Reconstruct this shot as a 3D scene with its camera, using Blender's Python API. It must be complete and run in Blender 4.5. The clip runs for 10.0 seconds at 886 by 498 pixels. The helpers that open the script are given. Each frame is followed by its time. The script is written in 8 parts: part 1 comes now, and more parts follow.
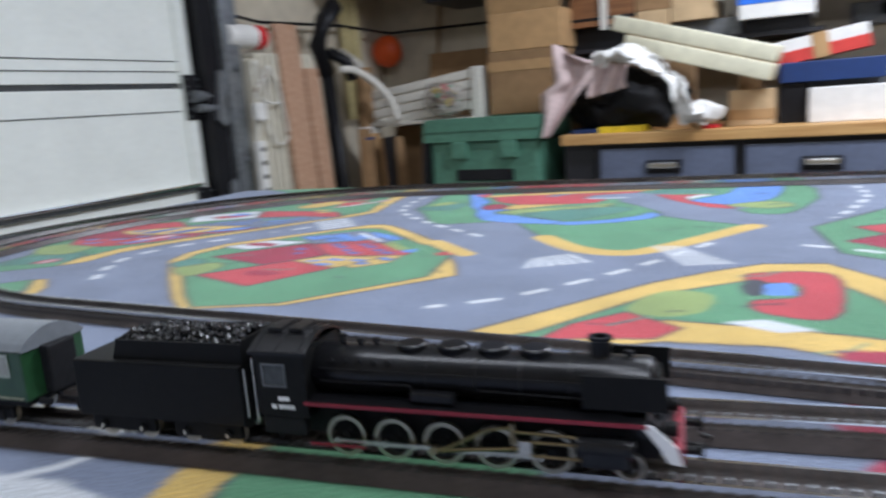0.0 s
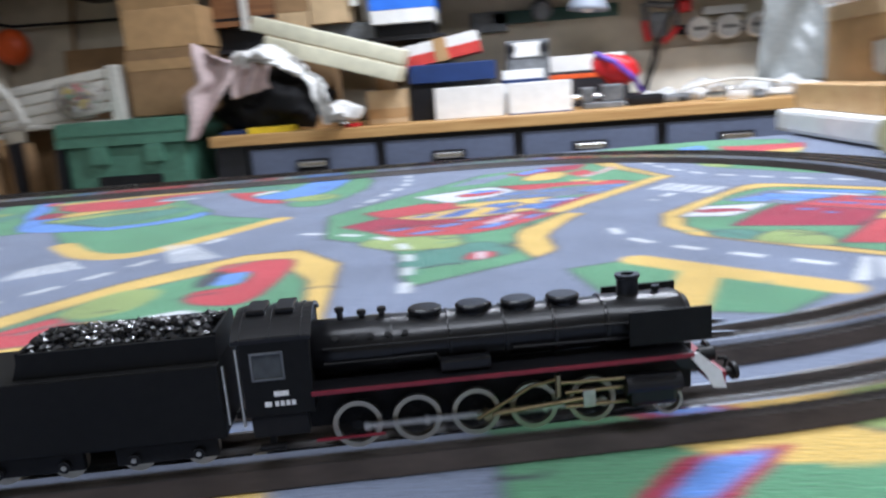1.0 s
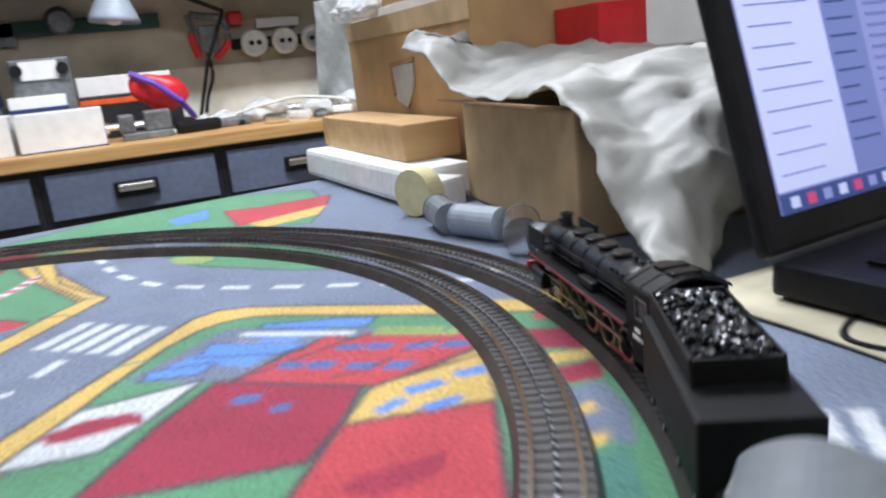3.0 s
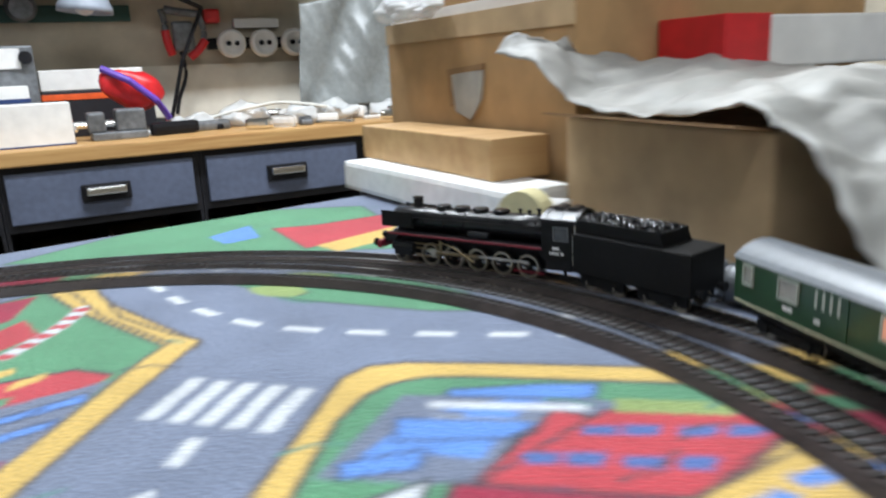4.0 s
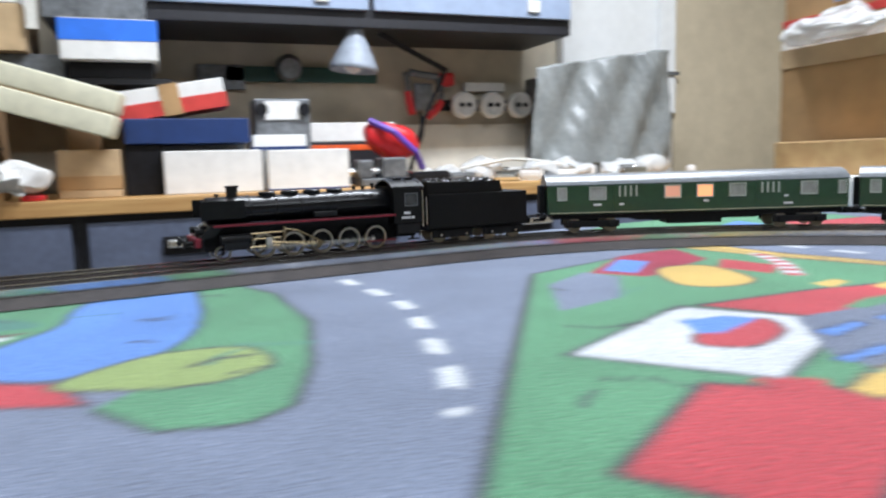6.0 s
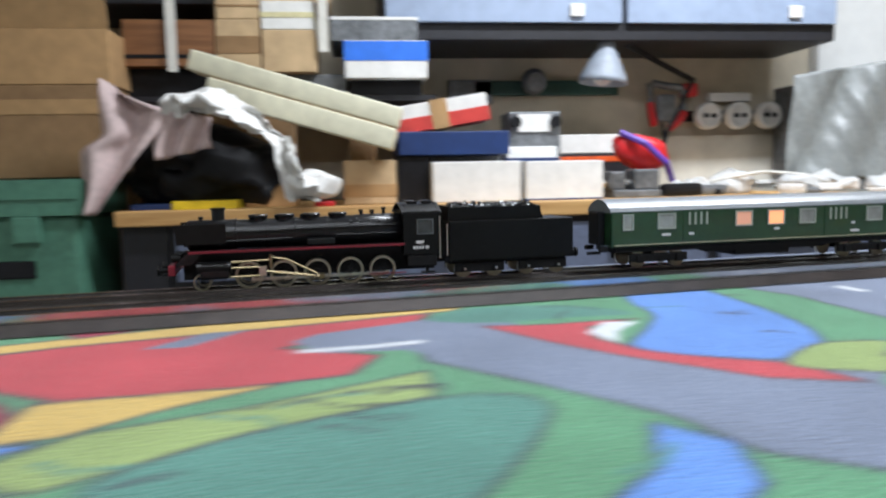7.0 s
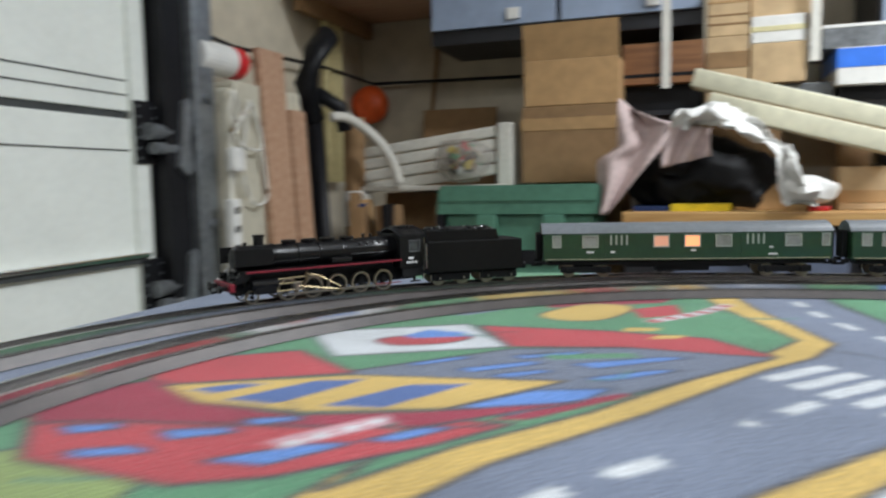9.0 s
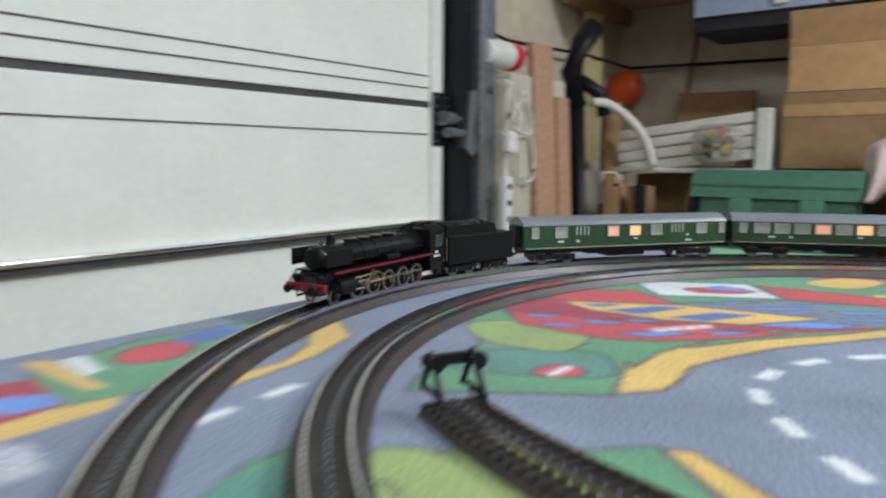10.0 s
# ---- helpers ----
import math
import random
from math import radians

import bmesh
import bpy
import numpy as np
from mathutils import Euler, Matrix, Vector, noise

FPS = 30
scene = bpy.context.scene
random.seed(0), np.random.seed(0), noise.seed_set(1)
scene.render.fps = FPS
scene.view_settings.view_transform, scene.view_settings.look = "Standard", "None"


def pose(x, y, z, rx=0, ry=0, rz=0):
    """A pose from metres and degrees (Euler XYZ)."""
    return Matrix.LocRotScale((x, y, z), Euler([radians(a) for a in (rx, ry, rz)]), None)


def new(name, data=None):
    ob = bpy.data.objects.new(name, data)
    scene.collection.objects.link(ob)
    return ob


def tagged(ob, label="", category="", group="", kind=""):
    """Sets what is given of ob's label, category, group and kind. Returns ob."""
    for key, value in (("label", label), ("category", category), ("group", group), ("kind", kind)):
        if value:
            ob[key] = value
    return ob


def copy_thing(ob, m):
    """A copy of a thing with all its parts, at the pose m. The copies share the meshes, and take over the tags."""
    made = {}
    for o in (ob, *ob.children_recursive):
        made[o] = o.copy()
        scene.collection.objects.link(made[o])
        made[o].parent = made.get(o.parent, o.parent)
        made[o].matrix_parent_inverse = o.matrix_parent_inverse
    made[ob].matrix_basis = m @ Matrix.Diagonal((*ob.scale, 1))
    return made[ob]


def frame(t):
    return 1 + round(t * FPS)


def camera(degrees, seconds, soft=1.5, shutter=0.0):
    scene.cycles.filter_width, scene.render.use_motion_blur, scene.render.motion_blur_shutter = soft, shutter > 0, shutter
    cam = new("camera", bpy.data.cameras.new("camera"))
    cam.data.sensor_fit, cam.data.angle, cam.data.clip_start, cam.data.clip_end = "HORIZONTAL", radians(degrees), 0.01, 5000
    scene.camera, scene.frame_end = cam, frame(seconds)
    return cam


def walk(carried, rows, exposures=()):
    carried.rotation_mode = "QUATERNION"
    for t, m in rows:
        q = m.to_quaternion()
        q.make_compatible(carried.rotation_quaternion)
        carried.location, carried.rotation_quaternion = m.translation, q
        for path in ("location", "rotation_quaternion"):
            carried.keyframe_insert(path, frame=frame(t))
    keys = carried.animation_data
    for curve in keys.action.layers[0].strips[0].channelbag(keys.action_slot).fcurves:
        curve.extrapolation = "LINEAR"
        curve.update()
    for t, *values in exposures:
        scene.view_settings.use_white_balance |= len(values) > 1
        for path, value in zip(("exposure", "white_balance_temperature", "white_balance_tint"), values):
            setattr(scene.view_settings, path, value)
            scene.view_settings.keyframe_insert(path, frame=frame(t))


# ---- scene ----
cam = camera(62.83, 10.0, soft=2.2, shutter=0.7)
# seconds, x, y, z, pitch, roll, heading
PATH = [
    (0.0, 0.0000, -0.0000, 0.9351, -11.25, 4.06, 27.54),
    (0.3, 0.0299, 0.0175, 0.9332, -11.56, 3.73, 21.25),
    (0.5, 0.0720, 0.0273, 0.9315, -11.95, 3.46, 17.01),
    (0.6, 0.0937, 0.0297, 0.9300, -12.14, 3.57, 14.12),
    (1.0, 0.1693, 0.0376, 0.9213, -12.85, 4.19, 4.57),
    (1.5, 0.2635, 0.0828, 0.9181, -13.85, 4.27, -4.81),
    (2.0, 0.3332, 0.1419, 0.9269, -14.77, 5.03, -14.31),
    (2.1, 0.3426, 0.1564, 0.9285, -14.73, 4.66, -15.38),
    (2.5, 0.3634, 0.2320, 0.9408, -14.29, 6.74, -20.32),
    (2.7, 0.3772, 0.2730, 0.9397, -14.49, 6.71, -22.75),
    (3.8, 0.3187, 0.4394, 0.9523, -14.81, 2.76, -29.24),
    (4.0, 0.2903, 0.4724, 0.9435, -14.04, 2.66, -29.75),
    (4.5, 0.2258, 0.5590, 0.9147, -12.10, -1.02, -25.65),
    (5.0, 0.1253, 0.5927, 0.8792, -9.67, 0.17, -26.52),
    (5.2, 0.0727, 0.6073, 0.8707, -8.29, 0.75, -26.93),
    (6.3, -0.1134, 0.6296, 0.8681, -6.86, 1.97, -17.13),
    (6.5, -0.1549, 0.6394, 0.8704, -6.72, 2.06, -14.13),
    (7.0, -0.2584, 0.6311, 0.8712, -5.73, 1.16, -7.19),
    (7.5, -0.3664, 0.5833, 0.8735, -5.11, 1.68, -1.45),
    (8.0, -0.4427, 0.5291, 0.8781, -4.53, 2.10, 5.68),
    (8.3, -0.4967, 0.4913, 0.8849, -4.52, 1.61, 8.83),
    (8.5, -0.5280, 0.4618, 0.8901, -4.50, 1.11, 11.73),
    (9.0, -0.6024, 0.3827, 0.8889, -5.16, 0.96, 19.48),
    (9.2, -0.6177, 0.3463, 0.8934, -5.66, 0.54, 22.62),
    (9.5, -0.6184, 0.2787, 0.9037, -6.46, 0.78, 28.21),
    (10.0, -0.5695, 0.1526, 0.9074, -7.06, -0.35, 37.57),
]
walk(cam, [(t, pose(x, y, z, 90 + p, r, h)) for t, x, y, z, p, r, h in PATH],
     exposures=[(0.0, 0.25, 6100, 15), (1.0, 0.27, 6100, 15), (1.5, 0.34, 6150, 15), (2.0, 0.16, 6200, 15), (2.5, 0.08, 6250, 15), (4.3, 0.06, 6350, 10), (5.2, 0.15, 6250, 10), (6.5, 0.21, 6250, 14), (7.5, 0.16, 6450, 10), (8.5, 0.20, 6500, 10), (9.0, 0.27, 6500, 10), (9.5, 0.38, 6500, 10), (10.0, 0.42, 6450, 10)])

# ---- light ----
TOP = 0.80   # the carpet's surface
world = bpy.data.worlds.new("world")
scene.world = world
world.use_nodes = True
world.node_tree.nodes["Background"].inputs[0].default_value = (0.75, 0.85, 1.0, 1)
world.node_tree.nodes["Background"].inputs[1].default_value = 0.05
scene.view_settings.exposure = 0.0


def tube_lamp(x, y, z, length, watts, turn):
    lamp = bpy.data.lights.new("tube_light", "AREA")
    lamp.shape, lamp.size, lamp.size_y, lamp.energy, lamp.color = "RECTANGLE", length, 0.16, watts, (0.885, 0.945, 1.0)
    new("tube_light", lamp).matrix_world = pose(x, y, z, 0, 0, turn)


tube_lamp(-0.35, 0.15, 2.36, 1.2, 10, 0)
tube_lamp(0.75, -0.35, 2.36, 1.2, 17, 0)
tube_lamp(0.75, 1.70, 2.36, 1.2, 60, 0)

# ---- materials ----
def mat(name, color, rough=0.6, metal=0.0, spread=0.12, grain=40.0, bump=0.1, stain=None, coat=0.0):
    """A surface with fine grain, broad tone changes and a fine relief."""
    m = bpy.data.materials.new(name)
    m.use_nodes = True
    nt = m.node_tree
    n, l = nt.nodes, nt.links
    b = n["Principled BSDF"]
    co = n.new("ShaderNodeTexCoord")
    fine, broad = n.new("ShaderNodeTexNoise"), n.new("ShaderNodeTexNoise")
    fine.inputs["Scale"].default_value, fine.inputs["Detail"].default_value = grain, 6
    broad.inputs["Scale"].default_value, broad.inputs["Detail"].default_value = grain / 9, 4
    for t in (fine, broad):
        l.new(co.outputs["Object"], t.inputs["Vector"])
    add = n.new("ShaderNodeMath")
    add.operation = "MULTIPLY_ADD"
    add.inputs[1].default_value = 0.5
    l.new(fine.outputs["Fac"], add.inputs[0])
    half = n.new("ShaderNodeMath")
    half.operation = "MULTIPLY"
    half.inputs[1].default_value = 0.5
    l.new(broad.outputs["Fac"], half.inputs[0])
    l.new(half.outputs[0], add.inputs[2])
    ramp = n.new("ShaderNodeValToRGB")
    lo = [max(0, c * (1 - 2.2 * spread)) for c in color]
    hi = [min(1, c * (1 + 1.8 * spread)) for c in color]
    if stain:
        lo = list(stain)
    ramp.color_ramp.elements[0].position, ramp.color_ramp.elements[1].position = 0.33, 0.67
    ramp.color_ramp.elements[0].color, ramp.color_ramp.elements[1].color = (*lo, 1), (*hi, 1)
    l.new(add.outputs[0], ramp.inputs["Fac"])
    l.new(ramp.outputs["Color"], b.inputs["Base Color"])
    b.inputs["Roughness"].default_value, b.inputs["Metallic"].default_value = rough, metal
    b.inputs["Coat Weight"].default_value = coat
    if bump:
        bp = n.new("ShaderNodeBump")
        bp.inputs["Strength"].default_value, bp.inputs["Distance"].default_value = bump, 0.1 / grain
        l.new(fine.outputs["Fac"], bp.inputs["Height"])
        l.new(bp.outputs["Normal"], b.inputs["Normal"])
    return m


def glow(name, color, strength):
    m = bpy.data.materials.new(name)
    m.use_nodes = True
    b = m.node_tree.nodes["Principled BSDF"]
    b.inputs["Base Color"].default_value = (*color, 1)
    b.inputs["Emission Color"].default_value = (*color, 1)
    b.inputs["Emission Strength"].default_value = strength
    return m


def clear(name, color, rough=0.1, alpha=0.4):
    m = bpy.data.materials.new(name)
    m.use_nodes = True
    b = m.node_tree.nodes["Principled BSDF"]
    b.inputs["Base Color"].default_value = (*color, 1)
    b.inputs["Roughness"].default_value = rough
    b.inputs["Alpha"].default_value = alpha
    return m


def wood(name, light, dark, scale=6.0, rough=0.5):
    m = bpy.data.materials.new(name)
    m.use_nodes = True
    nt = m.node_tree
    n, l = nt.nodes, nt.links
    b = n["Principled BSDF"]
    co, mp = n.new("ShaderNodeTexCoord"), n.new("ShaderNodeMapping")
    mp.inputs["Scale"].default_value = (1, 14, 14)
    ns = n.new("ShaderNodeTexNoise")
    ns.inputs["Scale"].default_value, ns.inputs["Detail"].default_value = scale, 7
    ramp = n.new("ShaderNodeValToRGB")
    ramp.color_ramp.elements[0].position, ramp.color_ramp.elements[1].position = 0.35, 0.65
    ramp.color_ramp.elements[0].color, ramp.color_ramp.elements[1].color = (*dark, 1), (*light, 1)
    l.new(co.outputs["Object"], mp.inputs["Vector"])
    l.new(mp.outputs["Vector"], ns.inputs["Vector"])
    l.new(ns.outputs["Fac"], ramp.inputs["Fac"])
    l.new(ramp.outputs["Color"], b.inputs["Base Color"])
    b.inputs["Roughness"].default_value = rough
    bp = n.new("ShaderNodeBump")
    bp.inputs["Strength"].default_value, bp.inputs["Distance"].default_value = 0.15, 0.002
    l.new(ns.outputs["Fac"], bp.inputs["Height"])
    l.new(bp.outputs["Normal"], b.inputs["Normal"])
    return m


def carpet_material():
    m = bpy.data.materials.new("printed_carpet_pile")
    m.use_nodes = True
    nt = m.node_tree
    n, l = nt.nodes, nt.links
    b = n["Principled BSDF"]
    at = n.new("ShaderNodeAttribute")
    at.attribute_name = "dye"
    co = n.new("ShaderNodeTexCoord")
    mp = n.new("ShaderNodeMapping")
    mp.inputs["Scale"].default_value = (1, 1.6, 1)
    fine, broad = n.new("ShaderNodeTexNoise"), n.new("ShaderNodeTexNoise")
    fine.inputs["Scale"].default_value, fine.inputs["Detail"].default_value = 420, 3
    broad.inputs["Scale"].default_value, broad.inputs["Detail"].default_value = 18, 5
    l.new(co.outputs["Object"], mp.inputs["Vector"])
    l.new(mp.outputs["Vector"], fine.inputs["Vector"])
    l.new(co.outputs["Object"], broad.inputs["Vector"])
    r1, r2 = n.new("ShaderNodeMapRange"), n.new("ShaderNodeMapRange")
    for r, s, lo, hi in ((r1, fine, 0.58, 1.22), (r2, broad, 0.80, 1.06)):
        r.inputs[1].default_value, r.inputs[2].default_value = 0.3, 0.7
        r.inputs[3].default_value, r.inputs[4].default_value = lo, hi
        l.new(s.outputs["Fac"], r.inputs[0])
    mu = n.new("ShaderNodeMath")
    mu.operation = "MULTIPLY"
    l.new(r1.outputs[0], mu.inputs[0])
    l.new(r2.outputs[0], mu.inputs[1])
    mx = n.new("ShaderNodeVectorMath")
    mx.operation = "SCALE"
    l.new(at.outputs["Color"], mx.inputs[0])
    l.new(mu.outputs[0], mx.inputs["Scale"])
    l.new(mx.outputs[0], b.inputs["Base Color"])
    b.inputs["Roughness"].default_value = 0.95
    b.inputs["Specular IOR Level"].default_value = 0.15
    b.inputs["Sheen Weight"].default_value = 0.25
    bp = n.new("ShaderNodeBump")
    bp.inputs["Strength"].default_value, bp.inputs["Distance"].default_value = 0.6, 0.0015
    l.new(fine.outputs["Fac"], bp.inputs["Height"])
    l.new(bp.outputs["Normal"], b.inputs["Normal"])
    return m


M_CARPET = carpet_material()
M_BLACK = mat("black_enamel", (0.006, 0.006, 0.007), 0.30, 0, 0.2, 300, 0.05)
M_TENDER = mat("matt_black_enamel", (0.005, 0.005, 0.005), 0.5, 0, 0.2, 300, 0.05)
M_COAL = mat("coal", (0.012, 0.012, 0.013), 0.22, 0, 0.3, 500, 0.4)
M_RED = mat("red_lining", (0.20, 0.012, 0.025), 0.45, 0, 0.1, 300, 0.02)
M_STEEL = mat("bright_steel", (0.62, 0.58, 0.50), 0.3, 1.0, 0.1, 400, 0.05)
M_RIM = mat("dull_wheel_rim", (0.42, 0.38, 0.30), 0.4, 1.0, 0.1, 400, 0.05)
M_BRASS = mat("worn_brass", (0.34, 0.27, 0.16), 0.38, 1.0, 0.1, 400, 0.05)
M_WHITEPRINT = mat("white_lettering", (0.75, 0.75, 0.75), 0.6, 0, 0.05, 400, 0)
M_GREEN = mat("green_coach_lacquer", (0.016, 0.058, 0.022), 0.3, 0, 0.1, 200, 0.02, coat=0.3)
M_ROOF = mat("grey_coach_roof", (0.15, 0.165, 0.18), 0.35, 0.0, 0.08, 200, 0.03)
M_UNDER = mat("black_underframe", (0.010, 0.010, 0.011), 0.6, 0, 0.2, 300, 0.1)
M_CREAM = mat("cream_line", (0.55, 0.52, 0.36), 0.5, 0, 0.05, 300, 0)
M_PANE = mat("pale_coach_window", (0.33, 0.34, 0.31), 0.15, 0, 0.15, 120, 0)
M_LIT = glow("lit_coach_window", (0.95, 0.36, 0.16), 0.9)
M_LITDIM = glow("dim_lit_coach_window", (0.75, 0.36, 0.24), 0.35)
M_LAMP = glow("headlamp_glow", (1.0, 0.72, 0.22), 3.5)
M_CABPANE = mat("dull_cab_window_pane", (0.05, 0.055, 0.055), 0.2, 0, 0.2, 300, 0)
M_FRAME = mat("pale_window_frame", (0.42, 0.46, 0.40), 0.35, 0.3, 0.05, 300, 0)
M_BED = mat("brown_track_bed", (0.050, 0.039, 0.036), 0.42, 0.1, 0.25, 500, 0.25)
M_SLEEPER = mat("dark_sleeper_print", (0.026, 0.023, 0.022), 0.5, 0, 0.2, 500, 0.1)
M_RAIL = mat("tinplate_rail", (0.60, 0.58, 0.56), 0.14, 1.0, 0.12, 120, 0.02)
M_WALL = mat("dirty_cream_wall_plaster", (0.56, 0.50, 0.39), 0.85, 0, 0.10, 14, 0.15)
M_TILE = mat("pale_worktop_splashback", (0.68, 0.66, 0.58), 0.55, 0, 0.12, 12, 0.05)
M_CONCRETE = mat("concrete_floor", (0.20, 0.19, 0.18), 0.9, 0, 0.2, 20, 0.2)
M_CEIL = mat("white_ceiling", (0.72, 0.71, 0.68), 0.9, 0, 0.05, 10, 0.05)
M_DOOR = mat("white_door_panel", (0.80, 0.83, 0.78), 0.55, 0, 0.03, 60, 0.12)
# near-black for the door's seams, and for shade painted along its pressed grooves
M_SEAM_SHADE = mat("dark_seam_and_groove_shade", (0.05, 0.055, 0.055), 0.6, 0, 0.2, 100, 0.05)
M_GREYPOST = mat("galvanised_post", (0.28, 0.30, 0.32), 0.4, 0.7, 0.15, 60, 0.05)
M_BLACKPLASTIC = mat("black_plastic", (0.012, 0.012, 0.014), 0.4, 0, 0.2, 100, 0.05)
M_BENCHTOP = wood("oiled_beech_worktop", (0.56, 0.34, 0.13), (0.42, 0.22, 0.075), 5)
M_DRAWER = mat("slate_blue_drawer_paint", (0.105, 0.125, 0.185), 0.5, 0, 0.1, 60, 0.05)
M_BENCHDARK = mat("black_bench_frame", (0.012, 0.012, 0.016), 0.5, 0, 0.2, 60, 0.05)
M_CHROME = mat("chrome_handle", (0.80, 0.80, 0.78), 0.2, 1.0, 0.05, 100, 0.02)
M_CABINET = mat("blue_grey_cabinet_door", (0.30, 0.37, 0.50), 0.45, 0, 0.06, 30, 0.03)
M_CARD = mat("brown_cardboard", (0.42, 0.255, 0.115), 0.85, 0, 0.1, 30, 0.12)
M_CARDDARK = mat("dark_cardboard", (0.27, 0.16, 0.075), 0.85, 0, 0.1, 30, 0.12)
M_CARDPALE = mat("pale_cardboard", (0.52, 0.37, 0.21), 0.85, 0, 0.1, 30, 0.12)
M_WHITE = mat("white_card", (0.74, 0.73, 0.70), 0.6, 0, 0.05, 40, 0.05)
M_PAPER = mat("crumpled_white_paper", (0.78, 0.77, 0.74), 0.75, 0, 0.06, 60, 0.25)
M_PINK = mat("pale_pink_cloth", (0.60, 0.47, 0.45), 0.9, 0, 0.1, 60, 0.3)
M_ROLL = mat("cream_packing_roll", (0.70, 0.67, 0.50), 0.7, 0, 0.08, 40, 0.1)
M_GREENBOX = mat("green_tool_chest_plastic", (0.075, 0.20, 0.135), 0.55, 0, 0.12, 60, 0.1)
M_BLUEBOX = mat("bright_blue_card", (0.03, 0.17, 0.72), 0.45, 0, 0.06, 40, 0.03)
M_NAVY = mat("navy_card", (0.012, 0.035, 0.13), 0.45, 0, 0.1, 40, 0.03)
M_REDBOX = mat("red_card", (0.58, 0.05, 0.04), 0.5, 0, 0.1, 40, 0.03)
M_REDTOOL = mat("red_plastic", (0.62, 0.02, 0.025), 0.4, 0, 0.1, 60, 0.03)
M_YELLOW = mat("yellow_plastic", (0.75, 0.55, 0.02), 0.45, 0, 0.1, 60, 0.03)
M_ORANGE = mat("orange_plastic", (0.78, 0.11, 0.02), 0.45, 0, 0.1, 60, 0.03)
M_PURPLE = mat("purple_strap", (0.12, 0.05, 0.38), 0.5, 0, 0.1, 60, 0.03)
M_GREYTOOL = mat("grey_machine_casting", (0.17, 0.18, 0.19), 0.45, 0.4, 0.25, 60, 0.1)
M_LAMPSHADE = mat("grey_lamp_shade", (0.30, 0.335, 0.39), 0.5, 0.0, 0.08, 60, 0.03)
M_FOIL = mat("grey_plastic_foil", (0.24, 0.255, 0.25), 0.36, 0.0, 0.10, 60, 0.15)
M_WRAP = mat("grey_white_packing_foam_sheet", (0.38, 0.375, 0.35), 0.55, 0, 0.16, 30, 0.4)
M_BAG = clear("shiny_clear_bag", (0.80, 0.81, 0.80), 0.12, 0.62)
M_STYRO = mat("white_styrofoam", (0.80, 0.80, 0.78), 0.8, 0, 0.06, 90, 0.3)
M_BEECHCARD = wood("tan_wrapped_carton", (0.60, 0.39, 0.18), (0.50, 0.30, 0.13), 4)
M_PLANK = wood("pink_stained_plank", (0.52, 0.33, 0.22), (0.42, 0.24, 0.15), 4)
M_RADIATOR = mat("ivory_radiator_enamel", (0.62, 0.58, 0.47), 0.4, 0, 0.05, 60, 0.03)
M_ROPE = mat("white_cable", (0.70, 0.68, 0.62), 0.6, 0, 0.06, 80, 0.1)
M_PIPE = mat("yellowed_pipe", (0.50, 0.42, 0.20), 0.5, 0, 0.1, 60, 0.05)
M_CHAIR = mat("white_garden_plastic", (0.60, 0.58, 0.52), 0.5, 0, 0.08, 60, 0.05)
M_SCREEN = glow("lit_laptop_screen", (0.27, 0.31, 0.62), 0.40)
M_SCREENWHITE = glow("lit_page_white", (0.62, 0.67, 0.98), 0.34)
M_SCREENDARK = glow("lit_page_dark_blue", (0.04, 0.07, 0.22), 0.5)
M_SCREENTEXT = glow("lit_page_text_grey", (0.16, 0.20, 0.46), 0.5)
M_SCREENRED = glow("lit_page_red", (0.50, 0.06, 0.16), 0.6)
M_SCREENORANGE = glow("lit_page_orange", (0.85, 0.45, 0.15), 0.6)
M_GREYBOX = mat("grey_transformer_case", (0.30, 0.32, 0.33), 0.5, 0, 0.06, 60, 0.05)
M_TOYGREEN = mat("green_toy_plastic", (0.02, 0.30, 0.12), 0.35, 0, 0.08, 60, 0.02)
M_TAPE = mat("cream_masking_tape", (0.66, 0.60, 0.34), 0.5, 0, 0.08, 80, 0.05)
M_CARPETEDGE = mat("carpet_backing", (0.16, 0.15, 0.14), 0.95, 0, 0.15, 120, 0.2)
M_TABLE = wood("raw_pine_table", (0.45, 0.32, 0.18), (0.36, 0.24, 0.12), 4)
M_TILEWHITE = mat("white_fridge_enamel", (0.74, 0.75, 0.74), 0.35, 0, 0.03, 30, 0.02)
M_TANDOOR = mat("tan_painted_door", (0.50, 0.43, 0.31), 0.55, 0, 0.06, 20, 0.05)
M_TUBE = glow("lamp_tube", (1.0, 0.98, 0.94), 3.0)
M_BLACK.node_tree.nodes["Principled BSDF"].inputs["Specular IOR Level"].default_value = 0.35
for m_ in (M_TENDER, M_UNDER, M_BLACKPLASTIC):
    m_.node_tree.nodes["Principled BSDF"].inputs["Specular IOR Level"].default_value = 0.2

# ---- building helpers ----
def finish(name, bm, material, parent=None, label="", smooth=False, kind=""):
    me = bpy.data.meshes.new(name)
    bmesh.ops.recalc_face_normals(bm, faces=bm.faces)
    bm.to_mesh(me)
    bm.free()
    for m in (material if isinstance(material, (list, tuple)) else [material]):
        me.materials.append(m)
    if smooth:
        me.shade_smooth()
    ob = new(name, me)
    if parent is not None:
        ob.parent = parent
    if label or kind:
        tagged(ob, label, kind=kind)
    return ob


def part(name, bm, material, parent, label="", smooth=False):
    return finish(name, bm, material, parent, label, smooth)


def thing(name, m, label, category, group=""):
    ob = new(name)
    ob.matrix_basis = m
    ob.empty_display_size = 0.01
    return tagged(ob, label, category, group)


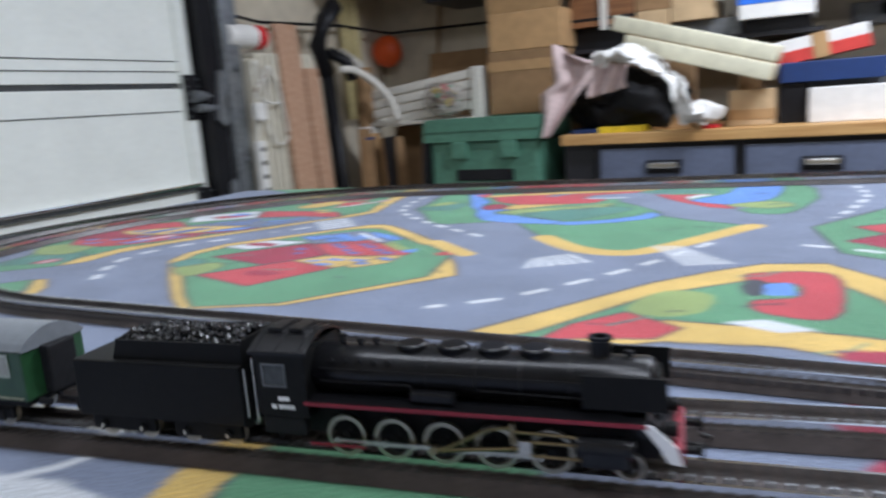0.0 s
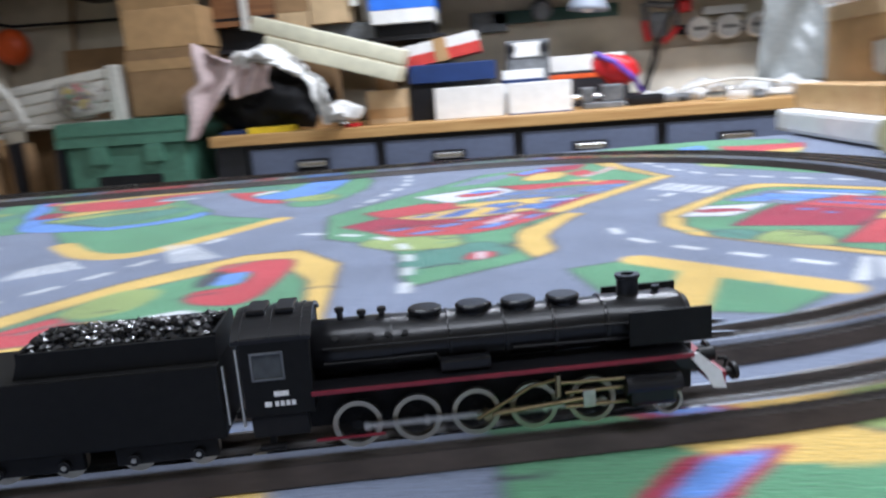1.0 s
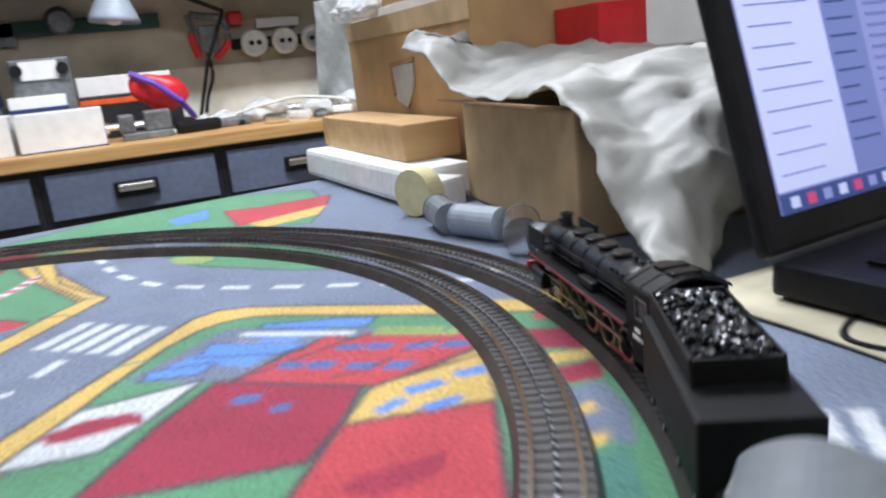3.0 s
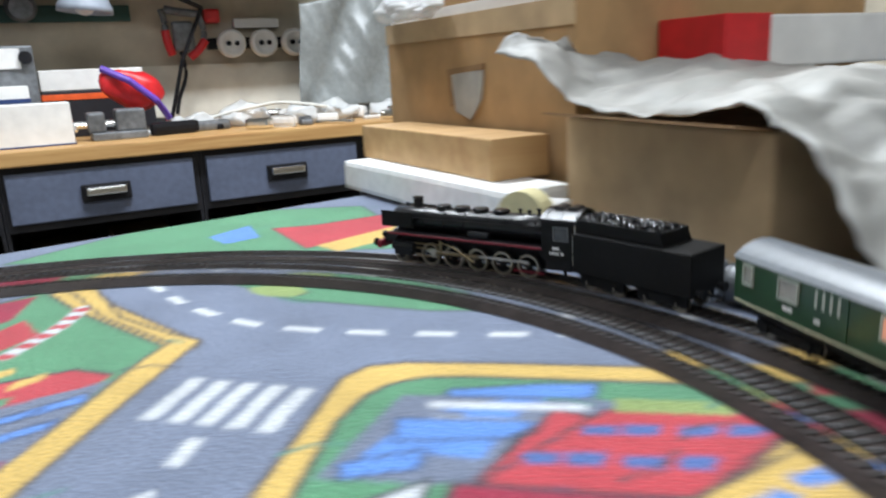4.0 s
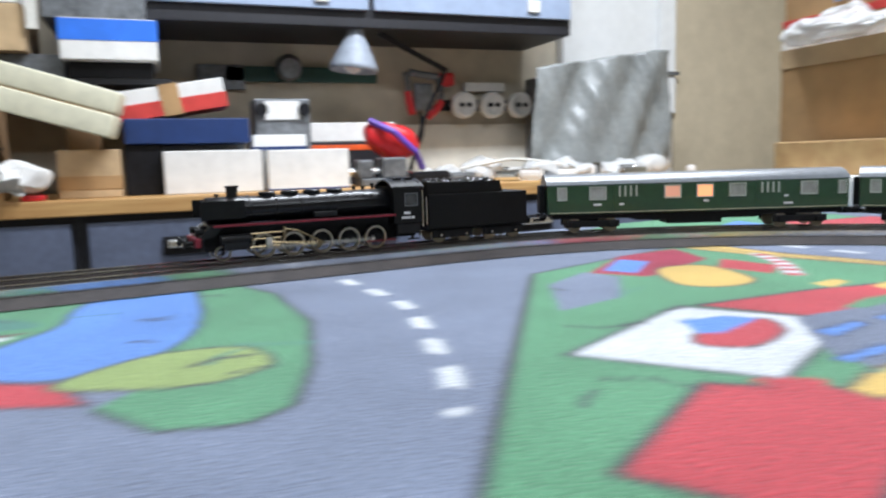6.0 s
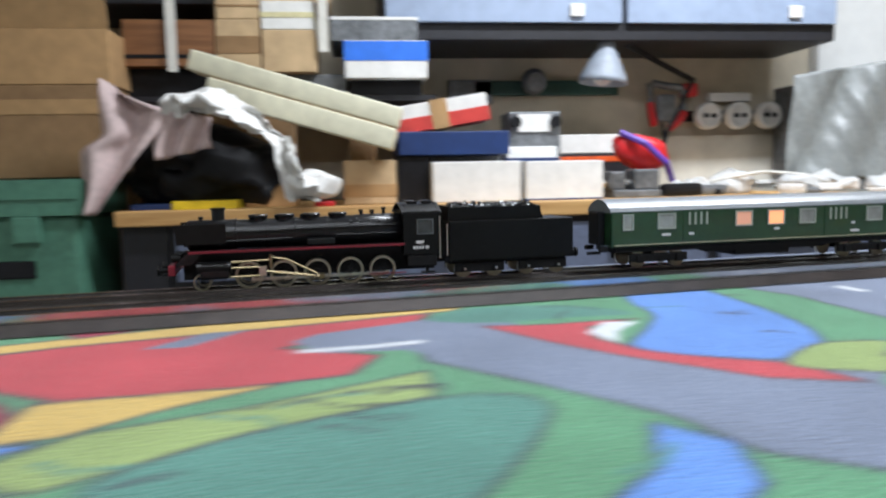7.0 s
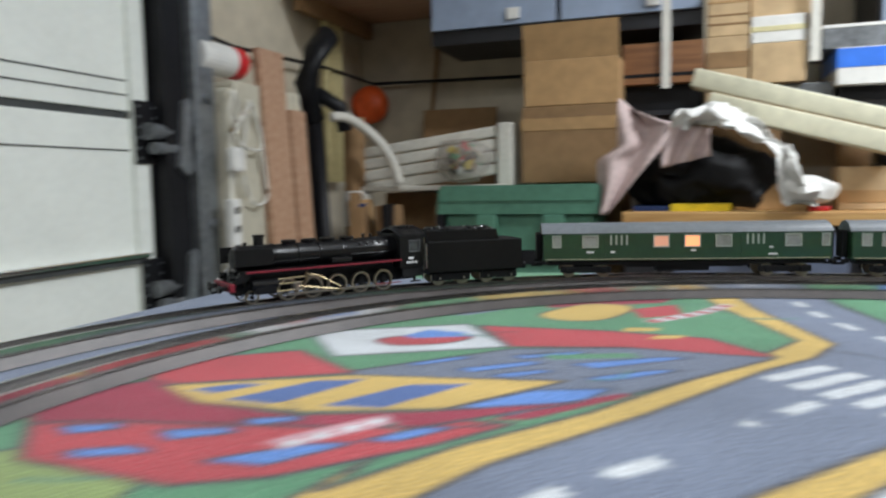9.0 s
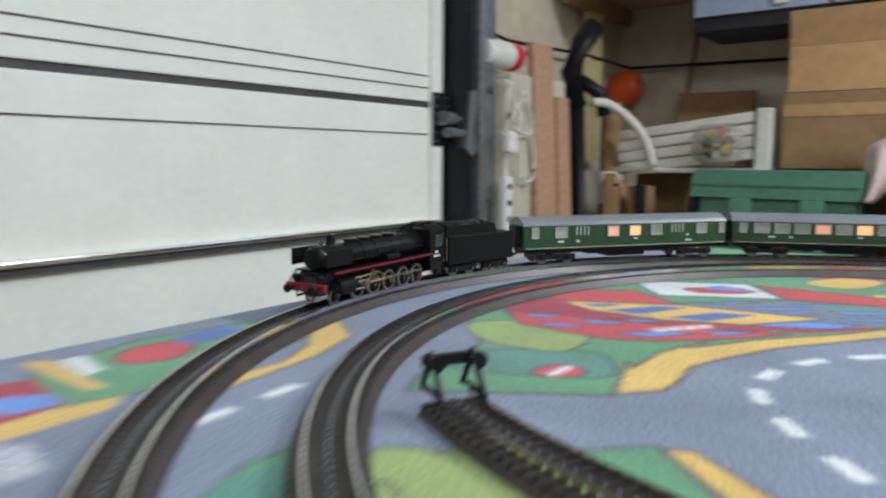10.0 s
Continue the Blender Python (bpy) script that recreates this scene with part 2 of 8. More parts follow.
def box(bm, x0, x1, y0, y1, z0, z1, bevel=0.0, m=None):
    vs = [bm.verts.new((x, y, z)) for x in (x0, x1) for y in (y0, y1) for z in (z0, z1)]
    fs = [bm.faces.new([vs[i] for i in q]) for q in ((0, 1, 3, 2), (4, 6, 7, 5), (0, 4, 5, 1), (2, 3, 7, 6), (0, 2, 6, 4), (1, 5, 7, 3))]
    if bevel:
        es = list({e for f in fs for e in f.edges})
        r = bmesh.ops.bevel(bm, geom=es, offset=bevel, segments=2, affect="EDGES", profile=0.6)
        vs = list({v for v in r["verts"]} | {v for v in vs if v.is_valid})
    if m is not None:
        bmesh.ops.transform(bm, matrix=m, verts=[v for v in vs if v.is_valid])
    return vs


def boxed(*a, **k):
    bm = bmesh.new()
    box(bm, *a, **k)
    return bm


def cyl(bm, p, q, r0, r1=None, n=20, caps=True):
    p, q = Vector(p), Vector(q)
    r1 = r0 if r1 is None else r1
    turn = (q - p).to_track_quat("Z", "Y").to_matrix()
    rings = [[bm.verts.new(c + turn @ Vector((r * math.cos(2 * math.pi * i / n), r * math.sin(2 * math.pi * i / n), 0))) for i in range(n)] for c, r in ((p, r0), (q, r1))]
    for i in range(n):
        bm.faces.new((rings[0][i], rings[0][(i + 1) % n], rings[1][(i + 1) % n], rings[1][i]))
    if caps:
        bm.faces.new(rings[0][::-1])
        bm.faces.new(rings[1])
    return rings


def lathe(bm, profile, n=24, m=None):
    """A body of revolution about z from (radius, height) pairs."""
    rings = []
    for r, z in profile:
        rings.append([bm.verts.new((r * math.cos(2 * math.pi * i / n), r * math.sin(2 * math.pi * i / n), z)) for i in range(n)])
    for a, b in zip(rings, rings[1:]):
        for i in range(n):
            bm.faces.new((a[i], a[(i + 1) % n], b[(i + 1) % n], b[i]))
    bm.faces.new(rings[0][::-1])
    bm.faces.new(rings[-1])
    if m is not None:
        bmesh.ops.transform(bm, matrix=m, verts=[v for r in rings for v in r])


def tube(bm, pts, r, n=8):
    """A round bar along points."""
    pts = [Vector(p) for p in pts]
    rings = []
    for i, p in enumerate(pts):
        d = (pts[min(i + 1, len(pts) - 1)] - pts[max(i - 1, 0)]).normalized()
        t = d.to_track_quat("Z", "Y").to_matrix()
        rings.append([bm.verts.new(p + t @ Vector((r * math.cos(2 * math.pi * k / n), r * math.sin(2 * math.pi * k / n), 0))) for k in range(n)])
    for a, b in zip(rings, rings[1:]):
        for k in range(n):
            bm.faces.new((a[k], a[(k + 1) % n], b[(k + 1) % n], b[k]))
    bm.faces.new(rings[0][::-1])
    bm.faces.new(rings[-1])


def prism(bm, outline, y0, y1, m=None):
    """An (x, z) outline pushed from y0 to y1."""
    a = [bm.verts.new((x, y0, z)) for x, z in outline]
    b = [bm.verts.new((x, y1, z)) for x, z in outline]
    bm.faces.new(a)
    bm.faces.new(b[::-1])
    for i in range(len(a)):
        j = (i + 1) % len(a)
        bm.faces.new((a[i], b[i], b[j], a[j]))
    if m is not None:
        bmesh.ops.transform(bm, matrix=m, verts=a + b)


def sag(bm, amount, scale, seed=0):
    """Crumple a mesh with noise."""
    for v in bm.verts:
        v.co += amount * (noise.noise_vector(v.co * scale + Vector((seed, seed * 2, 0))))


def sheet(nu, nv, f, thick=0.003):
    """A cloth or foil from f(u, v) -> point, with thickness."""
    bm = bmesh.new()
    g = [[bm.verts.new(f(i / nu, j / nv)) for j in range(nv + 1)] for i in range(nu + 1)]
    for i in range(nu):
        for j in range(nv):
            bm.faces.new((g[i][j], g[i + 1][j], g[i + 1][j + 1], g[i][j + 1]))
    bmesh.ops.recalc_face_normals(bm, faces=bm.faces)
    bmesh.ops.solidify(bm, geom=bm.faces[:], thickness=thick)
    return bm


def structure(name, bm, material, label=""):
    return finish(name, bm, material, None, label, kind="structure")


# ---- the room ----
structure("floor", boxed(-1.95, 2.6, -2.2, 3.1, -0.1, 0.0), M_CONCRETE, "bare grey concrete garage floor")
structure("ceiling", boxed(-1.95, 2.6, -2.2, 3.1, 2.5, 2.6), M_CEIL, "white painted garage ceiling")
structure("wall_north", boxed(-1.95, 2.6, 2.98, 3.1, 0.0, 2.5), M_WALL, "stained cream plaster garage wall")
structure("wall_east", boxed(2.5, 2.6, -2.2, 2.98, 0.0, 2.5), M_WALL, "stained cream plaster garage wall")
structure("wall_south", boxed(-1.95, 2.5, -2.2, -2.1, 0.0, 2.5), M_WALL, "stained cream plaster garage wall")
structure("wall_west", boxed(-1.95, -1.85, 1.78, 2.98, 0.0, 2.5), M_WALL, "stained cream plaster garage wall")
structure("wall_west_pier", boxed(-1.95, -1.85, -2.1, -1.2, 0.0, 2.5), M_WALL, "stained cream plaster garage wall")
structure("wall_west_lintel", boxed(-1.95, -1.85, -1.2, 1.78, 2.2, 2.5), M_WALL, "stained cream plaster garage wall")

lamp_fix = None
for lx, ly in ((-0.35, 0.15), (0.75, -0.35), (0.75, 1.70)):
    if lamp_fix is None:
        lamp_fix = thing("ceiling_light", pose(lx, ly, 2.5), "white strip light with two tubes on the ceiling", "light", "strip lights")
        part("housing", boxed(-0.62, 0.62, -0.09, 0.09, -0.07, 0, bevel=0.008), M_WHITE, lamp_fix)
        for dy in (-0.045, 0.045):
            b = bmesh.new()
            cyl(b, (-0.59, dy, -0.085), (0.59, dy, -0.085), 0.013, n=12)
            part("tube", b, M_TUBE, lamp_fix, "glowing fluorescent tube")
    else:
        copy_thing(lamp_fix, pose(lx, ly, 2.5))


def garage_door():
    """A white sectional door in the west wall: panels with painted groove shade, dark seams, rollers and hinges."""
    d = thing("garage_door", pose(-1.79, 0.2, 0), "closed white ribbed sectional garage door", "door")
    cuts = (0.02, 0.45, 1.05, 1.65, 2.19)
    for i, (a, c) in enumerate(zip(cuts, cuts[1:])):
        p = part("panel", boxed(-0.04, 0.0, -1.38, 1.505, a + 0.008, c - 0.008, bevel=0.003), M_DOOR, d)
        # thin dark strips paint the shade of the pressed grooves on the white panel
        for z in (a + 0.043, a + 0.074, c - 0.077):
            part("rib", boxed(0.0, 0.003, -1.38, 1.47, z - 0.0012, z + 0.0012), M_SEAM_SHADE, p, "dark strip painting the shade of a shallow pressed groove")
        part("seam", boxed(-0.03, -0.006, -1.38, 1.47, c - 0.008, c + 0.008), M_SEAM_SHADE, d, "dark rubber seam between panels")
    b = bmesh.new()
    box(b, 0.001, 0.022, -1.38, 1.50, 0.735, 0.746, bevel=0.003)
    part("stiffener_bar", b, M_CHROME, d, "bright steel bar across the door")
    part("bar_seal", boxed(0.001, 0.014, -1.38, 1.50, 0.723, 0.734), M_SEAM_SHADE, d, "dark rubber strip under the bar")
    b = boxed(0.0, 0.012, 1.475, 1.52, 0.02, 2.19, bevel=0.003)
    part("end_strip", b, M_DOOR, d)
    for z in (0.66, 1.013):
        h = part("hinge", boxed(0.013, 0.017, 1.475, 1.545, z - 0.070, z + 0.070, bevel=0.001), M_BLACKPLASTIC, d, "black steel hinge plate with punched holes")
        for k in range(6):
            for y in (1.484, 1.534):
                b = bmesh.new()
                cyl(b, (0.017, y, z - 0.058 + k * 0.023), (0.0185, y, z - 0.058 + k * 0.023), 0.0035, n=8)
                part("rivet", b, M_GREYPOST, h)
        b = bmesh.new()
        cyl(b, (0.035, 1.49, z + 0.002), (0.035, 1.575, z + 0.002), 0.020, 0.014, n=14)
        cyl(b, (0.040, 1.50, z - 0.035), (0.040, 1.58, z - 0.035), 0.014, n=14)
        part("knuckle", b, M_GREYTOOL, h)
        b = bmesh.new()
        prism(b, [(1.585, z + 0.075), (1.605, z + 0.085), (1.615, z + 0.060), (1.600, z - 0.020), (1.612, z - 0.080), (1.590, z - 0.098), (1.560, z - 0.075), (1.572, z - 0.02)], -0.062, -0.050, Matrix.Rotation(math.pi / 2, 4, "Z"))
        part("roller_arm", b, M_GREYPOST, h, "curved grey steel roller arm")


garage_door()
d = thing("door_track", pose(-1.79, 1.755, 0), "galvanised steel guide post of the garage door", "post")
part("channel", boxed(0.0, 0.05, -0.02, 0.05, 0.0, 2.5, bevel=0.003), M_BLACKPLASTIC, d)
part("flange", boxed(-0.02, 0.075, 0.055, 0.125, 0.0, 2.5, bevel=0.004), M_GREYPOST, d)
for k in range(6):
    b = bmesh.new()
    cyl(b, (0.07, 0.10, 0.5 + 0.3 * k), (0.085, 0.10, 0.5 + 0.3 * k), 0.012, n=10)
    part("bolt", b, M_GREYTOOL, d)

# ---- the table and its carpet ----
CX0, CX1, CY0, CY1 = -0.985, 1.45, -0.75, 1.36


def far_edge(x):
    """The carpet's far edge runs a little askew."""
    return 1.05 + 0.135 * (x + 0.985)


t = thing("layout_table", pose(0, 0, 0), "large plain pine table under a play carpet", "table")
b = bmesh.new()
vs = [(CX0 + .02, CY0 + .02), (CX1 - .02, CY0 + .02), (CX1 - .02, far_edge(CX1) - .02), (CX0 + .02, far_edge(CX0) - .02)]
lo = [b.verts.new((x, y, TOP - .045)) for x, y in vs]
hi = [b.verts.new((x, y, TOP - .007)) for x, y in vs]
b.faces.new(lo[::-1]), b.faces.new(hi)
for i in range(4):
    b.faces.new((lo[i], lo[(i + 1) % 4], hi[(i + 1) % 4], hi[i]))
part("tabletop", b, M_TABLE, t)
for x, y in ((-0.9, -0.65), (1.35, -0.65), (1.35, 1.2), (-0.9, 0.95)):
    part("leg", boxed(x - .035, x + .035, y - .035, y + .035, 0, TOP - .045, bevel=0.004), M_TABLE, t)

# printed colours of the play carpet
C = dict(road=(.185, .220, .305), yellow=(.66, .45, .13), green=(.105, .285, .155), lime=(.28, .37, .13), teal=(.085, .235, .19), red=(.50, .060, .075),
         wine=(.34, .030, .065), blue=(.12, .27, .66), deep=(.08, .15, .38), white=(.64, .67, .70), black=(.05, .055, .07), pink=(.60, .33, .37), grey=(.165, .195, .27))


class Print:
    """The carpet's print: dye laid on a fine grid of pile by simple outlines."""
    def __init__(self, x0, x1, y0, y1, step):
        self.xs, self.ys = np.arange(x0, x1 + step, step), np.arange(y0, y1 + step, step)
        self.X, self.Y = np.meshgrid(self.xs, self.ys)
        self.rgb = np.zeros((*self.X.shape, 3))
        self.rgb[:] = C["road"]
        self.step = step

    def lay(self, cover, where, color):
        a = cover[..., None]
        self.rgb[where] = self.rgb[where] * (1 - a) + np.array(C[color]) * a

    def window(self, pts, pad):
        p = np.array(pts)
        i0, i1 = np.searchsorted(self.xs, (p[:, 0].min() - pad, p[:, 0].max() + pad))
        j0, j1 = np.searchsorted(self.ys, (p[:, 1].min() - pad, p[:, 1].max() + pad))
        return (slice(j0, j1), slice(i0, i1))

    def fill(self, color, pts, line=0.0):
        """A filled outline, with a thin dark printed line round it."""
        w = self.window(pts, 0.006)
        X, Y = self.X[w], self.Y[w]
        if X.size == 0:
            return
        p = np.array(pts)
        q = np.roll(p, -1, 0)
        cover = np.zeros(X.shape)
        for ox, oy in ((-.25, -.25), (.25, -.25), (-.25, .25), (.25, .25)):
            x, y = X + ox * self.step, Y + oy * self.step
            odd = np.zeros(X.shape, bool)
            for (ax, ay), (bx, by) in zip(p, q):
                if ay != by:
                    odd ^= ((ay > y) != (by > y)) & (x < (bx - ax) * (y - ay) / (by - ay) + ax)
            cover += odd / 4
        self.lay(cover, w, color)
        if line:
            self.stroke("black", [*pts, pts[0]], line)

    def stroke(self, color, pts, width, dash=0.0, gap=0.0):
        w = self.window(pts, width + 0.004)
        X, Y = self.X[w], self.Y[w]
        if X.size == 0:
            return
        cover, run = np.zeros(X.shape), 0.0
        for (ax, ay), (bx, by) in zip(pts, pts[1:]):
            dx, dy = bx - ax, by - ay
            n = math.hypot(dx, dy) or 1e-9
            t = ((X - ax) * dx + (Y - ay) * dy) / n
            d = np.hypot(X - ax - np.clip(t, 0, n) * dx / n, Y - ay - np.clip(t, 0, n) * dy / n)
            c = np.clip((width / 2 - d) / self.step + 0.5, 0, 1)
            if dash:
                c = c * (((t + run) % (dash + gap)) < dash)
            cover, run = np.maximum(cover, c), run + n
        self.lay(cover, w, color)


def smooth_loop(pts, n=5, closed=True):
    """Rounds a coarse outline."""
    k = len(pts)
    out = []
    for i in range(k if closed else k - 1):
        p = [np.array(pts[(i + j) % k if closed else min(max(i + j, 0), k - 1)], float) for j in (-1, 0, 1, 2)]
        for t in (u / n for u in range(n)):
            out.append(tuple(0.5 * (2 * p[1] + (p[2] - p[0]) * t + (2 * p[0] - 5 * p[1] + 4 * p[2] - p[3]) * t * t + (3 * p[1] - p[0] - 3 * p[2] + p[3]) * t ** 3)))
    if not closed:
        out.append(tuple(pts[-1]))
    return out


ART = Print(CX0, CX1, CY0, CY1, 0.003)
# block with the flag and the red school
ART.fill("yellow", [(-0.58, 0.988), (-0.565, 0.914), (-0.533, 0.811), (-0.548, 0.775), (-0.573, 0.743), (-0.62, 0.663), (-0.665, 0.596), (-0.683, 0.553), (-0.691, 0.527), (-0.687, 0.488), (-0.689, 0.477), (-0.705, 0.458), (-0.782, 0.403), (-0.794, 0.428), (-0.804, 0.494), (-0.835, 0.535), (-0.877, 0.564), (-0.9, 0.676), (-0.752, 0.929)], 0.0028)
ART.fill("yellow", [(0.309, 1.054), (0.324, 0.98), (0.356, 0.877), (0.341, 0.841), (0.316, 0.809), (0.269, 0.729), (0.224, 0.662), (0.206, 0.619), (0.198, 0.593), (0.202, 0.554), (0.2, 0.543), (0.184, 0.524), (0.107, 0.469), (0.095, 0.494), (0.085, 0.56), (0.054, 0.601), (0.012, 0.63), (-0.011, 0.742), (0.137, 0.995)], 0.0028)
ART.fill("green", [(-0.606, 0.986), (-0.588, 0.916), (-0.551, 0.816), (-0.559, 0.8), (-0.581, 0.758), (-0.642, 0.658), (-0.679, 0.61), (-0.706, 0.564), (-0.7, 0.601), (-0.716, 0.541), (-0.715, 0.505), (-0.722, 0.515), (-0.704, 0.457), (-0.782, 0.403), (-0.794, 0.428), (-0.804, 0.494), (-0.835, 0.535), (-0.877, 0.564), (-0.9, 0.676), (-0.752, 0.929)], 0.0028)
ART.fill("green", [(0.283, 1.052), (0.301, 0.982), (0.338, 0.882), (0.33, 0.866), (0.308, 0.824), (0.247, 0.724), (0.21, 0.676), (0.183, 0.63), (0.189, 0.667), (0.173, 0.607), (0.174, 0.571), (0.167, 0.581), (0.185, 0.523), (0.107, 0.469), (0.095, 0.494), (0.085, 0.56), (0.054, 0.601), (0.012, 0.63), (-0.011, 0.742), (0.137, 0.995)], 0.0028)
ART.fill("teal", smooth_loop([(-0.791, 0.446), (-0.797, 0.481), (-0.777, 0.504), (-0.745, 0.52), (-0.728, 0.509), (-0.722, 0.476)]), 0.002)
ART.fill("teal", smooth_loop([(0.098, 0.512), (0.092, 0.547), (0.112, 0.57), (0.144, 0.586), (0.161, 0.575), (0.167, 0.542)]), 0.002)
ART.fill("lime", smooth_loop([(-0.842, 0.537), (-0.808, 0.574), (-0.768, 0.563), (-0.757, 0.514), (-0.787, 0.503), (-0.814, 0.508)]), 0.002)
ART.fill("lime", smooth_loop([(0.047, 0.603), (0.081, 0.64), (0.121, 0.629), (0.132, 0.58), (0.102, 0.569), (0.075, 0.574)]), 0.002)
ART.fill("road", [(-0.791, 0.83), (-0.762, 0.892), (-0.723, 0.92), (-0.715, 0.895), (-0.749, 0.845)])
ART.fill("road", [(0.098, 0.896), (0.127, 0.958), (0.166, 0.986), (0.174, 0.961), (0.14, 0.911)])
ART.fill("wine", [(-0.722, 0.915), (-0.667, 0.965), (-0.611, 0.978), (-0.627, 0.926), (-0.701, 0.887)])
ART.fill("wine", [(0.167, 0.981), (0.222, 1.031), (0.278, 1.044), (0.262, 0.992), (0.188, 0.953)])
ART.fill("blue", [(-0.71, 0.919), (-0.675, 0.953), (-0.665, 0.935), (-0.699, 0.901)])
ART.fill("blue", [(0.179, 0.985), (0.214, 1.019), (0.224, 1.001), (0.19, 0.967)])
ART.fill("yellow", smooth_loop([(-0.703, 0.861), (-0.679, 0.908), (-0.646, 0.904), (-0.658, 0.853), (-0.686, 0.842)]), 0.002)
ART.fill("yellow", smooth_loop([(0.186, 0.927), (0.21, 0.974), (0.243, 0.97), (0.231, 0.919), (0.203, 0.908)]), 0.002)
ART.fill("red", [(-0.646, 0.894), (-0.619, 0.921), (-0.612, 0.882), (-0.637, 0.862)])
ART.fill("red", [(0.243, 0.96), (0.27, 0.987), (0.277, 0.948), (0.252, 0.928)])
ART.stroke("white", smooth_loop([(-0.585, 0.925), (-0.601, 0.891), (-0.629, 0.854)], 5, False), 0.01)
ART.stroke("white", smooth_loop([(0.304, 0.991), (0.288, 0.957), (0.26, 0.92)], 5, False), 0.01)
ART.stroke("red", smooth_loop([(-0.585, 0.925), (-0.601, 0.891), (-0.629, 0.854)], 5, False), 0.01, 0.008, 0.008)
ART.stroke("red", smooth_loop([(0.304, 0.991), (0.288, 0.957), (0.26, 0.92)], 5, False), 0.01, 0.008, 0.008)
ART.fill("red", [(-0.732, 0.813), (-0.655, 0.816), (-0.597, 0.81), (-0.566, 0.774), (-0.599, 0.754), (-0.636, 0.775), (-0.699, 0.76)], 0.0028)
ART.fill("red", [(0.157, 0.879), (0.234, 0.882), (0.292, 0.876), (0.323, 0.84), (0.29, 0.82), (0.253, 0.841), (0.19, 0.826)], 0.0028)
ART.fill("yellow", [(-0.645, 0.828), (-0.625, 0.832), (-0.625, 0.823), (-0.645, 0.816)])
ART.fill("yellow", [(0.244, 0.894), (0.264, 0.898), (0.264, 0.889), (0.244, 0.882)])
ART.fill("yellow", [(-0.625, 0.81), (-0.609, 0.814), (-0.612, 0.805), (-0.628, 0.799)])
ART.fill("yellow", [(0.264, 0.876), (0.28, 0.88), (0.277, 0.871), (0.261, 0.865)])
ART.fill("grey", [(-0.764, 0.685), (-0.696, 0.756), (-0.636, 0.774), (-0.566, 0.77), (-0.625, 0.692), (-0.663, 0.644), (-0.697, 0.648), (-0.658, 0.7), (-0.753, 0.682)], 0.0028)
ART.fill("grey", [(0.125, 0.751), (0.193, 0.822), (0.253, 0.84), (0.323, 0.836), (0.264, 0.758), (0.226, 0.71), (0.192, 0.714), (0.231, 0.766), (0.136, 0.748)], 0.0028)
ART.fill("blue", [(-0.739, 0.71), (-0.719, 0.731), (-0.71, 0.731), (-0.732, 0.708)], 0.0018)
ART.fill("blue", [(0.15, 0.776), (0.17, 0.797), (0.179, 0.797), (0.157, 0.774)], 0.0018)
ART.fill("blue", [(-0.693, 0.741), (-0.662, 0.758), (-0.656, 0.755), (-0.686, 0.735)], 0.0018)
ART.fill("blue", [(0.196, 0.807), (0.227, 0.824), (0.233, 0.821), (0.203, 0.801)], 0.0018)
ART.fill("blue", [(-0.713, 0.707), (-0.682, 0.731), (-0.673, 0.729), (-0.703, 0.703)], 0.0018)
ART.fill("blue", [(0.176, 0.773), (0.207, 0.797), (0.216, 0.795), (0.186, 0.769)], 0.0018)
ART.fill("blue", [(-0.662, 0.731), (-0.621, 0.757), (-0.604, 0.76), (-0.647, 0.726)], 0.0018)
ART.fill("blue", [(0.227, 0.797), (0.268, 0.823), (0.285, 0.826), (0.242, 0.792)], 0.0018)
ART.fill("blue", [(-0.651, 0.708), (-0.621, 0.731), (-0.61, 0.732), (-0.64, 0.704)], 0.0018)
ART.fill("blue", [(0.238, 0.774), (0.268, 0.797), (0.279, 0.798), (0.249, 0.77)], 0.0018)
ART.fill("blue", [(-0.694, 0.701), (-0.674, 0.716), (-0.665, 0.715), (-0.685, 0.698)], 0.0018)
ART.fill("blue", [(0.195, 0.767), (0.215, 0.782), (0.224, 0.781), (0.204, 0.764)], 0.0018)
ART.fill("blue", [(-0.691, 0.653), (-0.669, 0.682), (-0.637, 0.694), (-0.645, 0.675), (-0.673, 0.647)], 0.0018)
ART.fill("blue", [(0.198, 0.719), (0.22, 0.748), (0.252, 0.76), (0.244, 0.741), (0.216, 0.713)], 0.0018)
ART.fill("green", [(-0.679, 0.746), (-0.635, 0.762), (-0.629, 0.754), (-0.671, 0.738)])
ART.fill("green", [(0.21, 0.812), (0.254, 0.828), (0.26, 0.82), (0.218, 0.804)])
ART.fill("wine", [(-0.676, 0.639), (-0.634, 0.687), (-0.627, 0.686), (-0.663, 0.643)])
ART.fill("wine", [(0.213, 0.705), (0.255, 0.753), (0.262, 0.752), (0.226, 0.709)])
ART.fill("white", [(-0.826, 0.767), (-0.74, 0.815), (-0.699, 0.76), (-0.782, 0.714)], 0.0028)
ART.fill("white", [(0.063, 0.833), (0.149, 0.881), (0.19, 0.826), (0.107, 0.78)], 0.0028)
ART.fill("red", smooth_loop([(-0.777, 0.758), (-0.76, 0.775), (-0.727, 0.78), (-0.734, 0.76), (-0.761, 0.747)]), 0.002)
ART.fill("red", smooth_loop([(0.112, 0.824), (0.129, 0.841), (0.162, 0.846), (0.155, 0.826), (0.128, 0.813)]), 0.002)
ART.fill("blue", [(-0.766, 0.771), (-0.758, 0.792), (-0.735, 0.79), (-0.727, 0.78), (-0.758, 0.767)])
ART.fill("blue", [(0.123, 0.837), (0.131, 0.858), (0.154, 0.856), (0.162, 0.846), (0.131, 0.833)])
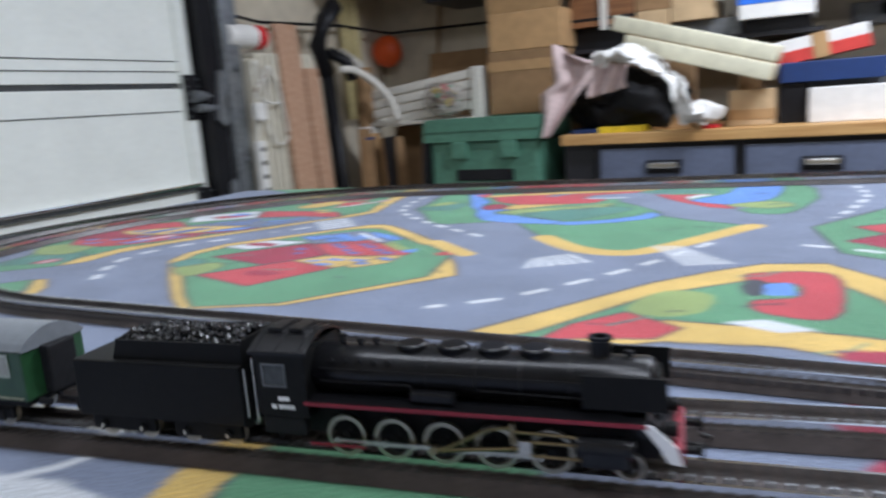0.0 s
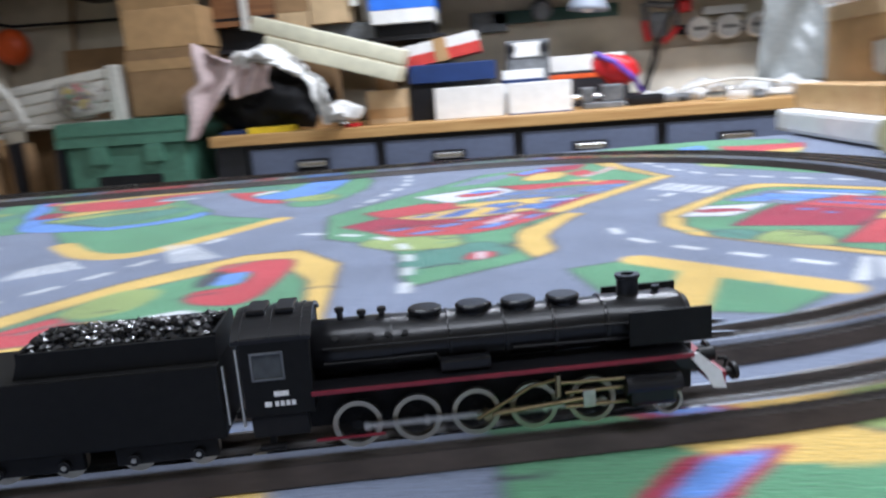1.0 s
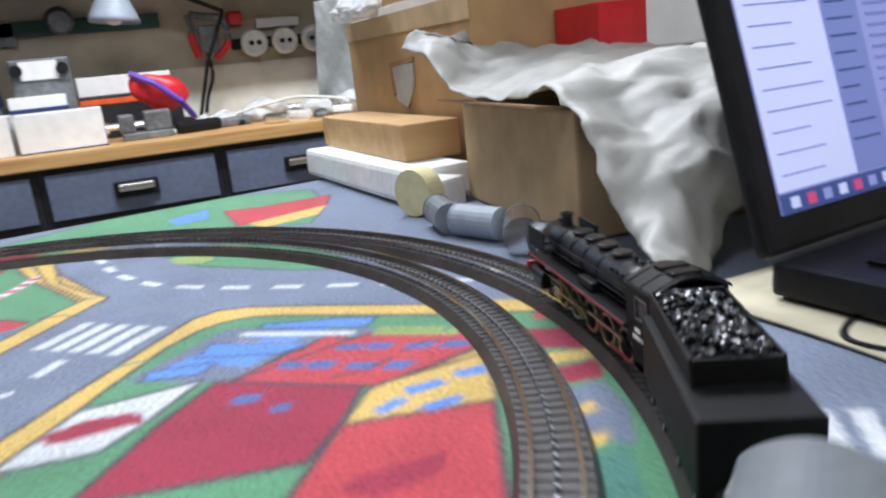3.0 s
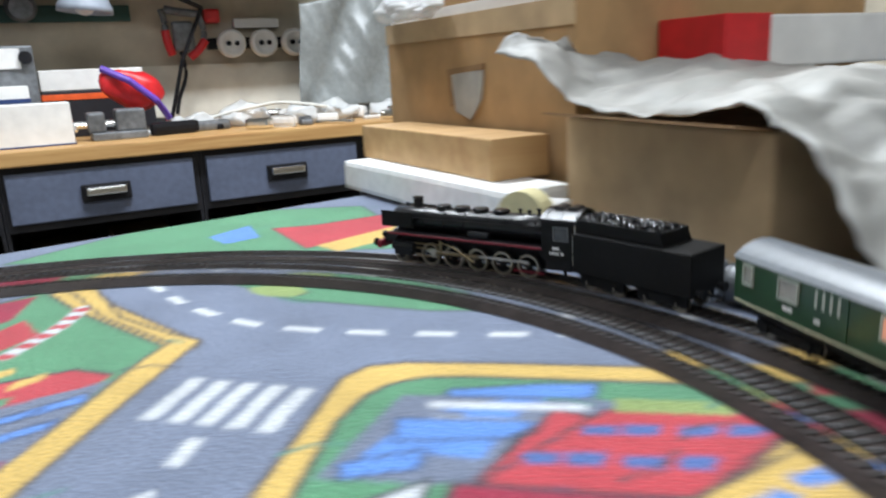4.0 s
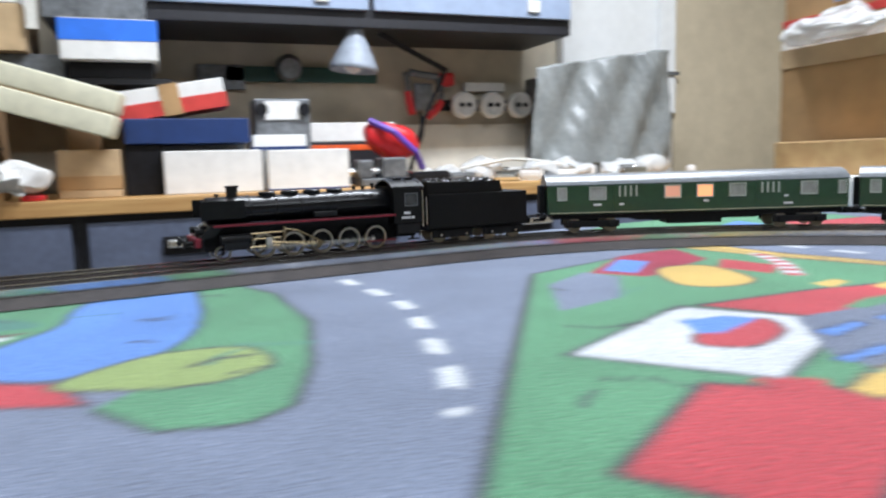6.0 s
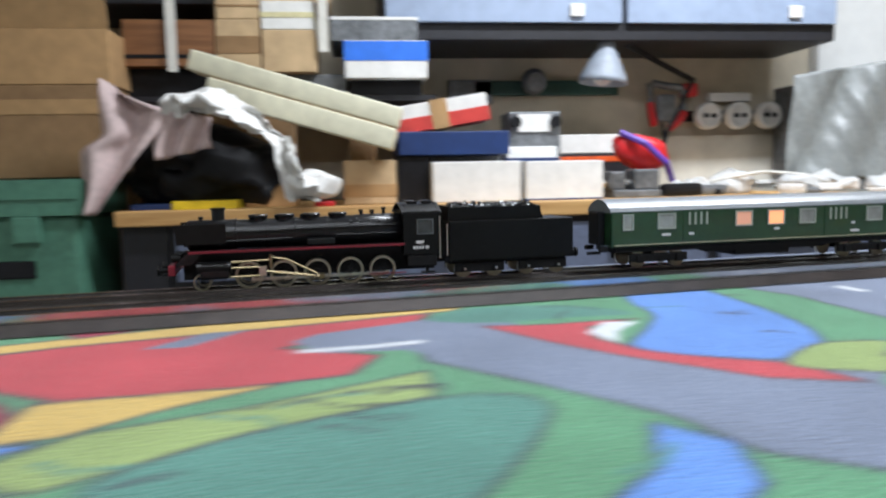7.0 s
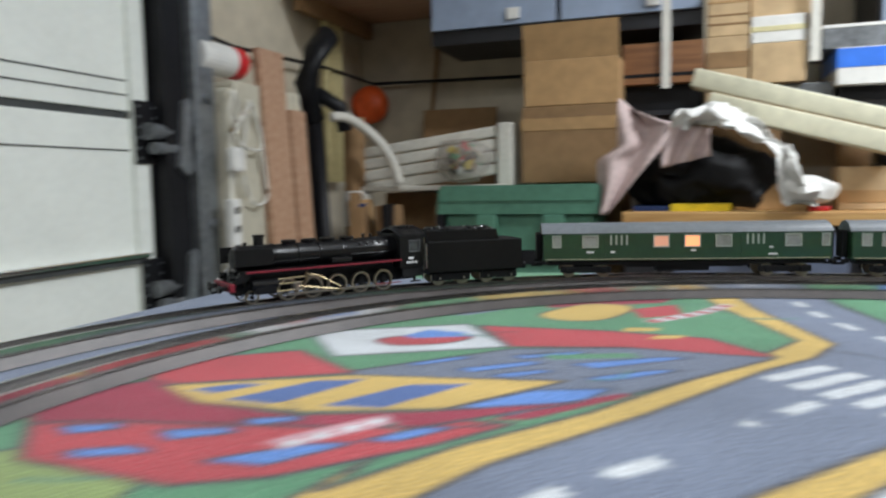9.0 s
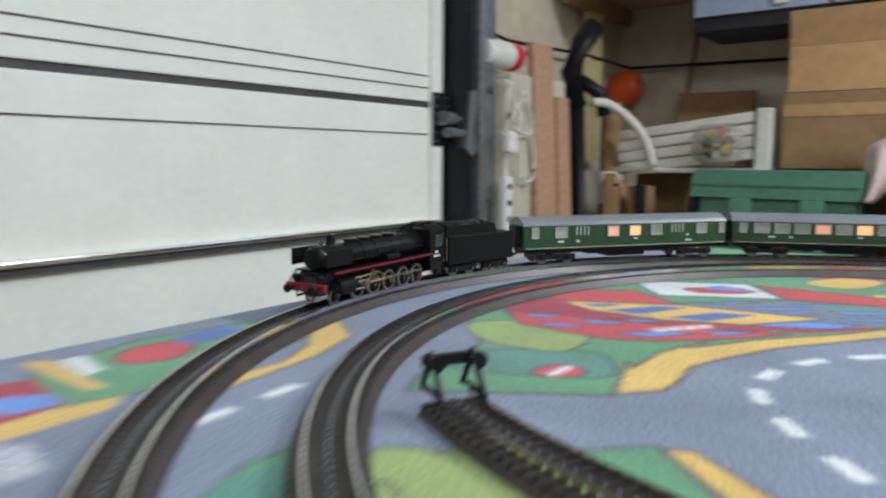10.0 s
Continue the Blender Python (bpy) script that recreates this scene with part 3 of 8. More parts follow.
ART.fill("red", [(-0.866, 0.68), (-0.806, 0.722), (-0.756, 0.687), (-0.821, 0.65), (-0.838, 0.641)], 0.0028)
ART.fill("red", [(0.023, 0.746), (0.083, 0.788), (0.133, 0.753), (0.068, 0.716), (0.051, 0.707)], 0.0028)
ART.fill("wine", [(-0.874, 0.613), (-0.843, 0.648), (-0.818, 0.646), (-0.799, 0.626), (-0.749, 0.624), (-0.701, 0.643), (-0.647, 0.671), (-0.685, 0.636), (-0.698, 0.623), (-0.745, 0.611), (-0.819, 0.595), (-0.844, 0.585)], 0.002)
ART.fill("wine", [(0.015, 0.679), (0.046, 0.714), (0.071, 0.712), (0.09, 0.692), (0.14, 0.69), (0.188, 0.709), (0.242, 0.737), (0.204, 0.702), (0.191, 0.689), (0.144, 0.677), (0.07, 0.661), (0.045, 0.651)], 0.002)
ART.fill("red", [(-0.844, 0.585), (-0.819, 0.595), (-0.745, 0.611), (-0.698, 0.623), (-0.685, 0.636), (-0.666, 0.637), (-0.687, 0.608), (-0.725, 0.568), (-0.752, 0.553), (-0.787, 0.554), (-0.815, 0.556)], 0.0028)
ART.fill("red", [(0.045, 0.651), (0.07, 0.661), (0.144, 0.677), (0.191, 0.689), (0.204, 0.702), (0.223, 0.703), (0.202, 0.674), (0.164, 0.634), (0.137, 0.619), (0.102, 0.62), (0.074, 0.622)], 0.0028)
ART.fill("yellow", [(-0.831, 0.643), (-0.754, 0.684), (-0.658, 0.7), (-0.697, 0.647), (-0.75, 0.627), (-0.799, 0.626)], 0.002)
ART.fill("yellow", [(0.058, 0.709), (0.135, 0.75), (0.231, 0.766), (0.192, 0.713), (0.139, 0.693), (0.09, 0.692)], 0.002)
ART.fill("deep", [(-0.79, 0.632), (-0.767, 0.67), (-0.746, 0.678), (-0.765, 0.634)])
ART.fill("deep", [(0.099, 0.698), (0.122, 0.736), (0.143, 0.744), (0.124, 0.7)])
ART.fill("deep", [(-0.746, 0.637), (-0.724, 0.675), (-0.698, 0.684), (-0.721, 0.641)])
ART.fill("deep", [(0.143, 0.703), (0.165, 0.741), (0.191, 0.75), (0.168, 0.707)])
ART.fill("deep", [(-0.815, 0.641), (-0.798, 0.656), (-0.786, 0.658), (-0.8, 0.639)])
ART.fill("deep", [(0.074, 0.707), (0.091, 0.722), (0.103, 0.724), (0.089, 0.705)])
ART.fill("blue", [(-0.83, 0.586), (-0.812, 0.594), (-0.804, 0.591), (-0.819, 0.58)], 0.0018)
ART.fill("blue", [(0.059, 0.652), (0.077, 0.66), (0.085, 0.657), (0.07, 0.646)], 0.0018)
ART.fill("blue", [(-0.79, 0.593), (-0.767, 0.603), (-0.76, 0.599), (-0.779, 0.586)], 0.0018)
ART.fill("blue", [(0.099, 0.659), (0.122, 0.669), (0.129, 0.665), (0.11, 0.652)], 0.0018)
ART.fill("blue", [(-0.807, 0.566), (-0.788, 0.577), (-0.776, 0.574), (-0.798, 0.562)], 0.0018)
ART.fill("blue", [(0.082, 0.632), (0.101, 0.643), (0.113, 0.64), (0.091, 0.628)], 0.0018)
ART.fill("blue", [(-0.768, 0.613), (-0.75, 0.621), (-0.744, 0.619), (-0.759, 0.608)], 0.0018)
ART.fill("blue", [(0.121, 0.679), (0.139, 0.687), (0.145, 0.685), (0.13, 0.674)], 0.0018)
ART.fill("blue", [(-0.755, 0.573), (-0.729, 0.597), (-0.714, 0.602), (-0.733, 0.575)], 0.0018)
ART.fill("blue", [(0.134, 0.639), (0.16, 0.663), (0.175, 0.668), (0.156, 0.641)], 0.0018)
ART.fill("blue", [(-0.713, 0.605), (-0.698, 0.623), (-0.685, 0.628), (-0.7, 0.608)], 0.0018)
ART.fill("blue", [(0.176, 0.671), (0.191, 0.689), (0.204, 0.694), (0.189, 0.674)], 0.0018)
ART.fill("pink", [(-0.745, 0.595), (-0.728, 0.619), (-0.716, 0.634), (-0.71, 0.624), (-0.735, 0.59)])
ART.fill("pink", [(0.144, 0.661), (0.161, 0.685), (0.173, 0.7), (0.179, 0.69), (0.154, 0.656)])
ART.stroke("white", [(-0.737, 0.593), (-0.714, 0.628)], 0.006, 0.006, 0.006)
ART.stroke("white", [(0.152, 0.659), (0.175, 0.694)], 0.006, 0.006, 0.006)
ART.fill("red", smooth_loop([(-0.753, 0.467), (-0.752, 0.479), (-0.748, 0.487), (-0.741, 0.489), (-0.731, 0.484), (-0.732, 0.472), (-0.737, 0.466), (-0.743, 0.463)]), 0.002)
ART.fill("red", smooth_loop([(0.136, 0.533), (0.137, 0.545), (0.141, 0.553), (0.148, 0.555), (0.158, 0.55), (0.157, 0.538), (0.152, 0.532), (0.146, 0.529)]), 0.002)
ART.stroke("white", [(-0.742, 0.468), (-0.742, 0.485)], 0.005)
ART.stroke("white", [(0.147, 0.534), (0.147, 0.551)], 0.005)
# east copy of the flag block, nearer detail
ART.fill("road", [(0.349, 0.869), (0.387, 0.838), (0.368, 0.764), (0.252, 0.673), (0.216, 0.691)])
ART.fill("green", [(0.332, 0.88), (0.301, 0.836), (0.261, 0.789), (0.202, 0.698), (0.194, 0.702), (0.231, 0.769), (0.303, 0.851)])
ART.fill("yellow", [(0.315, 1.043), (0.323, 0.954), (0.344, 0.903), (0.357, 0.88), (0.343, 0.861), (0.289, 0.789), (0.248, 0.733), (0.217, 0.69), (0.199, 0.699), (0.23, 0.743), (0.281, 0.809), (0.325, 0.87), (0.341, 0.887), (0.313, 0.962), (0.298, 1.049)], 0.0024)
ART.fill("grey", [(0.142, 0.794), (0.175, 0.84), (0.215, 0.843), (0.307, 0.849), (0.265, 0.787), (0.255, 0.78), (0.218, 0.781), (0.139, 0.764)])
ART.fill("blue", [(0.162, 0.82), (0.191, 0.825), (0.191, 0.819), (0.163, 0.81)], 0.0016)
ART.fill("blue", [(0.201, 0.826), (0.233, 0.83), (0.232, 0.822), (0.202, 0.818)], 0.0016)
ART.fill("blue", [(0.253, 0.832), (0.295, 0.839), (0.294, 0.829), (0.251, 0.824)], 0.0016)
ART.fill("blue", [(0.245, 0.812), (0.282, 0.817), (0.278, 0.809), (0.245, 0.803)], 0.0016)
ART.fill("blue", [(0.137, 0.79), (0.169, 0.796), (0.169, 0.789), (0.139, 0.784)], 0.0016)
ART.fill("blue", [(0.182, 0.797), (0.212, 0.801), (0.209, 0.792), (0.184, 0.79)], 0.0016)
ART.fill("green", [(0.208, 0.846), (0.234, 0.855), (0.264, 0.857), (0.261, 0.848), (0.214, 0.84)])
ART.fill("red", [(0.097, 0.785), (0.11, 0.781), (0.117, 0.775), (0.109, 0.764), (0.099, 0.764)])
ART.fill("deep", [(0.142, 0.745), (0.151, 0.758), (0.175, 0.767), (0.183, 0.755), (0.2, 0.75), (0.207, 0.772), (0.237, 0.772), (0.243, 0.769), (0.205, 0.713)])
ART.fill("yellow", [(0.115, 0.766), (0.14, 0.777), (0.204, 0.783), (0.219, 0.78), (0.206, 0.771), (0.198, 0.765), (0.2, 0.748), (0.188, 0.749), (0.171, 0.73), (0.164, 0.734), (0.183, 0.755), (0.175, 0.766), (0.153, 0.759), (0.14, 0.746), (0.115, 0.757)], 0.002)
ART.fill("blue", [(0.147, 0.755), (0.178, 0.763), (0.178, 0.756), (0.149, 0.747)], 0.0016)
ART.fill("blue", [(0.204, 0.766), (0.241, 0.77), (0.238, 0.763), (0.202, 0.761)], 0.0016)
ART.fill("blue", [(0.187, 0.742), (0.22, 0.748), (0.215, 0.739), (0.186, 0.734)], 0.0016)
ART.fill("blue", [(0.18, 0.728), (0.21, 0.734), (0.207, 0.726), (0.186, 0.722)], 0.0016)
ART.stroke("white", [(0.202, 0.762), (0.244, 0.764)], 0.004)
ART.fill("green", [(0.217, 0.782), (0.251, 0.785), (0.249, 0.778), (0.218, 0.773)])
ART.fill("wine", [(0.252, 0.784), (0.263, 0.788), (0.24, 0.755), (0.215, 0.722), (0.203, 0.715), (0.221, 0.747)])
# block with the river, the farm and the lake
ART.fill("green", [(-0.036, 1.07), (-0.011, 1.009), (-0.007, 0.93), (-0.019, 0.864), (-0.032, 0.822), (-0.047, 0.812), (-0.07, 0.817), (-0.086, 0.842), (-0.155, 0.898), (-0.222, 0.976), (-0.236, 0.946), (-0.231, 0.905), (-0.19, 0.859), (-0.166, 0.826), (-0.157, 0.798), (-0.125, 0.775), (-0.085, 0.757), (-0.062, 0.744), (-0.124, 0.634), (-0.157, 0.606), (-0.201, 0.621), (-0.242, 0.659), (-0.299, 0.735), (-0.435, 0.859), (-0.49, 0.84), (-0.494, 0.88), (-0.51, 0.935), (-0.524, 1.014)], 0.0028)
ART.stroke("yellow", smooth_loop([(-0.246, 0.667), (-0.201, 0.621), (-0.157, 0.606), (-0.124, 0.634), (-0.062, 0.744)], 5, False), 0.022)
ART.fill("green", [(-0.524, 1.014), (-0.494, 0.88), (-0.49, 0.84), (-0.453, 0.796), (-0.426, 0.757), (-0.413, 0.738), (-0.387, 0.729), (-0.355, 0.742), (-0.336, 0.747), (-0.342, 0.804), (-0.439, 0.937)], 0.0028)
ART.fill("teal", smooth_loop([(-0.49, 0.839), (-0.471, 0.86), (-0.442, 0.892), (-0.429, 0.862), (-0.432, 0.833), (-0.465, 0.827)]), 0.002)
ART.fill("lime", smooth_loop([(-0.486, 0.87), (-0.474, 0.901), (-0.454, 0.893), (-0.464, 0.871)]))
ART.fill("blue", [(-0.483, 0.994), (-0.436, 0.986), (-0.441, 0.951), (-0.407, 0.902), (-0.406, 0.877), (-0.393, 0.858), (-0.367, 0.839), (-0.345, 0.836), (-0.365, 0.822), (-0.355, 0.803), (-0.33, 0.795), (-0.286, 0.77), (-0.254, 0.755), (-0.265, 0.739), (-0.319, 0.744), (-0.353, 0.757), (-0.377, 0.788), (-0.394, 0.828), (-0.42, 0.865), (-0.456, 0.94)], 0.002)
ART.fill("blue", [(-0.265, 0.739), (-0.254, 0.755), (-0.215, 0.768), (-0.188, 0.792), (-0.175, 0.824), (-0.160, 0.806), (-0.166, 0.780), (-0.200, 0.752), (-0.240, 0.735)], 0.002)
ART.fill("lime", [(-0.363, 0.812), (-0.338, 0.843), (-0.291, 0.861), (-0.233, 0.892), (-0.233, 0.861), (-0.288, 0.836), (-0.334, 0.803)], 0.002)
ART.fill("teal", smooth_loop([(-0.323, 0.805), (-0.288, 0.836), (-0.224, 0.86), (-0.2, 0.84), (-0.245, 0.769), (-0.285, 0.772), (-0.311, 0.79)]), 0.002)
ART.fill("yellow", [(-0.438, 0.962), (-0.319, 1.004), (-0.191, 1.031), (-0.207, 1.008), (-0.29, 0.985), (-0.387, 0.961), (-0.429, 0.946)], 0.002)
ART.fill("wine", [(-0.423, 1.014), (-0.359, 1.022), (-0.346, 1.003), (-0.385, 0.978)], 0.002)
ART.fill("red", [(-0.459, 0.966), (-0.441, 0.982), (-0.431, 0.942)])
ART.fill("red", [(-0.423, 0.945), (-0.387, 0.961), (-0.29, 0.985), (-0.219, 1.004), (-0.237, 0.961), (-0.29, 0.94), (-0.249, 0.919), (-0.261, 0.891), (-0.31, 0.88), (-0.357, 0.877), (-0.397, 0.901)], 0.0028)
ART.fill("grey", [(-0.349, 0.95), (-0.329, 0.978), (-0.309, 0.981), (-0.331, 0.95)])
ART.fill("yellow", [(-0.364, 0.876), (-0.285, 0.884), (-0.318, 0.863), (-0.342, 0.842), (-0.363, 0.837)], 0.002)
ART.fill("wine", smooth_loop([(-0.4, 0.86), (-0.393, 0.88), (-0.381, 0.883), (-0.367, 0.867), (-0.364, 0.85), (-0.375, 0.835), (-0.387, 0.836)]), 0.002)
ART.fill("road", [(-0.286, 0.951), (-0.277, 0.964), (-0.222, 0.988), (-0.185, 0.972), (-0.142, 0.91), (-0.072, 0.862), (-0.125, 0.796), (-0.147, 0.815), (-0.19, 0.859), (-0.211, 0.892), (-0.238, 0.925), (-0.275, 0.928)])
ART.stroke("white", smooth_loop([(-0.28, 0.932), (-0.256, 0.934), (-0.232, 0.939)], 5, False), 0.006)
ART.fill("teal", smooth_loop([(-0.223, 0.986), (-0.194, 1.013), (-0.143, 1.008), (-0.117, 0.979), (-0.149, 0.977), (-0.191, 0.972)]))
ART.fill("red", [(-0.199, 0.965), (-0.169, 0.963), (-0.121, 0.967), (-0.15, 0.953), (-0.155, 0.931), (-0.145, 0.908), (-0.122, 0.889), (-0.099, 0.876), (-0.088, 0.848), (-0.118, 0.859), (-0.155, 0.898), (-0.176, 0.926)], 0.002)
ART.fill("blue", smooth_loop([(-0.084, 1.063), (-0.052, 1.05), (-0.05, 0.97), (-0.06, 0.918), (-0.087, 0.882), (-0.122, 0.89), (-0.145, 0.912), (-0.126, 0.945), (-0.11, 0.976), (-0.106, 1.021)]), 0.002)
ART.fill("white", [(-0.155, 0.941), (-0.14, 0.963), (-0.125, 0.959), (-0.141, 0.941), (-0.149, 0.92)])
ART.fill("lime", smooth_loop([(-0.101, 0.875), (-0.07, 0.902), (-0.038, 0.898), (-0.032, 0.869), (-0.054, 0.855), (-0.083, 0.861)]), 0.002)
# block with the two red houses
ART.fill("yellow", [(0.288, 0.609), (0.298, 0.658), (0.335, 0.703), (0.375, 0.750), (0.403, 0.783), (0.420, 0.789), (0.438, 0.782), (0.476, 0.753), (0.541, 0.699), (0.552, 0.692), (0.61, 0.604), (0.628, 0.57), (0.539, 0.46), (0.526, 0.456), (0.465, 0.432), (0.43, 0.456), (0.361, 0.515), (0.301, 0.57)], 0.0028)
ART.fill("yellow", [(-0.601, 0.543), (-0.591, 0.592), (-0.554, 0.637), (-0.514, 0.684), (-0.486, 0.717), (-0.469, 0.723), (-0.451, 0.716), (-0.413, 0.687), (-0.348, 0.633), (-0.337, 0.626), (-0.279, 0.538), (-0.261, 0.504), (-0.35, 0.394), (-0.363, 0.39), (-0.424, 0.366), (-0.459, 0.39), (-0.528, 0.449), (-0.588, 0.504)], 0.0028)
ART.fill("green", [(0.305, 0.605), (0.314, 0.643), (0.352, 0.700), (0.385, 0.742), (0.405, 0.758), (0.420, 0.763), (0.437, 0.760), (0.455, 0.748), (0.530, 0.685), (0.543, 0.680), (0.586, 0.644), (0.605, 0.563), (0.532, 0.465), (0.469, 0.44), (0.436, 0.465), (0.369, 0.525), (0.32, 0.568)], 0.0028)
ART.fill("green", [(-0.584, 0.539), (-0.575, 0.577), (-0.537, 0.634), (-0.504, 0.676), (-0.484, 0.692), (-0.469, 0.697), (-0.452, 0.694), (-0.434, 0.682), (-0.359, 0.619), (-0.346, 0.614), (-0.303, 0.578), (-0.284, 0.497), (-0.357, 0.399), (-0.42, 0.374), (-0.453, 0.399), (-0.52, 0.459), (-0.569, 0.502)], 0.0028)
ART.fill("teal", smooth_loop([(0.314, 0.565), (0.322, 0.583), (0.346, 0.577), (0.35, 0.559), (0.337, 0.545)]), 0.002)
ART.fill("teal", smooth_loop([(-0.575, 0.499), (-0.567, 0.517), (-0.543, 0.511), (-0.539, 0.493), (-0.552, 0.479)]), 0.002)
ART.fill("lime", smooth_loop([(0.338, 0.544), (0.361, 0.572), (0.383, 0.563), (0.388, 0.539), (0.378, 0.518)]), 0.002)
ART.fill("lime", smooth_loop([(-0.551, 0.478), (-0.528, 0.506), (-0.506, 0.497), (-0.501, 0.473), (-0.511, 0.452)]), 0.002)
ART.fill("grey", [(0.361, 0.705), (0.419, 0.749), (0.477, 0.708), (0.531, 0.643), (0.491, 0.659), (0.467, 0.696), (0.408, 0.67), (0.396, 0.677)])
ART.fill("grey", [(-0.528, 0.639), (-0.47, 0.683), (-0.412, 0.642), (-0.358, 0.577), (-0.398, 0.593), (-0.422, 0.63), (-0.481, 0.604), (-0.493, 0.611)])
ART.fill("blue", [(0.377, 0.708), (0.408, 0.724), (0.425, 0.716), (0.391, 0.694)])
ART.fill("blue", [(-0.512, 0.642), (-0.481, 0.658), (-0.464, 0.65), (-0.498, 0.628)])
ART.fill("blue", [(0.399, 0.702), (0.435, 0.717), (0.455, 0.706), (0.419, 0.682)])
ART.fill("blue", [(-0.49, 0.636), (-0.454, 0.651), (-0.434, 0.64), (-0.47, 0.616)])
ART.fill("blue", [(0.426, 0.726), (0.457, 0.718), (0.469, 0.707), (0.441, 0.709)])
ART.fill("blue", [(-0.463, 0.66), (-0.432, 0.652), (-0.42, 0.641), (-0.448, 0.643)])
ART.stroke("white", [(0.42, 0.72), (0.462, 0.686)], 0.005)
ART.stroke("white", [(-0.469, 0.654), (-0.427, 0.62)], 0.005)
ART.fill("lime", [(0.476, 0.678), (0.512, 0.653), (0.505, 0.641), (0.474, 0.664)])
ART.fill("lime", [(-0.413, 0.612), (-0.377, 0.587), (-0.384, 0.575), (-0.415, 0.598)])
ART.fill("white", [(0.307, 0.64), (0.34, 0.682), (0.396, 0.68), (0.367, 0.648), (0.348, 0.632)], 0.0028)
ART.fill("white", [(-0.582, 0.574), (-0.549, 0.616), (-0.493, 0.614), (-0.522, 0.582), (-0.541, 0.566)], 0.0028)
ART.fill("wine", [(0.324, 0.663), (0.343, 0.669), (0.365, 0.663), (0.367, 0.65), (0.329, 0.652)])
ART.fill("wine", [(-0.565, 0.597), (-0.546, 0.603), (-0.524, 0.597), (-0.522, 0.584), (-0.56, 0.586)])
ART.fill("red", [(0.408, 0.67), (0.467, 0.699), (0.49, 0.657), (0.526, 0.629), (0.496, 0.619), (0.46, 0.624)], 0.002)
ART.fill("red", [(-0.481, 0.604), (-0.422, 0.633), (-0.399, 0.591), (-0.363, 0.563), (-0.393, 0.553), (-0.429, 0.558)], 0.002)
ART.fill("deep", [(0.42, 0.671), (0.44, 0.673), (0.445, 0.663), (0.425, 0.661)])
ART.fill("deep", [(-0.469, 0.605), (-0.449, 0.607), (-0.444, 0.597), (-0.464, 0.595)])
ART.fill("deep", [(0.448, 0.678), (0.468, 0.676), (0.472, 0.666), (0.452, 0.666)])
ART.fill("deep", [(-0.441, 0.612), (-0.421, 0.61), (-0.417, 0.6), (-0.437, 0.6)])
ART.fill("deep", [(0.466, 0.646), (0.486, 0.645), (0.49, 0.637), (0.47, 0.635)])
ART.fill("deep", [(-0.423, 0.58), (-0.403, 0.579), (-0.399, 0.571), (-0.419, 0.569)])
ART.fill("blue", [(0.439, 0.742), (0.476, 0.723), (0.499, 0.707), (0.487, 0.697), (0.465, 0.713), (0.435, 0.736)], 0.0016)
ART.fill("blue", [(-0.45, 0.676), (-0.413, 0.657), (-0.39, 0.641), (-0.402, 0.631), (-0.424, 0.647), (-0.454, 0.67)], 0.0016)
ART.fill("blue", [(0.407, 0.731), (0.456, 0.693), (0.437, 0.689), (0.398, 0.713)], 0.0016)
ART.fill("blue", [(-0.482, 0.665), (-0.433, 0.627), (-0.452, 0.623), (-0.491, 0.647)], 0.0016)
ART.fill("blue", [(0.373, 0.71), (0.406, 0.7), (0.396, 0.689), (0.368, 0.699)], 0.0016)
ART.fill("blue", [(-0.516, 0.644), (-0.483, 0.634), (-0.493, 0.623), (-0.521, 0.633)], 0.0016)
ART.stroke("white", [(0.427, 0.732), (0.477, 0.693)], 0.006)
ART.stroke("white", [(-0.462, 0.666), (-0.412, 0.627)], 0.006)
ART.fill("red", [(0.484, 0.686), (0.544, 0.641), (0.543, 0.634), (0.466, 0.62), (0.397, 0.666), (0.444, 0.677)], 0.002)
ART.fill("red", [(-0.405, 0.62), (-0.345, 0.575), (-0.346, 0.568), (-0.423, 0.554), (-0.492, 0.6), (-0.445, 0.611)], 0.002)
ART.fill("lime", [(0.494, 0.692), (0.531, 0.661), (0.523, 0.652), (0.486, 0.682)])
ART.fill("lime", [(-0.395, 0.626), (-0.358, 0.595), (-0.366, 0.586), (-0.403, 0.616)])
ART.fill("blue", [(0.538, 0.664), (0.545, 0.647), (0.534, 0.645), (0.526, 0.652)])
ART.fill("blue", [(-0.351, 0.598), (-0.344, 0.581), (-0.355, 0.579), (-0.363, 0.586)])
ART.fill("deep", [(0.466, 0.68), (0.479, 0.673), (0.473, 0.667), (0.462, 0.675)])
ART.fill("deep", [(-0.423, 0.614), (-0.41, 0.607), (-0.416, 0.601), (-0.427, 0.609)])
ART.fill("deep", [(0.481, 0.672), (0.493, 0.663), (0.486, 0.658), (0.475, 0.665)])
ART.fill("deep", [(-0.408, 0.606), (-0.396, 0.597), (-0.403, 0.592), (-0.414, 0.599)])
ART.fill("deep", [(0.498, 0.658), (0.512, 0.65), (0.504, 0.645), (0.492, 0.652)])
ART.fill("deep", [(-0.391, 0.592), (-0.377, 0.584), (-0.385, 0.579), (-0.397, 0.586)])
ART.fill("deep", [(0.514, 0.648), (0.528, 0.639), (0.518, 0.635), (0.507, 0.642)])
ART.fill("deep", [(-0.375, 0.582), (-0.361, 0.573), (-0.371, 0.569), (-0.382, 0.576)])
ART.fill("deep", [(0.435, 0.677), (0.447, 0.669), (0.441, 0.663), (0.43, 0.67)])
ART.fill("deep", [(-0.454, 0.611), (-0.442, 0.603), (-0.448, 0.597), (-0.459, 0.604)])
ART.fill("deep", [(0.449, 0.668), (0.461, 0.659), (0.453, 0.653), (0.442, 0.661)])
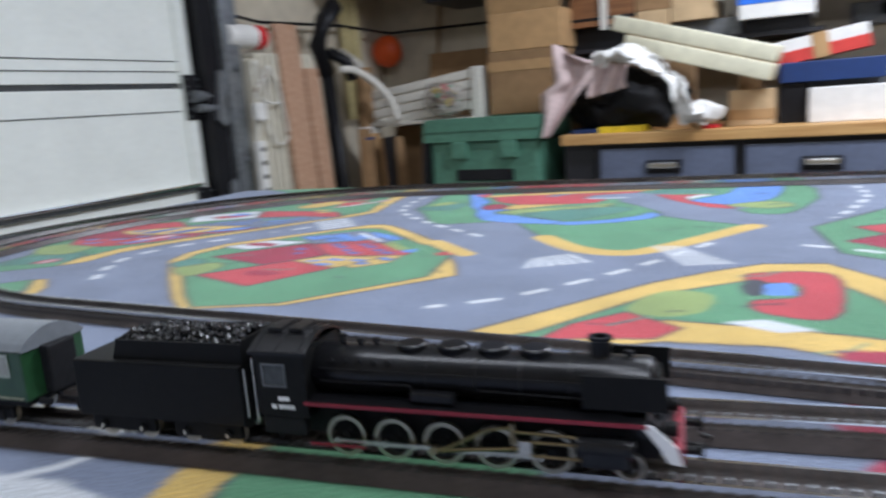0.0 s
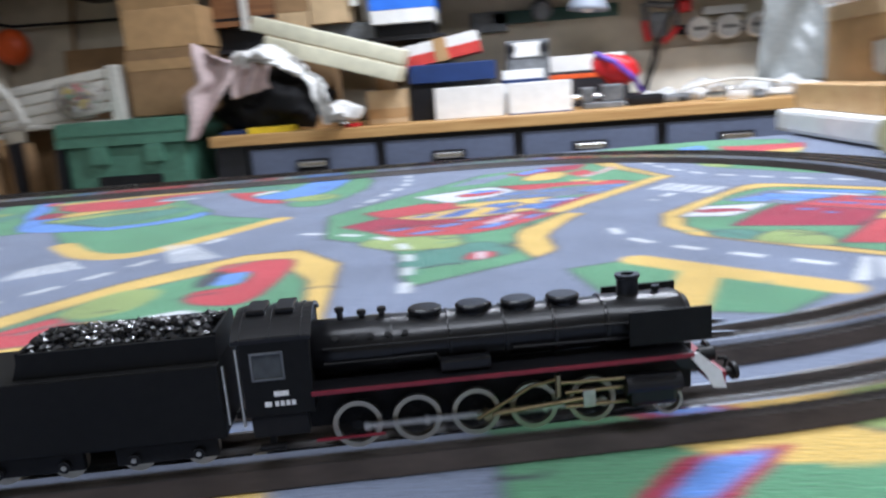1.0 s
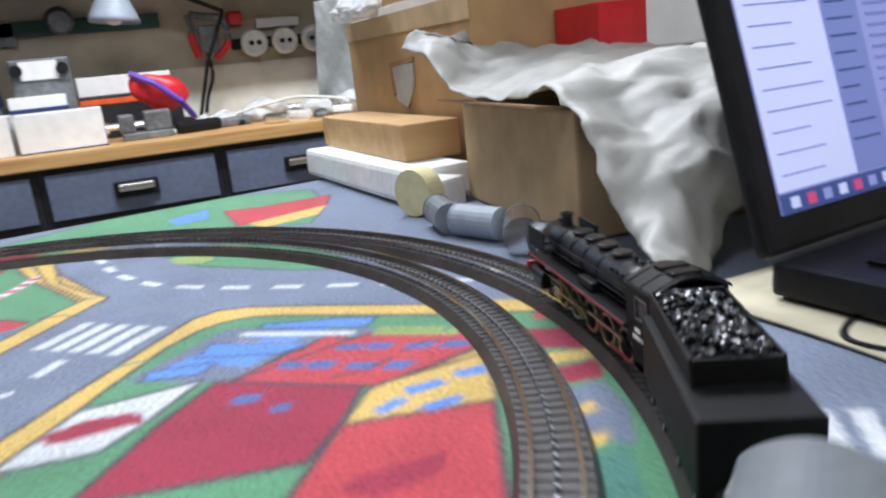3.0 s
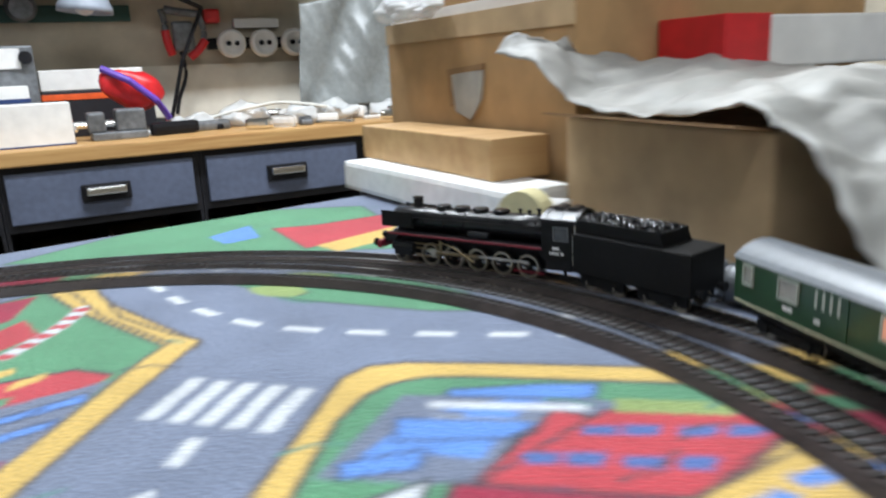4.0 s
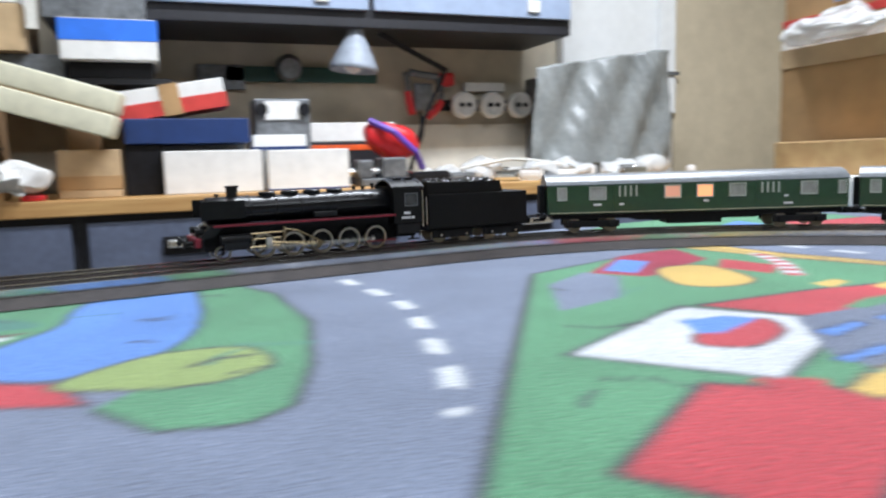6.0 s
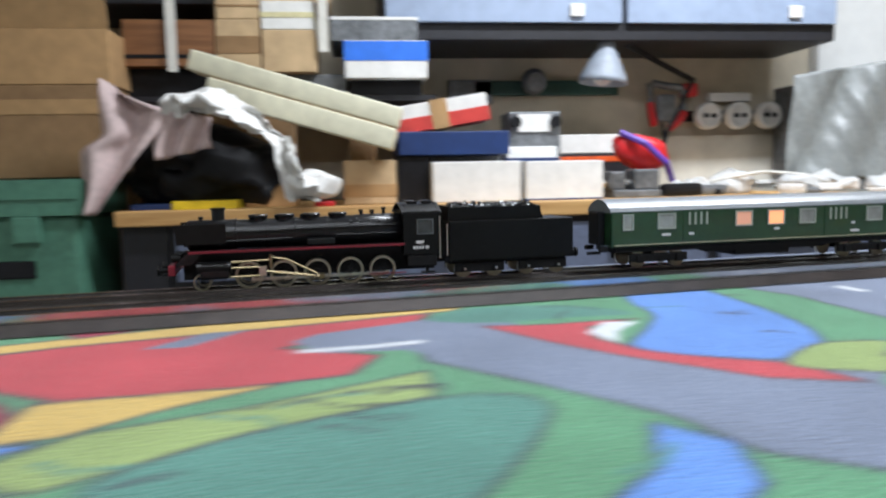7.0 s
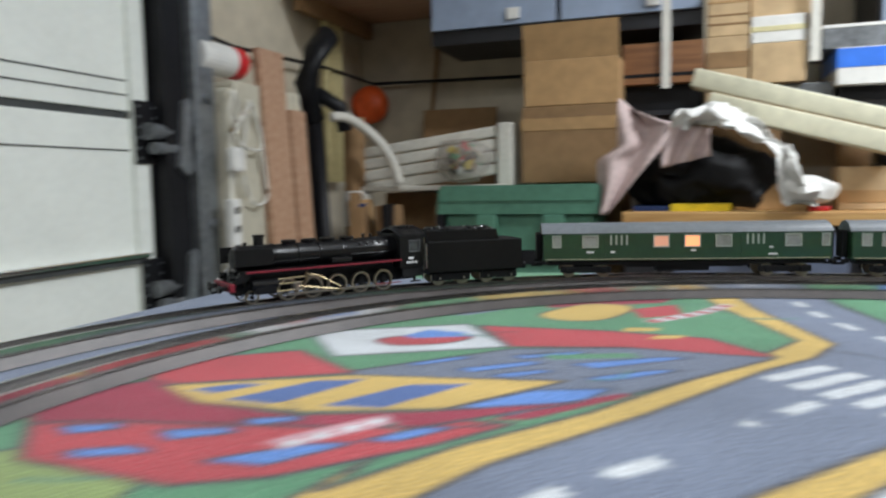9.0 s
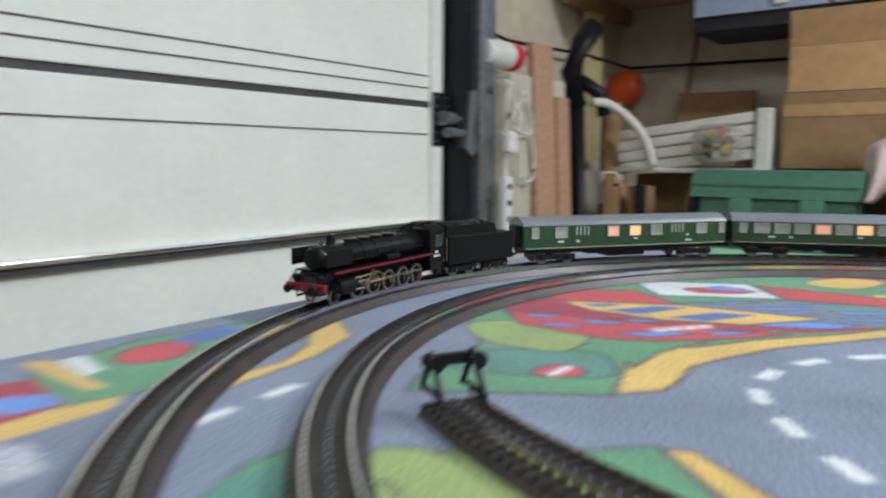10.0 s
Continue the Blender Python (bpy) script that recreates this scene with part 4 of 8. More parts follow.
ART.fill("deep", [(-0.44, 0.602), (-0.428, 0.593), (-0.436, 0.587), (-0.447, 0.595)])
ART.fill("deep", [(0.463, 0.654), (0.477, 0.645), (0.47, 0.639), (0.459, 0.648)])
ART.fill("deep", [(-0.426, 0.588), (-0.412, 0.579), (-0.419, 0.573), (-0.43, 0.582)])
ART.fill("deep", [(0.481, 0.642), (0.493, 0.634), (0.483, 0.629), (0.473, 0.636)])
ART.fill("deep", [(-0.408, 0.576), (-0.396, 0.568), (-0.406, 0.563), (-0.416, 0.57)])
ART.fill("deep", [(0.42, 0.657), (0.434, 0.648), (0.43, 0.643), (0.417, 0.652)])
ART.fill("deep", [(-0.469, 0.591), (-0.455, 0.582), (-0.459, 0.577), (-0.472, 0.586)])
ART.fill("yellow", [(0.54, 0.633), (0.544, 0.603), (0.52, 0.577), (0.463, 0.615)], 0.002)
ART.fill("yellow", [(-0.349, 0.567), (-0.345, 0.537), (-0.369, 0.511), (-0.426, 0.549)], 0.002)
ART.fill("blue", [(0.525, 0.623), (0.542, 0.616), (0.536, 0.608), (0.52, 0.619)], 0.0016)
ART.fill("blue", [(-0.364, 0.557), (-0.347, 0.55), (-0.353, 0.542), (-0.369, 0.553)], 0.0016)
ART.fill("blue", [(0.495, 0.62), (0.512, 0.61), (0.501, 0.604), (0.486, 0.614)], 0.0016)
ART.fill("blue", [(-0.394, 0.554), (-0.377, 0.544), (-0.388, 0.538), (-0.403, 0.548)], 0.0016)
ART.fill("blue", [(0.515, 0.604), (0.528, 0.595), (0.519, 0.59), (0.507, 0.598)], 0.0016)
ART.fill("blue", [(-0.374, 0.538), (-0.361, 0.529), (-0.37, 0.524), (-0.382, 0.532)], 0.0016)
ART.stroke("yellow", [(0.54, 0.697), (0.599, 0.647)], 0.018)
ART.stroke("yellow", [(-0.349, 0.631), (-0.29, 0.581)], 0.018)
ART.fill("red", [(0.575, 0.655), (0.589, 0.643), (0.576, 0.637), (0.566, 0.646)])
ART.fill("red", [(-0.314, 0.589), (-0.3, 0.577), (-0.313, 0.571), (-0.323, 0.58)])
ART.fill("wine", [(0.336, 0.595), (0.373, 0.644), (0.402, 0.674), (0.46, 0.623), (0.44, 0.594), (0.42, 0.573)], 0.0028)
ART.fill("wine", [(-0.553, 0.529), (-0.516, 0.578), (-0.487, 0.608), (-0.429, 0.557), (-0.449, 0.528), (-0.469, 0.507)], 0.0028)
ART.fill("deep", [(0.405, 0.65), (0.419, 0.646), (0.415, 0.638), (0.404, 0.642)])
ART.fill("deep", [(-0.484, 0.584), (-0.47, 0.58), (-0.474, 0.572), (-0.485, 0.576)])
ART.fill("deep", [(0.419, 0.63), (0.428, 0.628), (0.425, 0.621), (0.417, 0.623)])
ART.fill("deep", [(-0.47, 0.564), (-0.461, 0.562), (-0.464, 0.555), (-0.472, 0.557)])
ART.fill("red", [(0.385, 0.525), (0.44, 0.594), (0.503, 0.576), (0.467, 0.501), (0.427, 0.513)], 0.0028)
ART.fill("red", [(-0.504, 0.459), (-0.449, 0.528), (-0.386, 0.51), (-0.422, 0.435), (-0.462, 0.447)], 0.0028)
ART.fill("yellow", [(0.441, 0.594), (0.462, 0.619), (0.478, 0.621), (0.523, 0.622), (0.504, 0.575)], 0.002)
ART.fill("yellow", [(-0.448, 0.528), (-0.427, 0.553), (-0.411, 0.555), (-0.366, 0.556), (-0.385, 0.509)], 0.002)
ART.fill("blue", [(0.455, 0.598), (0.469, 0.603), (0.473, 0.597), (0.458, 0.592)])
ART.fill("blue", [(-0.434, 0.532), (-0.42, 0.537), (-0.416, 0.531), (-0.431, 0.526)])
ART.fill("blue", [(0.474, 0.61), (0.492, 0.609), (0.494, 0.601), (0.475, 0.601)])
ART.fill("blue", [(-0.415, 0.544), (-0.397, 0.543), (-0.395, 0.535), (-0.414, 0.535)])
ART.fill("blue", [(0.473, 0.589), (0.491, 0.589), (0.494, 0.583), (0.476, 0.582)])
ART.fill("blue", [(-0.416, 0.523), (-0.398, 0.523), (-0.395, 0.517), (-0.413, 0.516)])
ART.fill("blue", [(0.5, 0.612), (0.516, 0.61), (0.514, 0.601), (0.5, 0.604)])
ART.fill("blue", [(-0.389, 0.546), (-0.373, 0.544), (-0.375, 0.535), (-0.389, 0.538)])
ART.fill("wine", [(0.425, 0.548), (0.434, 0.553), (0.468, 0.55), (0.46, 0.538), (0.434, 0.536)])
ART.fill("wine", [(-0.464, 0.482), (-0.455, 0.487), (-0.421, 0.484), (-0.429, 0.472), (-0.455, 0.47)])
ART.fill("wine", [(0.548, 0.64), (0.581, 0.618), (0.566, 0.594), (0.542, 0.615)])
ART.fill("wine", [(0.537, 0.587), (0.562, 0.582), (0.552, 0.565), (0.535, 0.57)])
ART.fill("yellow", [(0.529, 0.609), (0.566, 0.594), (0.562, 0.585), (0.531, 0.593)])
ART.fill("grey", [(0.529, 0.566), (0.549, 0.563), (0.543, 0.538), (0.527, 0.514), (0.512, 0.532)])
ART.fill("yellow", [(0.527, 0.55), (0.535, 0.55), (0.532, 0.543), (0.525, 0.543)])
ART.fill("yellow", [(0.516, 0.529), (0.525, 0.528), (0.519, 0.52), (0.513, 0.521)])
ART.fill("teal", [(0.499, 0.516), (0.525, 0.516), (0.509, 0.487), (0.493, 0.478), (0.485, 0.488)])
# block with the red car
ART.fill("yellow", [(-0.165, 0.417), (-0.137, 0.465), (-0.109, 0.512), (-0.076, 0.551), (-0.042, 0.584), (0.002, 0.593), (0.046, 0.54), (0.067, 0.388), (0.058, 0.371), (-0.019, 0.394), (-0.078, 0.386), (-0.157, 0.336), (-0.203, 0.353)], 0.0028)
ART.fill("green", [(-0.151, 0.385), (-0.101, 0.48), (-0.038, 0.539), (-0.004, 0.552), (0.033, 0.494), (0.049, 0.418), (-0.01, 0.425), (-0.084, 0.427), (-0.138, 0.368), (-0.172, 0.365)], 0.0028)
ART.fill("lime", smooth_loop([(-0.111, 0.446), (-0.096, 0.491), (-0.065, 0.488), (-0.065, 0.448), (-0.089, 0.432)]))
ART.fill("red", smooth_loop([(-0.047, 0.552), (0.003, 0.562), (0.012, 0.501), (0.004, 0.449), (-0.032, 0.454), (-0.04, 0.479), (-0.015, 0.494), (-0.017, 0.526), (-0.044, 0.527)]), 0.002)
ART.fill("black", smooth_loop([(-0.05, 0.513), (-0.045, 0.535), (-0.032, 0.524), (-0.036, 0.493), (-0.045, 0.494)]))
ART.fill("blue", [(-0.036, 0.523), (-0.02, 0.53), (-0.015, 0.497), (-0.033, 0.494)])
ART.fill("red", [(-0.145, 0.371), (-0.135, 0.405), (-0.109, 0.438), (-0.071, 0.413), (-0.082, 0.39), (-0.116, 0.382)], 0.002)
ART.fill("white", [(-0.051, 0.43), (-0.03, 0.441), (-0.001, 0.427), (-0.021, 0.418)])
# prints beside and between the near tracks
ART.fill("blue", [(0.009, 0.395), (0.043, 0.4), (0.042, 0.388), (0.009, 0.384)])
ART.fill("blue", [(0.015, 0.34), (0.051, 0.346), (0.051, 0.341), (0.015, 0.333)])
ART.fill("blue", [(0.033, 0.276), (0.06, 0.279), (0.059, 0.271), (0.035, 0.268)])
ART.fill("wine", [(0.006, 0.397), (0.009, 0.383), (0.044, 0.383), (0.055, 0.391), (0.043, 0.403)])
ART.fill("wine", [(0.006, 0.344), (0.018, 0.331), (0.011, 0.32)])
ART.fill("wine", [(0.02, 0.281), (0.035, 0.281), (0.031, 0.263), (0.011, 0.261)])
ART.fill("green", [(-0.263, 0.235), (-0.148, 0.24), (-0.092, 0.244), (-0.087, 0.213), (-0.181, 0.199)], 0.002)
ART.fill("wine", [(-0.09, 0.244), (-0.024, 0.254), (-0.022, 0.223), (-0.093, 0.213)], 0.002)
ART.fill("blue", [(0.006, 0.245), (0.049, 0.25), (0.049, 0.233), (0.002, 0.234)])
ART.fill("red", [(0.049, 0.249), (0.068, 0.252), (0.07, 0.233), (0.049, 0.233)])
ART.fill("yellow", [(0.068, 0.253), (0.084, 0.254), (0.089, 0.229), (0.071, 0.23)])
ART.fill("red", [(-0.002, 0.239), (0.004, 0.247), (0.017, 0.233), (0.003, 0.232)])
ART.fill("green", [(0.161, 0.263), (0.219, 0.271), (0.294, 0.277), (0.303, 0.252), (0.252, 0.211), (0.164, 0.213)], 0.002)
ART.fill("yellow", smooth_loop([(0.218, 0.269), (0.261, 0.272), (0.298, 0.274), (0.284, 0.248), (0.235, 0.251)]))
ART.fill("wine", [(0.199, 0.228), (0.219, 0.253), (0.258, 0.26), (0.228, 0.227)])
ART.fill("blue", [(0.21, 0.23), (0.227, 0.252), (0.249, 0.256), (0.224, 0.23)])
ART.fill("yellow", [(0.247, 0.269), (0.278, 0.282), (0.306, 0.269), (0.354, 0.263), (0.354, 0.253), (0.286, 0.248)])
ART.fill("lime", smooth_loop([(0.28, 0.274), (0.313, 0.295), (0.365, 0.314), (0.357, 0.281), (0.305, 0.265)]), 0.002)
ART.fill("green", smooth_loop([(0.367, 0.316), (0.412, 0.316), (0.408, 0.284), (0.398, 0.268), (0.374, 0.254), (0.349, 0.266)]), 0.002)
ART.fill("white", [(0.359, 0.298), (0.377, 0.298), (0.381, 0.291), (0.365, 0.288)])
# green wedge and its yellow path
ART.fill("green", [(0.204, 0.492), (0.248, 0.509), (0.294, 0.473), (0.345, 0.429), (0.333, 0.414), (0.301, 0.387), (0.258, 0.397), (0.226, 0.404)], 0.002)
ART.stroke("yellow", [(0.252, 0.506), (0.294, 0.468), (0.344, 0.426)], 0.024)
ART.stroke("yellow", [(0.283, 0.473), (0.266, 0.43), (0.253, 0.397)], 0.024)
ART.fill("green", smooth_loop([(0.492, 0.366), (0.513, 0.376), (0.537, 0.374), (0.57, 0.367), (0.538, 0.308), (0.495, 0.307), (0.479, 0.337)]), 0.002)
ART.fill("yellow", [(0.486, 0.346), (0.501, 0.342), (0.496, 0.336), (0.483, 0.339)])
ART.fill("yellow", [(0.493, 0.328), (0.505, 0.326), (0.49, 0.312), (0.485, 0.316)])
# prints beyond the tracks
ART.fill("green", [(0.253, 1.17), (0.404, 1.259), (0.51, 1.253), (0.597, 1.203), (0.58, 1.083), (0.54, 1.002), (0.419, 1.079)], 0.002)
ART.fill("red", [(0.481, 1.155), (0.522, 1.141), (0.602, 1.142), (0.58, 1.083), (0.535, 1.06), (0.48, 1.053)], 0.002)
ART.fill("yellow", [(0.491, 1.057), (0.58, 1.083), (0.558, 1.04), (0.499, 1.024)])
ART.fill("blue", [(0.422, 1.158), (0.467, 1.184), (0.461, 1.125), (0.428, 1.118)])
ART.fill("teal", smooth_loop([(0.414, 0.961), (0.451, 0.949), (0.45, 0.902), (0.423, 0.915)]))
ART.fill("green", [(0.395, 0.997), (0.493, 0.907), (0.53, 0.812), (0.486, 0.845), (0.425, 0.92)], 0.002)
ART.fill("lime", smooth_loop([(0.408, 0.966), (0.436, 0.952), (0.435, 0.925), (0.412, 0.939)]))
ART.fill("blue", [(0.549, 0.879), (0.57, 0.855), (0.559, 0.847), (0.543, 0.863)])
ART.fill("red", [(0.515, 0.951), (0.534, 0.923), (0.525, 0.916), (0.508, 0.933)])
ART.fill("green", [(-0.957, 1.069), (-0.714, 1.086), (-0.692, 1.049), (-0.798, 0.989)], 0.002)
# prints by the garage door
ART.fill("green", [(-0.947, 0.308), (-0.969, 0.378), (-0.953, 0.472), (-0.899, 0.453), (-0.876, 0.377), (-0.878, 0.312), (-0.891, 0.271)], 0.002)
ART.fill("yellow", [(-0.891, 0.25), (-0.889, 0.27), (-0.878, 0.316), (-0.866, 0.306), (-0.863, 0.26), (-0.869, 0.243)])
ART.fill("red", smooth_loop([(-0.947, 0.351), (-0.954, 0.373), (-0.943, 0.396), (-0.916, 0.37), (-0.926, 0.344)]), 0.002)
ART.fill("deep", smooth_loop([(-0.954, 0.391), (-0.96, 0.423), (-0.946, 0.434), (-0.933, 0.408), (-0.939, 0.389)]))
ART.fill("yellow", [(-0.972, 0.31), (-0.963, 0.323), (-0.896, 0.319), (-0.899, 0.31)])
ART.fill("white", [(-0.959, 0.324), (-0.96, 0.34), (-0.924, 0.332), (-0.922, 0.321)])
ART.fill("wine", [(-0.934, 0.273), (-0.94, 0.29), (-0.935, 0.303), (-0.887, 0.296), (-0.883, 0.276), (-0.884, 0.256)])
ART.fill("blue", [(-0.905, 0.267), (-0.918, 0.281), (-0.906, 0.298), (-0.888, 0.295), (-0.891, 0.275)])
ART.fill("yellow", [(-0.866, 0.358), (-0.866, 0.399), (-0.882, 0.431), (-0.932, 0.478), (-0.913, 0.487), (-0.877, 0.462), (-0.86, 0.418), (-0.85, 0.349)], 0.002)
ART.fill("green", [(-0.766, 0.284), (-0.774, 0.306), (-0.772, 0.324), (-0.756, 0.333), (-0.699, 0.375), (-0.666, 0.411), (-0.629, 0.377), (-0.63, 0.336), (-0.737, 0.252)], 0.002)
ART.fill("lime", smooth_loop([(-0.747, 0.34), (-0.723, 0.359), (-0.701, 0.367), (-0.677, 0.344), (-0.672, 0.318), (-0.702, 0.298)]), 0.002)
ART.fill("teal", smooth_loop([(-0.768, 0.288), (-0.767, 0.308), (-0.757, 0.313), (-0.735, 0.293), (-0.754, 0.278)]))
ART.fill("yellow", [(-0.663, 0.41), (-0.652, 0.415), (-0.617, 0.391), (-0.603, 0.372), (-0.613, 0.364), (-0.63, 0.381)], 0.002)
# zebra crossings
ART.fill("yellow", [(0.624, 0.592), (0.63, 0.577), (0.537, 0.455), (0.525, 0.455)], 0.002)
ART.fill("white", [(0.342, 0.828), (0.348, 0.822), (0.319, 0.79), (0.313, 0.796)])
ART.fill("white", [(-0.547, 0.762), (-0.541, 0.756), (-0.57, 0.724), (-0.576, 0.73)])
ART.fill("white", [(0.352, 0.817), (0.358, 0.811), (0.329, 0.779), (0.323, 0.785)])
ART.fill("white", [(-0.537, 0.751), (-0.531, 0.745), (-0.56, 0.713), (-0.566, 0.719)])
ART.fill("white", [(0.362, 0.807), (0.368, 0.801), (0.339, 0.769), (0.333, 0.775)])
ART.fill("white", [(-0.527, 0.741), (-0.521, 0.735), (-0.55, 0.703), (-0.556, 0.709)])
ART.fill("white", [(0.372, 0.796), (0.378, 0.79), (0.349, 0.759), (0.343, 0.764)])
ART.fill("white", [(-0.517, 0.73), (-0.511, 0.724), (-0.54, 0.693), (-0.546, 0.698)])
ART.fill("white", [(0.382, 0.785), (0.388, 0.779), (0.359, 0.748), (0.353, 0.754)])
ART.fill("white", [(-0.507, 0.719), (-0.501, 0.713), (-0.53, 0.682), (-0.536, 0.688)])
ART.fill("white", [(0.584, 0.506), (0.59, 0.501), (0.57, 0.473), (0.564, 0.477)])
ART.fill("white", [(0.595, 0.498), (0.601, 0.493), (0.58, 0.465), (0.574, 0.47)])
ART.fill("white", [(0.606, 0.489), (0.612, 0.484), (0.59, 0.458), (0.584, 0.462)])
ART.fill("white", [(0.617, 0.48), (0.623, 0.475), (0.6, 0.45), (0.594, 0.454)])
ART.fill("white", [(0.628, 0.471), (0.634, 0.467), (0.61, 0.443), (0.604, 0.447)])
ART.fill("white", [(-0.223, 0.574), (-0.221, 0.576), (-0.213, 0.54), (-0.217, 0.537)])
ART.fill("white", [(-0.219, 0.578), (-0.216, 0.581), (-0.204, 0.546), (-0.209, 0.543)])
ART.fill("white", [(-0.214, 0.583), (-0.212, 0.585), (-0.195, 0.551), (-0.2, 0.548)])
ART.fill("white", [(-0.21, 0.587), (-0.207, 0.589), (-0.186, 0.557), (-0.191, 0.554)])
ART.fill("white", [(-0.205, 0.591), (-0.203, 0.593), (-0.178, 0.562), (-0.183, 0.559)])
ART.fill("white", [(-0.201, 0.595), (-0.198, 0.598), (-0.169, 0.568), (-0.174, 0.565)])
ART.fill("white", [(-0.136, 0.641), (-0.133, 0.641), (-0.092, 0.569), (-0.095, 0.568)])
ART.fill("white", [(-0.131, 0.641), (-0.129, 0.641), (-0.086, 0.572), (-0.089, 0.57)])
ART.fill("white", [(-0.127, 0.641), (-0.125, 0.641), (-0.079, 0.574), (-0.083, 0.573)])
ART.fill("white", [(-0.123, 0.642), (-0.121, 0.642), (-0.073, 0.576), (-0.077, 0.575)])
ART.fill("white", [(-0.119, 0.642), (-0.117, 0.642), (-0.067, 0.579), (-0.071, 0.577)])
ART.fill("white", [(-0.115, 0.642), (-0.112, 0.642), (-0.061, 0.581), (-0.064, 0.58)])
ART.fill("white", [(0.383, 0.488), (0.387, 0.485), (0.364, 0.437), (0.354, 0.436)])
ART.fill("white", [(0.39, 0.483), (0.394, 0.481), (0.381, 0.439), (0.371, 0.438)])
ART.fill("white", [(0.397, 0.479), (0.402, 0.476), (0.398, 0.441), (0.388, 0.44)])
ART.fill("white", [(0.405, 0.474), (0.409, 0.472), (0.414, 0.443), (0.405, 0.442)])
ART.fill("white", [(0.412, 0.47), (0.416, 0.467), (0.431, 0.445), (0.422, 0.444)])
ART.fill("white", [(-0.861, 0.259), (-0.859, 0.26), (-0.823, 0.239), (-0.822, 0.235)])
ART.fill("white", [(-0.858, 0.261), (-0.856, 0.262), (-0.823, 0.245), (-0.823, 0.242)])
ART.fill("white", [(-0.855, 0.263), (-0.853, 0.264), (-0.823, 0.252), (-0.823, 0.248)])
ART.fill("white", [(-0.852, 0.264), (-0.85, 0.265), (-0.823, 0.258), (-0.823, 0.255)])
# prints in front of the near track
ART.fill("green", [(-0.207, 0.208), (-0.09, 0.22), (-0.083, 0.197), (-0.191, 0.155)], 0.002)
ART.fill("yellow", [(-0.231, 0.205), (-0.205, 0.208), (-0.197, 0.164), (-0.218, 0.156)])
ART.fill("green", [(-0.365, 0.196), (-0.317, 0.202), (-0.319, 0.183), (-0.332, 0.176)], 0.002)
ART.fill("white", [(-0.313, 0.15), (-0.267, 0.159), (-0.22, 0.155), (-0.281, 0.132)])
ART.stroke("white", [(-0.291, 0.151), (-0.277, 0.168), (-0.265, 0.201)], 0.006)
ART.fill("red", [(-0.086, 0.235), (-0.016, 0.243), (-0.01, 0.217), (-0.065, 0.206)], 0.002)
ART.fill("blue", [(-0.015, 0.243), (0.009, 0.244), (0.016, 0.223), (-0.007, 0.218)])
ART.fill("yellow", [(0.069, 0.252), (0.085, 0.254), (0.09, 0.229), (0.072, 0.23)])
# dashed road lines
ART.stroke("white", smooth_loop([(0.331, 0.762), (0.317, 0.743), (0.305, 0.728)], 5, False), 0.007, 0.022, 0.018)
ART.stroke("white", smooth_loop([(-0.558, 0.696), (-0.572, 0.677), (-0.584, 0.662)], 5, False), 0.007, 0.022, 0.018)
ART.stroke("white", smooth_loop([(0.352, 1.019), (0.363, 0.954), (0.385, 0.896), (0.417, 0.855), (0.452, 0.823), (0.502, 0.783), (0.575, 0.731)], 5, False), 0.007, 0.022, 0.018)
ART.stroke("white", smooth_loop([(-0.537, 0.953), (-0.526, 0.888), (-0.504, 0.83), (-0.472, 0.789), (-0.437, 0.757), (-0.387, 0.717), (-0.314, 0.665)], 5, False), 0.007, 0.022, 0.018)
ART.stroke("white", smooth_loop([(0.032, 1.035), (0.041, 0.952), (0.034, 0.9), (0.024, 0.854), (0.018, 0.827), (0.007, 0.797)], 5, False), 0.007, 0.022, 0.018)
ART.stroke("white", smooth_loop([(-0.613, 0.616), (-0.643, 0.578), (-0.656, 0.535), (-0.651, 0.499), (-0.629, 0.462), (-0.599, 0.427)], 5, False), 0.008, 0.022, 0.018)
ART.stroke("white", [(-0.851, 0.492), (-0.839, 0.435)], 0.007, 0.022, 0.018)
ART.stroke("white", [(-0.829, 0.378), (-0.822, 0.305)], 0.007, 0.022, 0.018)
ART.stroke("white", smooth_loop([(-0.088, 0.659), (-0.135, 0.549), (-0.193, 0.456), (-0.239, 0.418)], 5, False), 0.007, 0.022, 0.018)
ART.stroke("white", smooth_loop([(0.25, 0.61), (0.255, 0.576), (0.276, 0.546), (0.317, 0.509), (0.358, 0.474)], 5, False), 0.007, 0.022, 0.018)
ART.stroke("white", smooth_loop([(-0.016, 0.659), (0.057, 0.626), (0.09, 0.569), (0.104, 0.448)], 5, False), 0.007, 0.022, 0.018)

# loose black pen strokes drawn over the greens and blues
rnd = random.Random(21)
for k in range(4000):
    i, j = rnd.randrange(len(ART.ys)), rnd.randrange(len(ART.xs))
    near = min(C, key=lambda c: float(np.abs(ART.rgb[i, j] - C[c]).sum()))
    if near in ("green", "lime", "teal", "blue", "wine", "red") and (near in ("lime", "teal") or rnd.random() < 0.16):
        x, y, a = ART.xs[j], ART.ys[i], rnd.gauss(0.15, 0.45)
        n_, bend = rnd.uniform(0.008, 0.034), rnd.uniform(-0.5, 0.5)
        p = [(x, y), (x + n_ / 2 * math.cos(a), y + n_ / 2 * math.sin(a)), (x + n_ * math.cos(a + bend), y + n_ * math.sin(a + bend))]
        ART.stroke("black" if rnd.random() < 0.6 else "teal", p, rnd.uniform(0.0012, 0.0030))


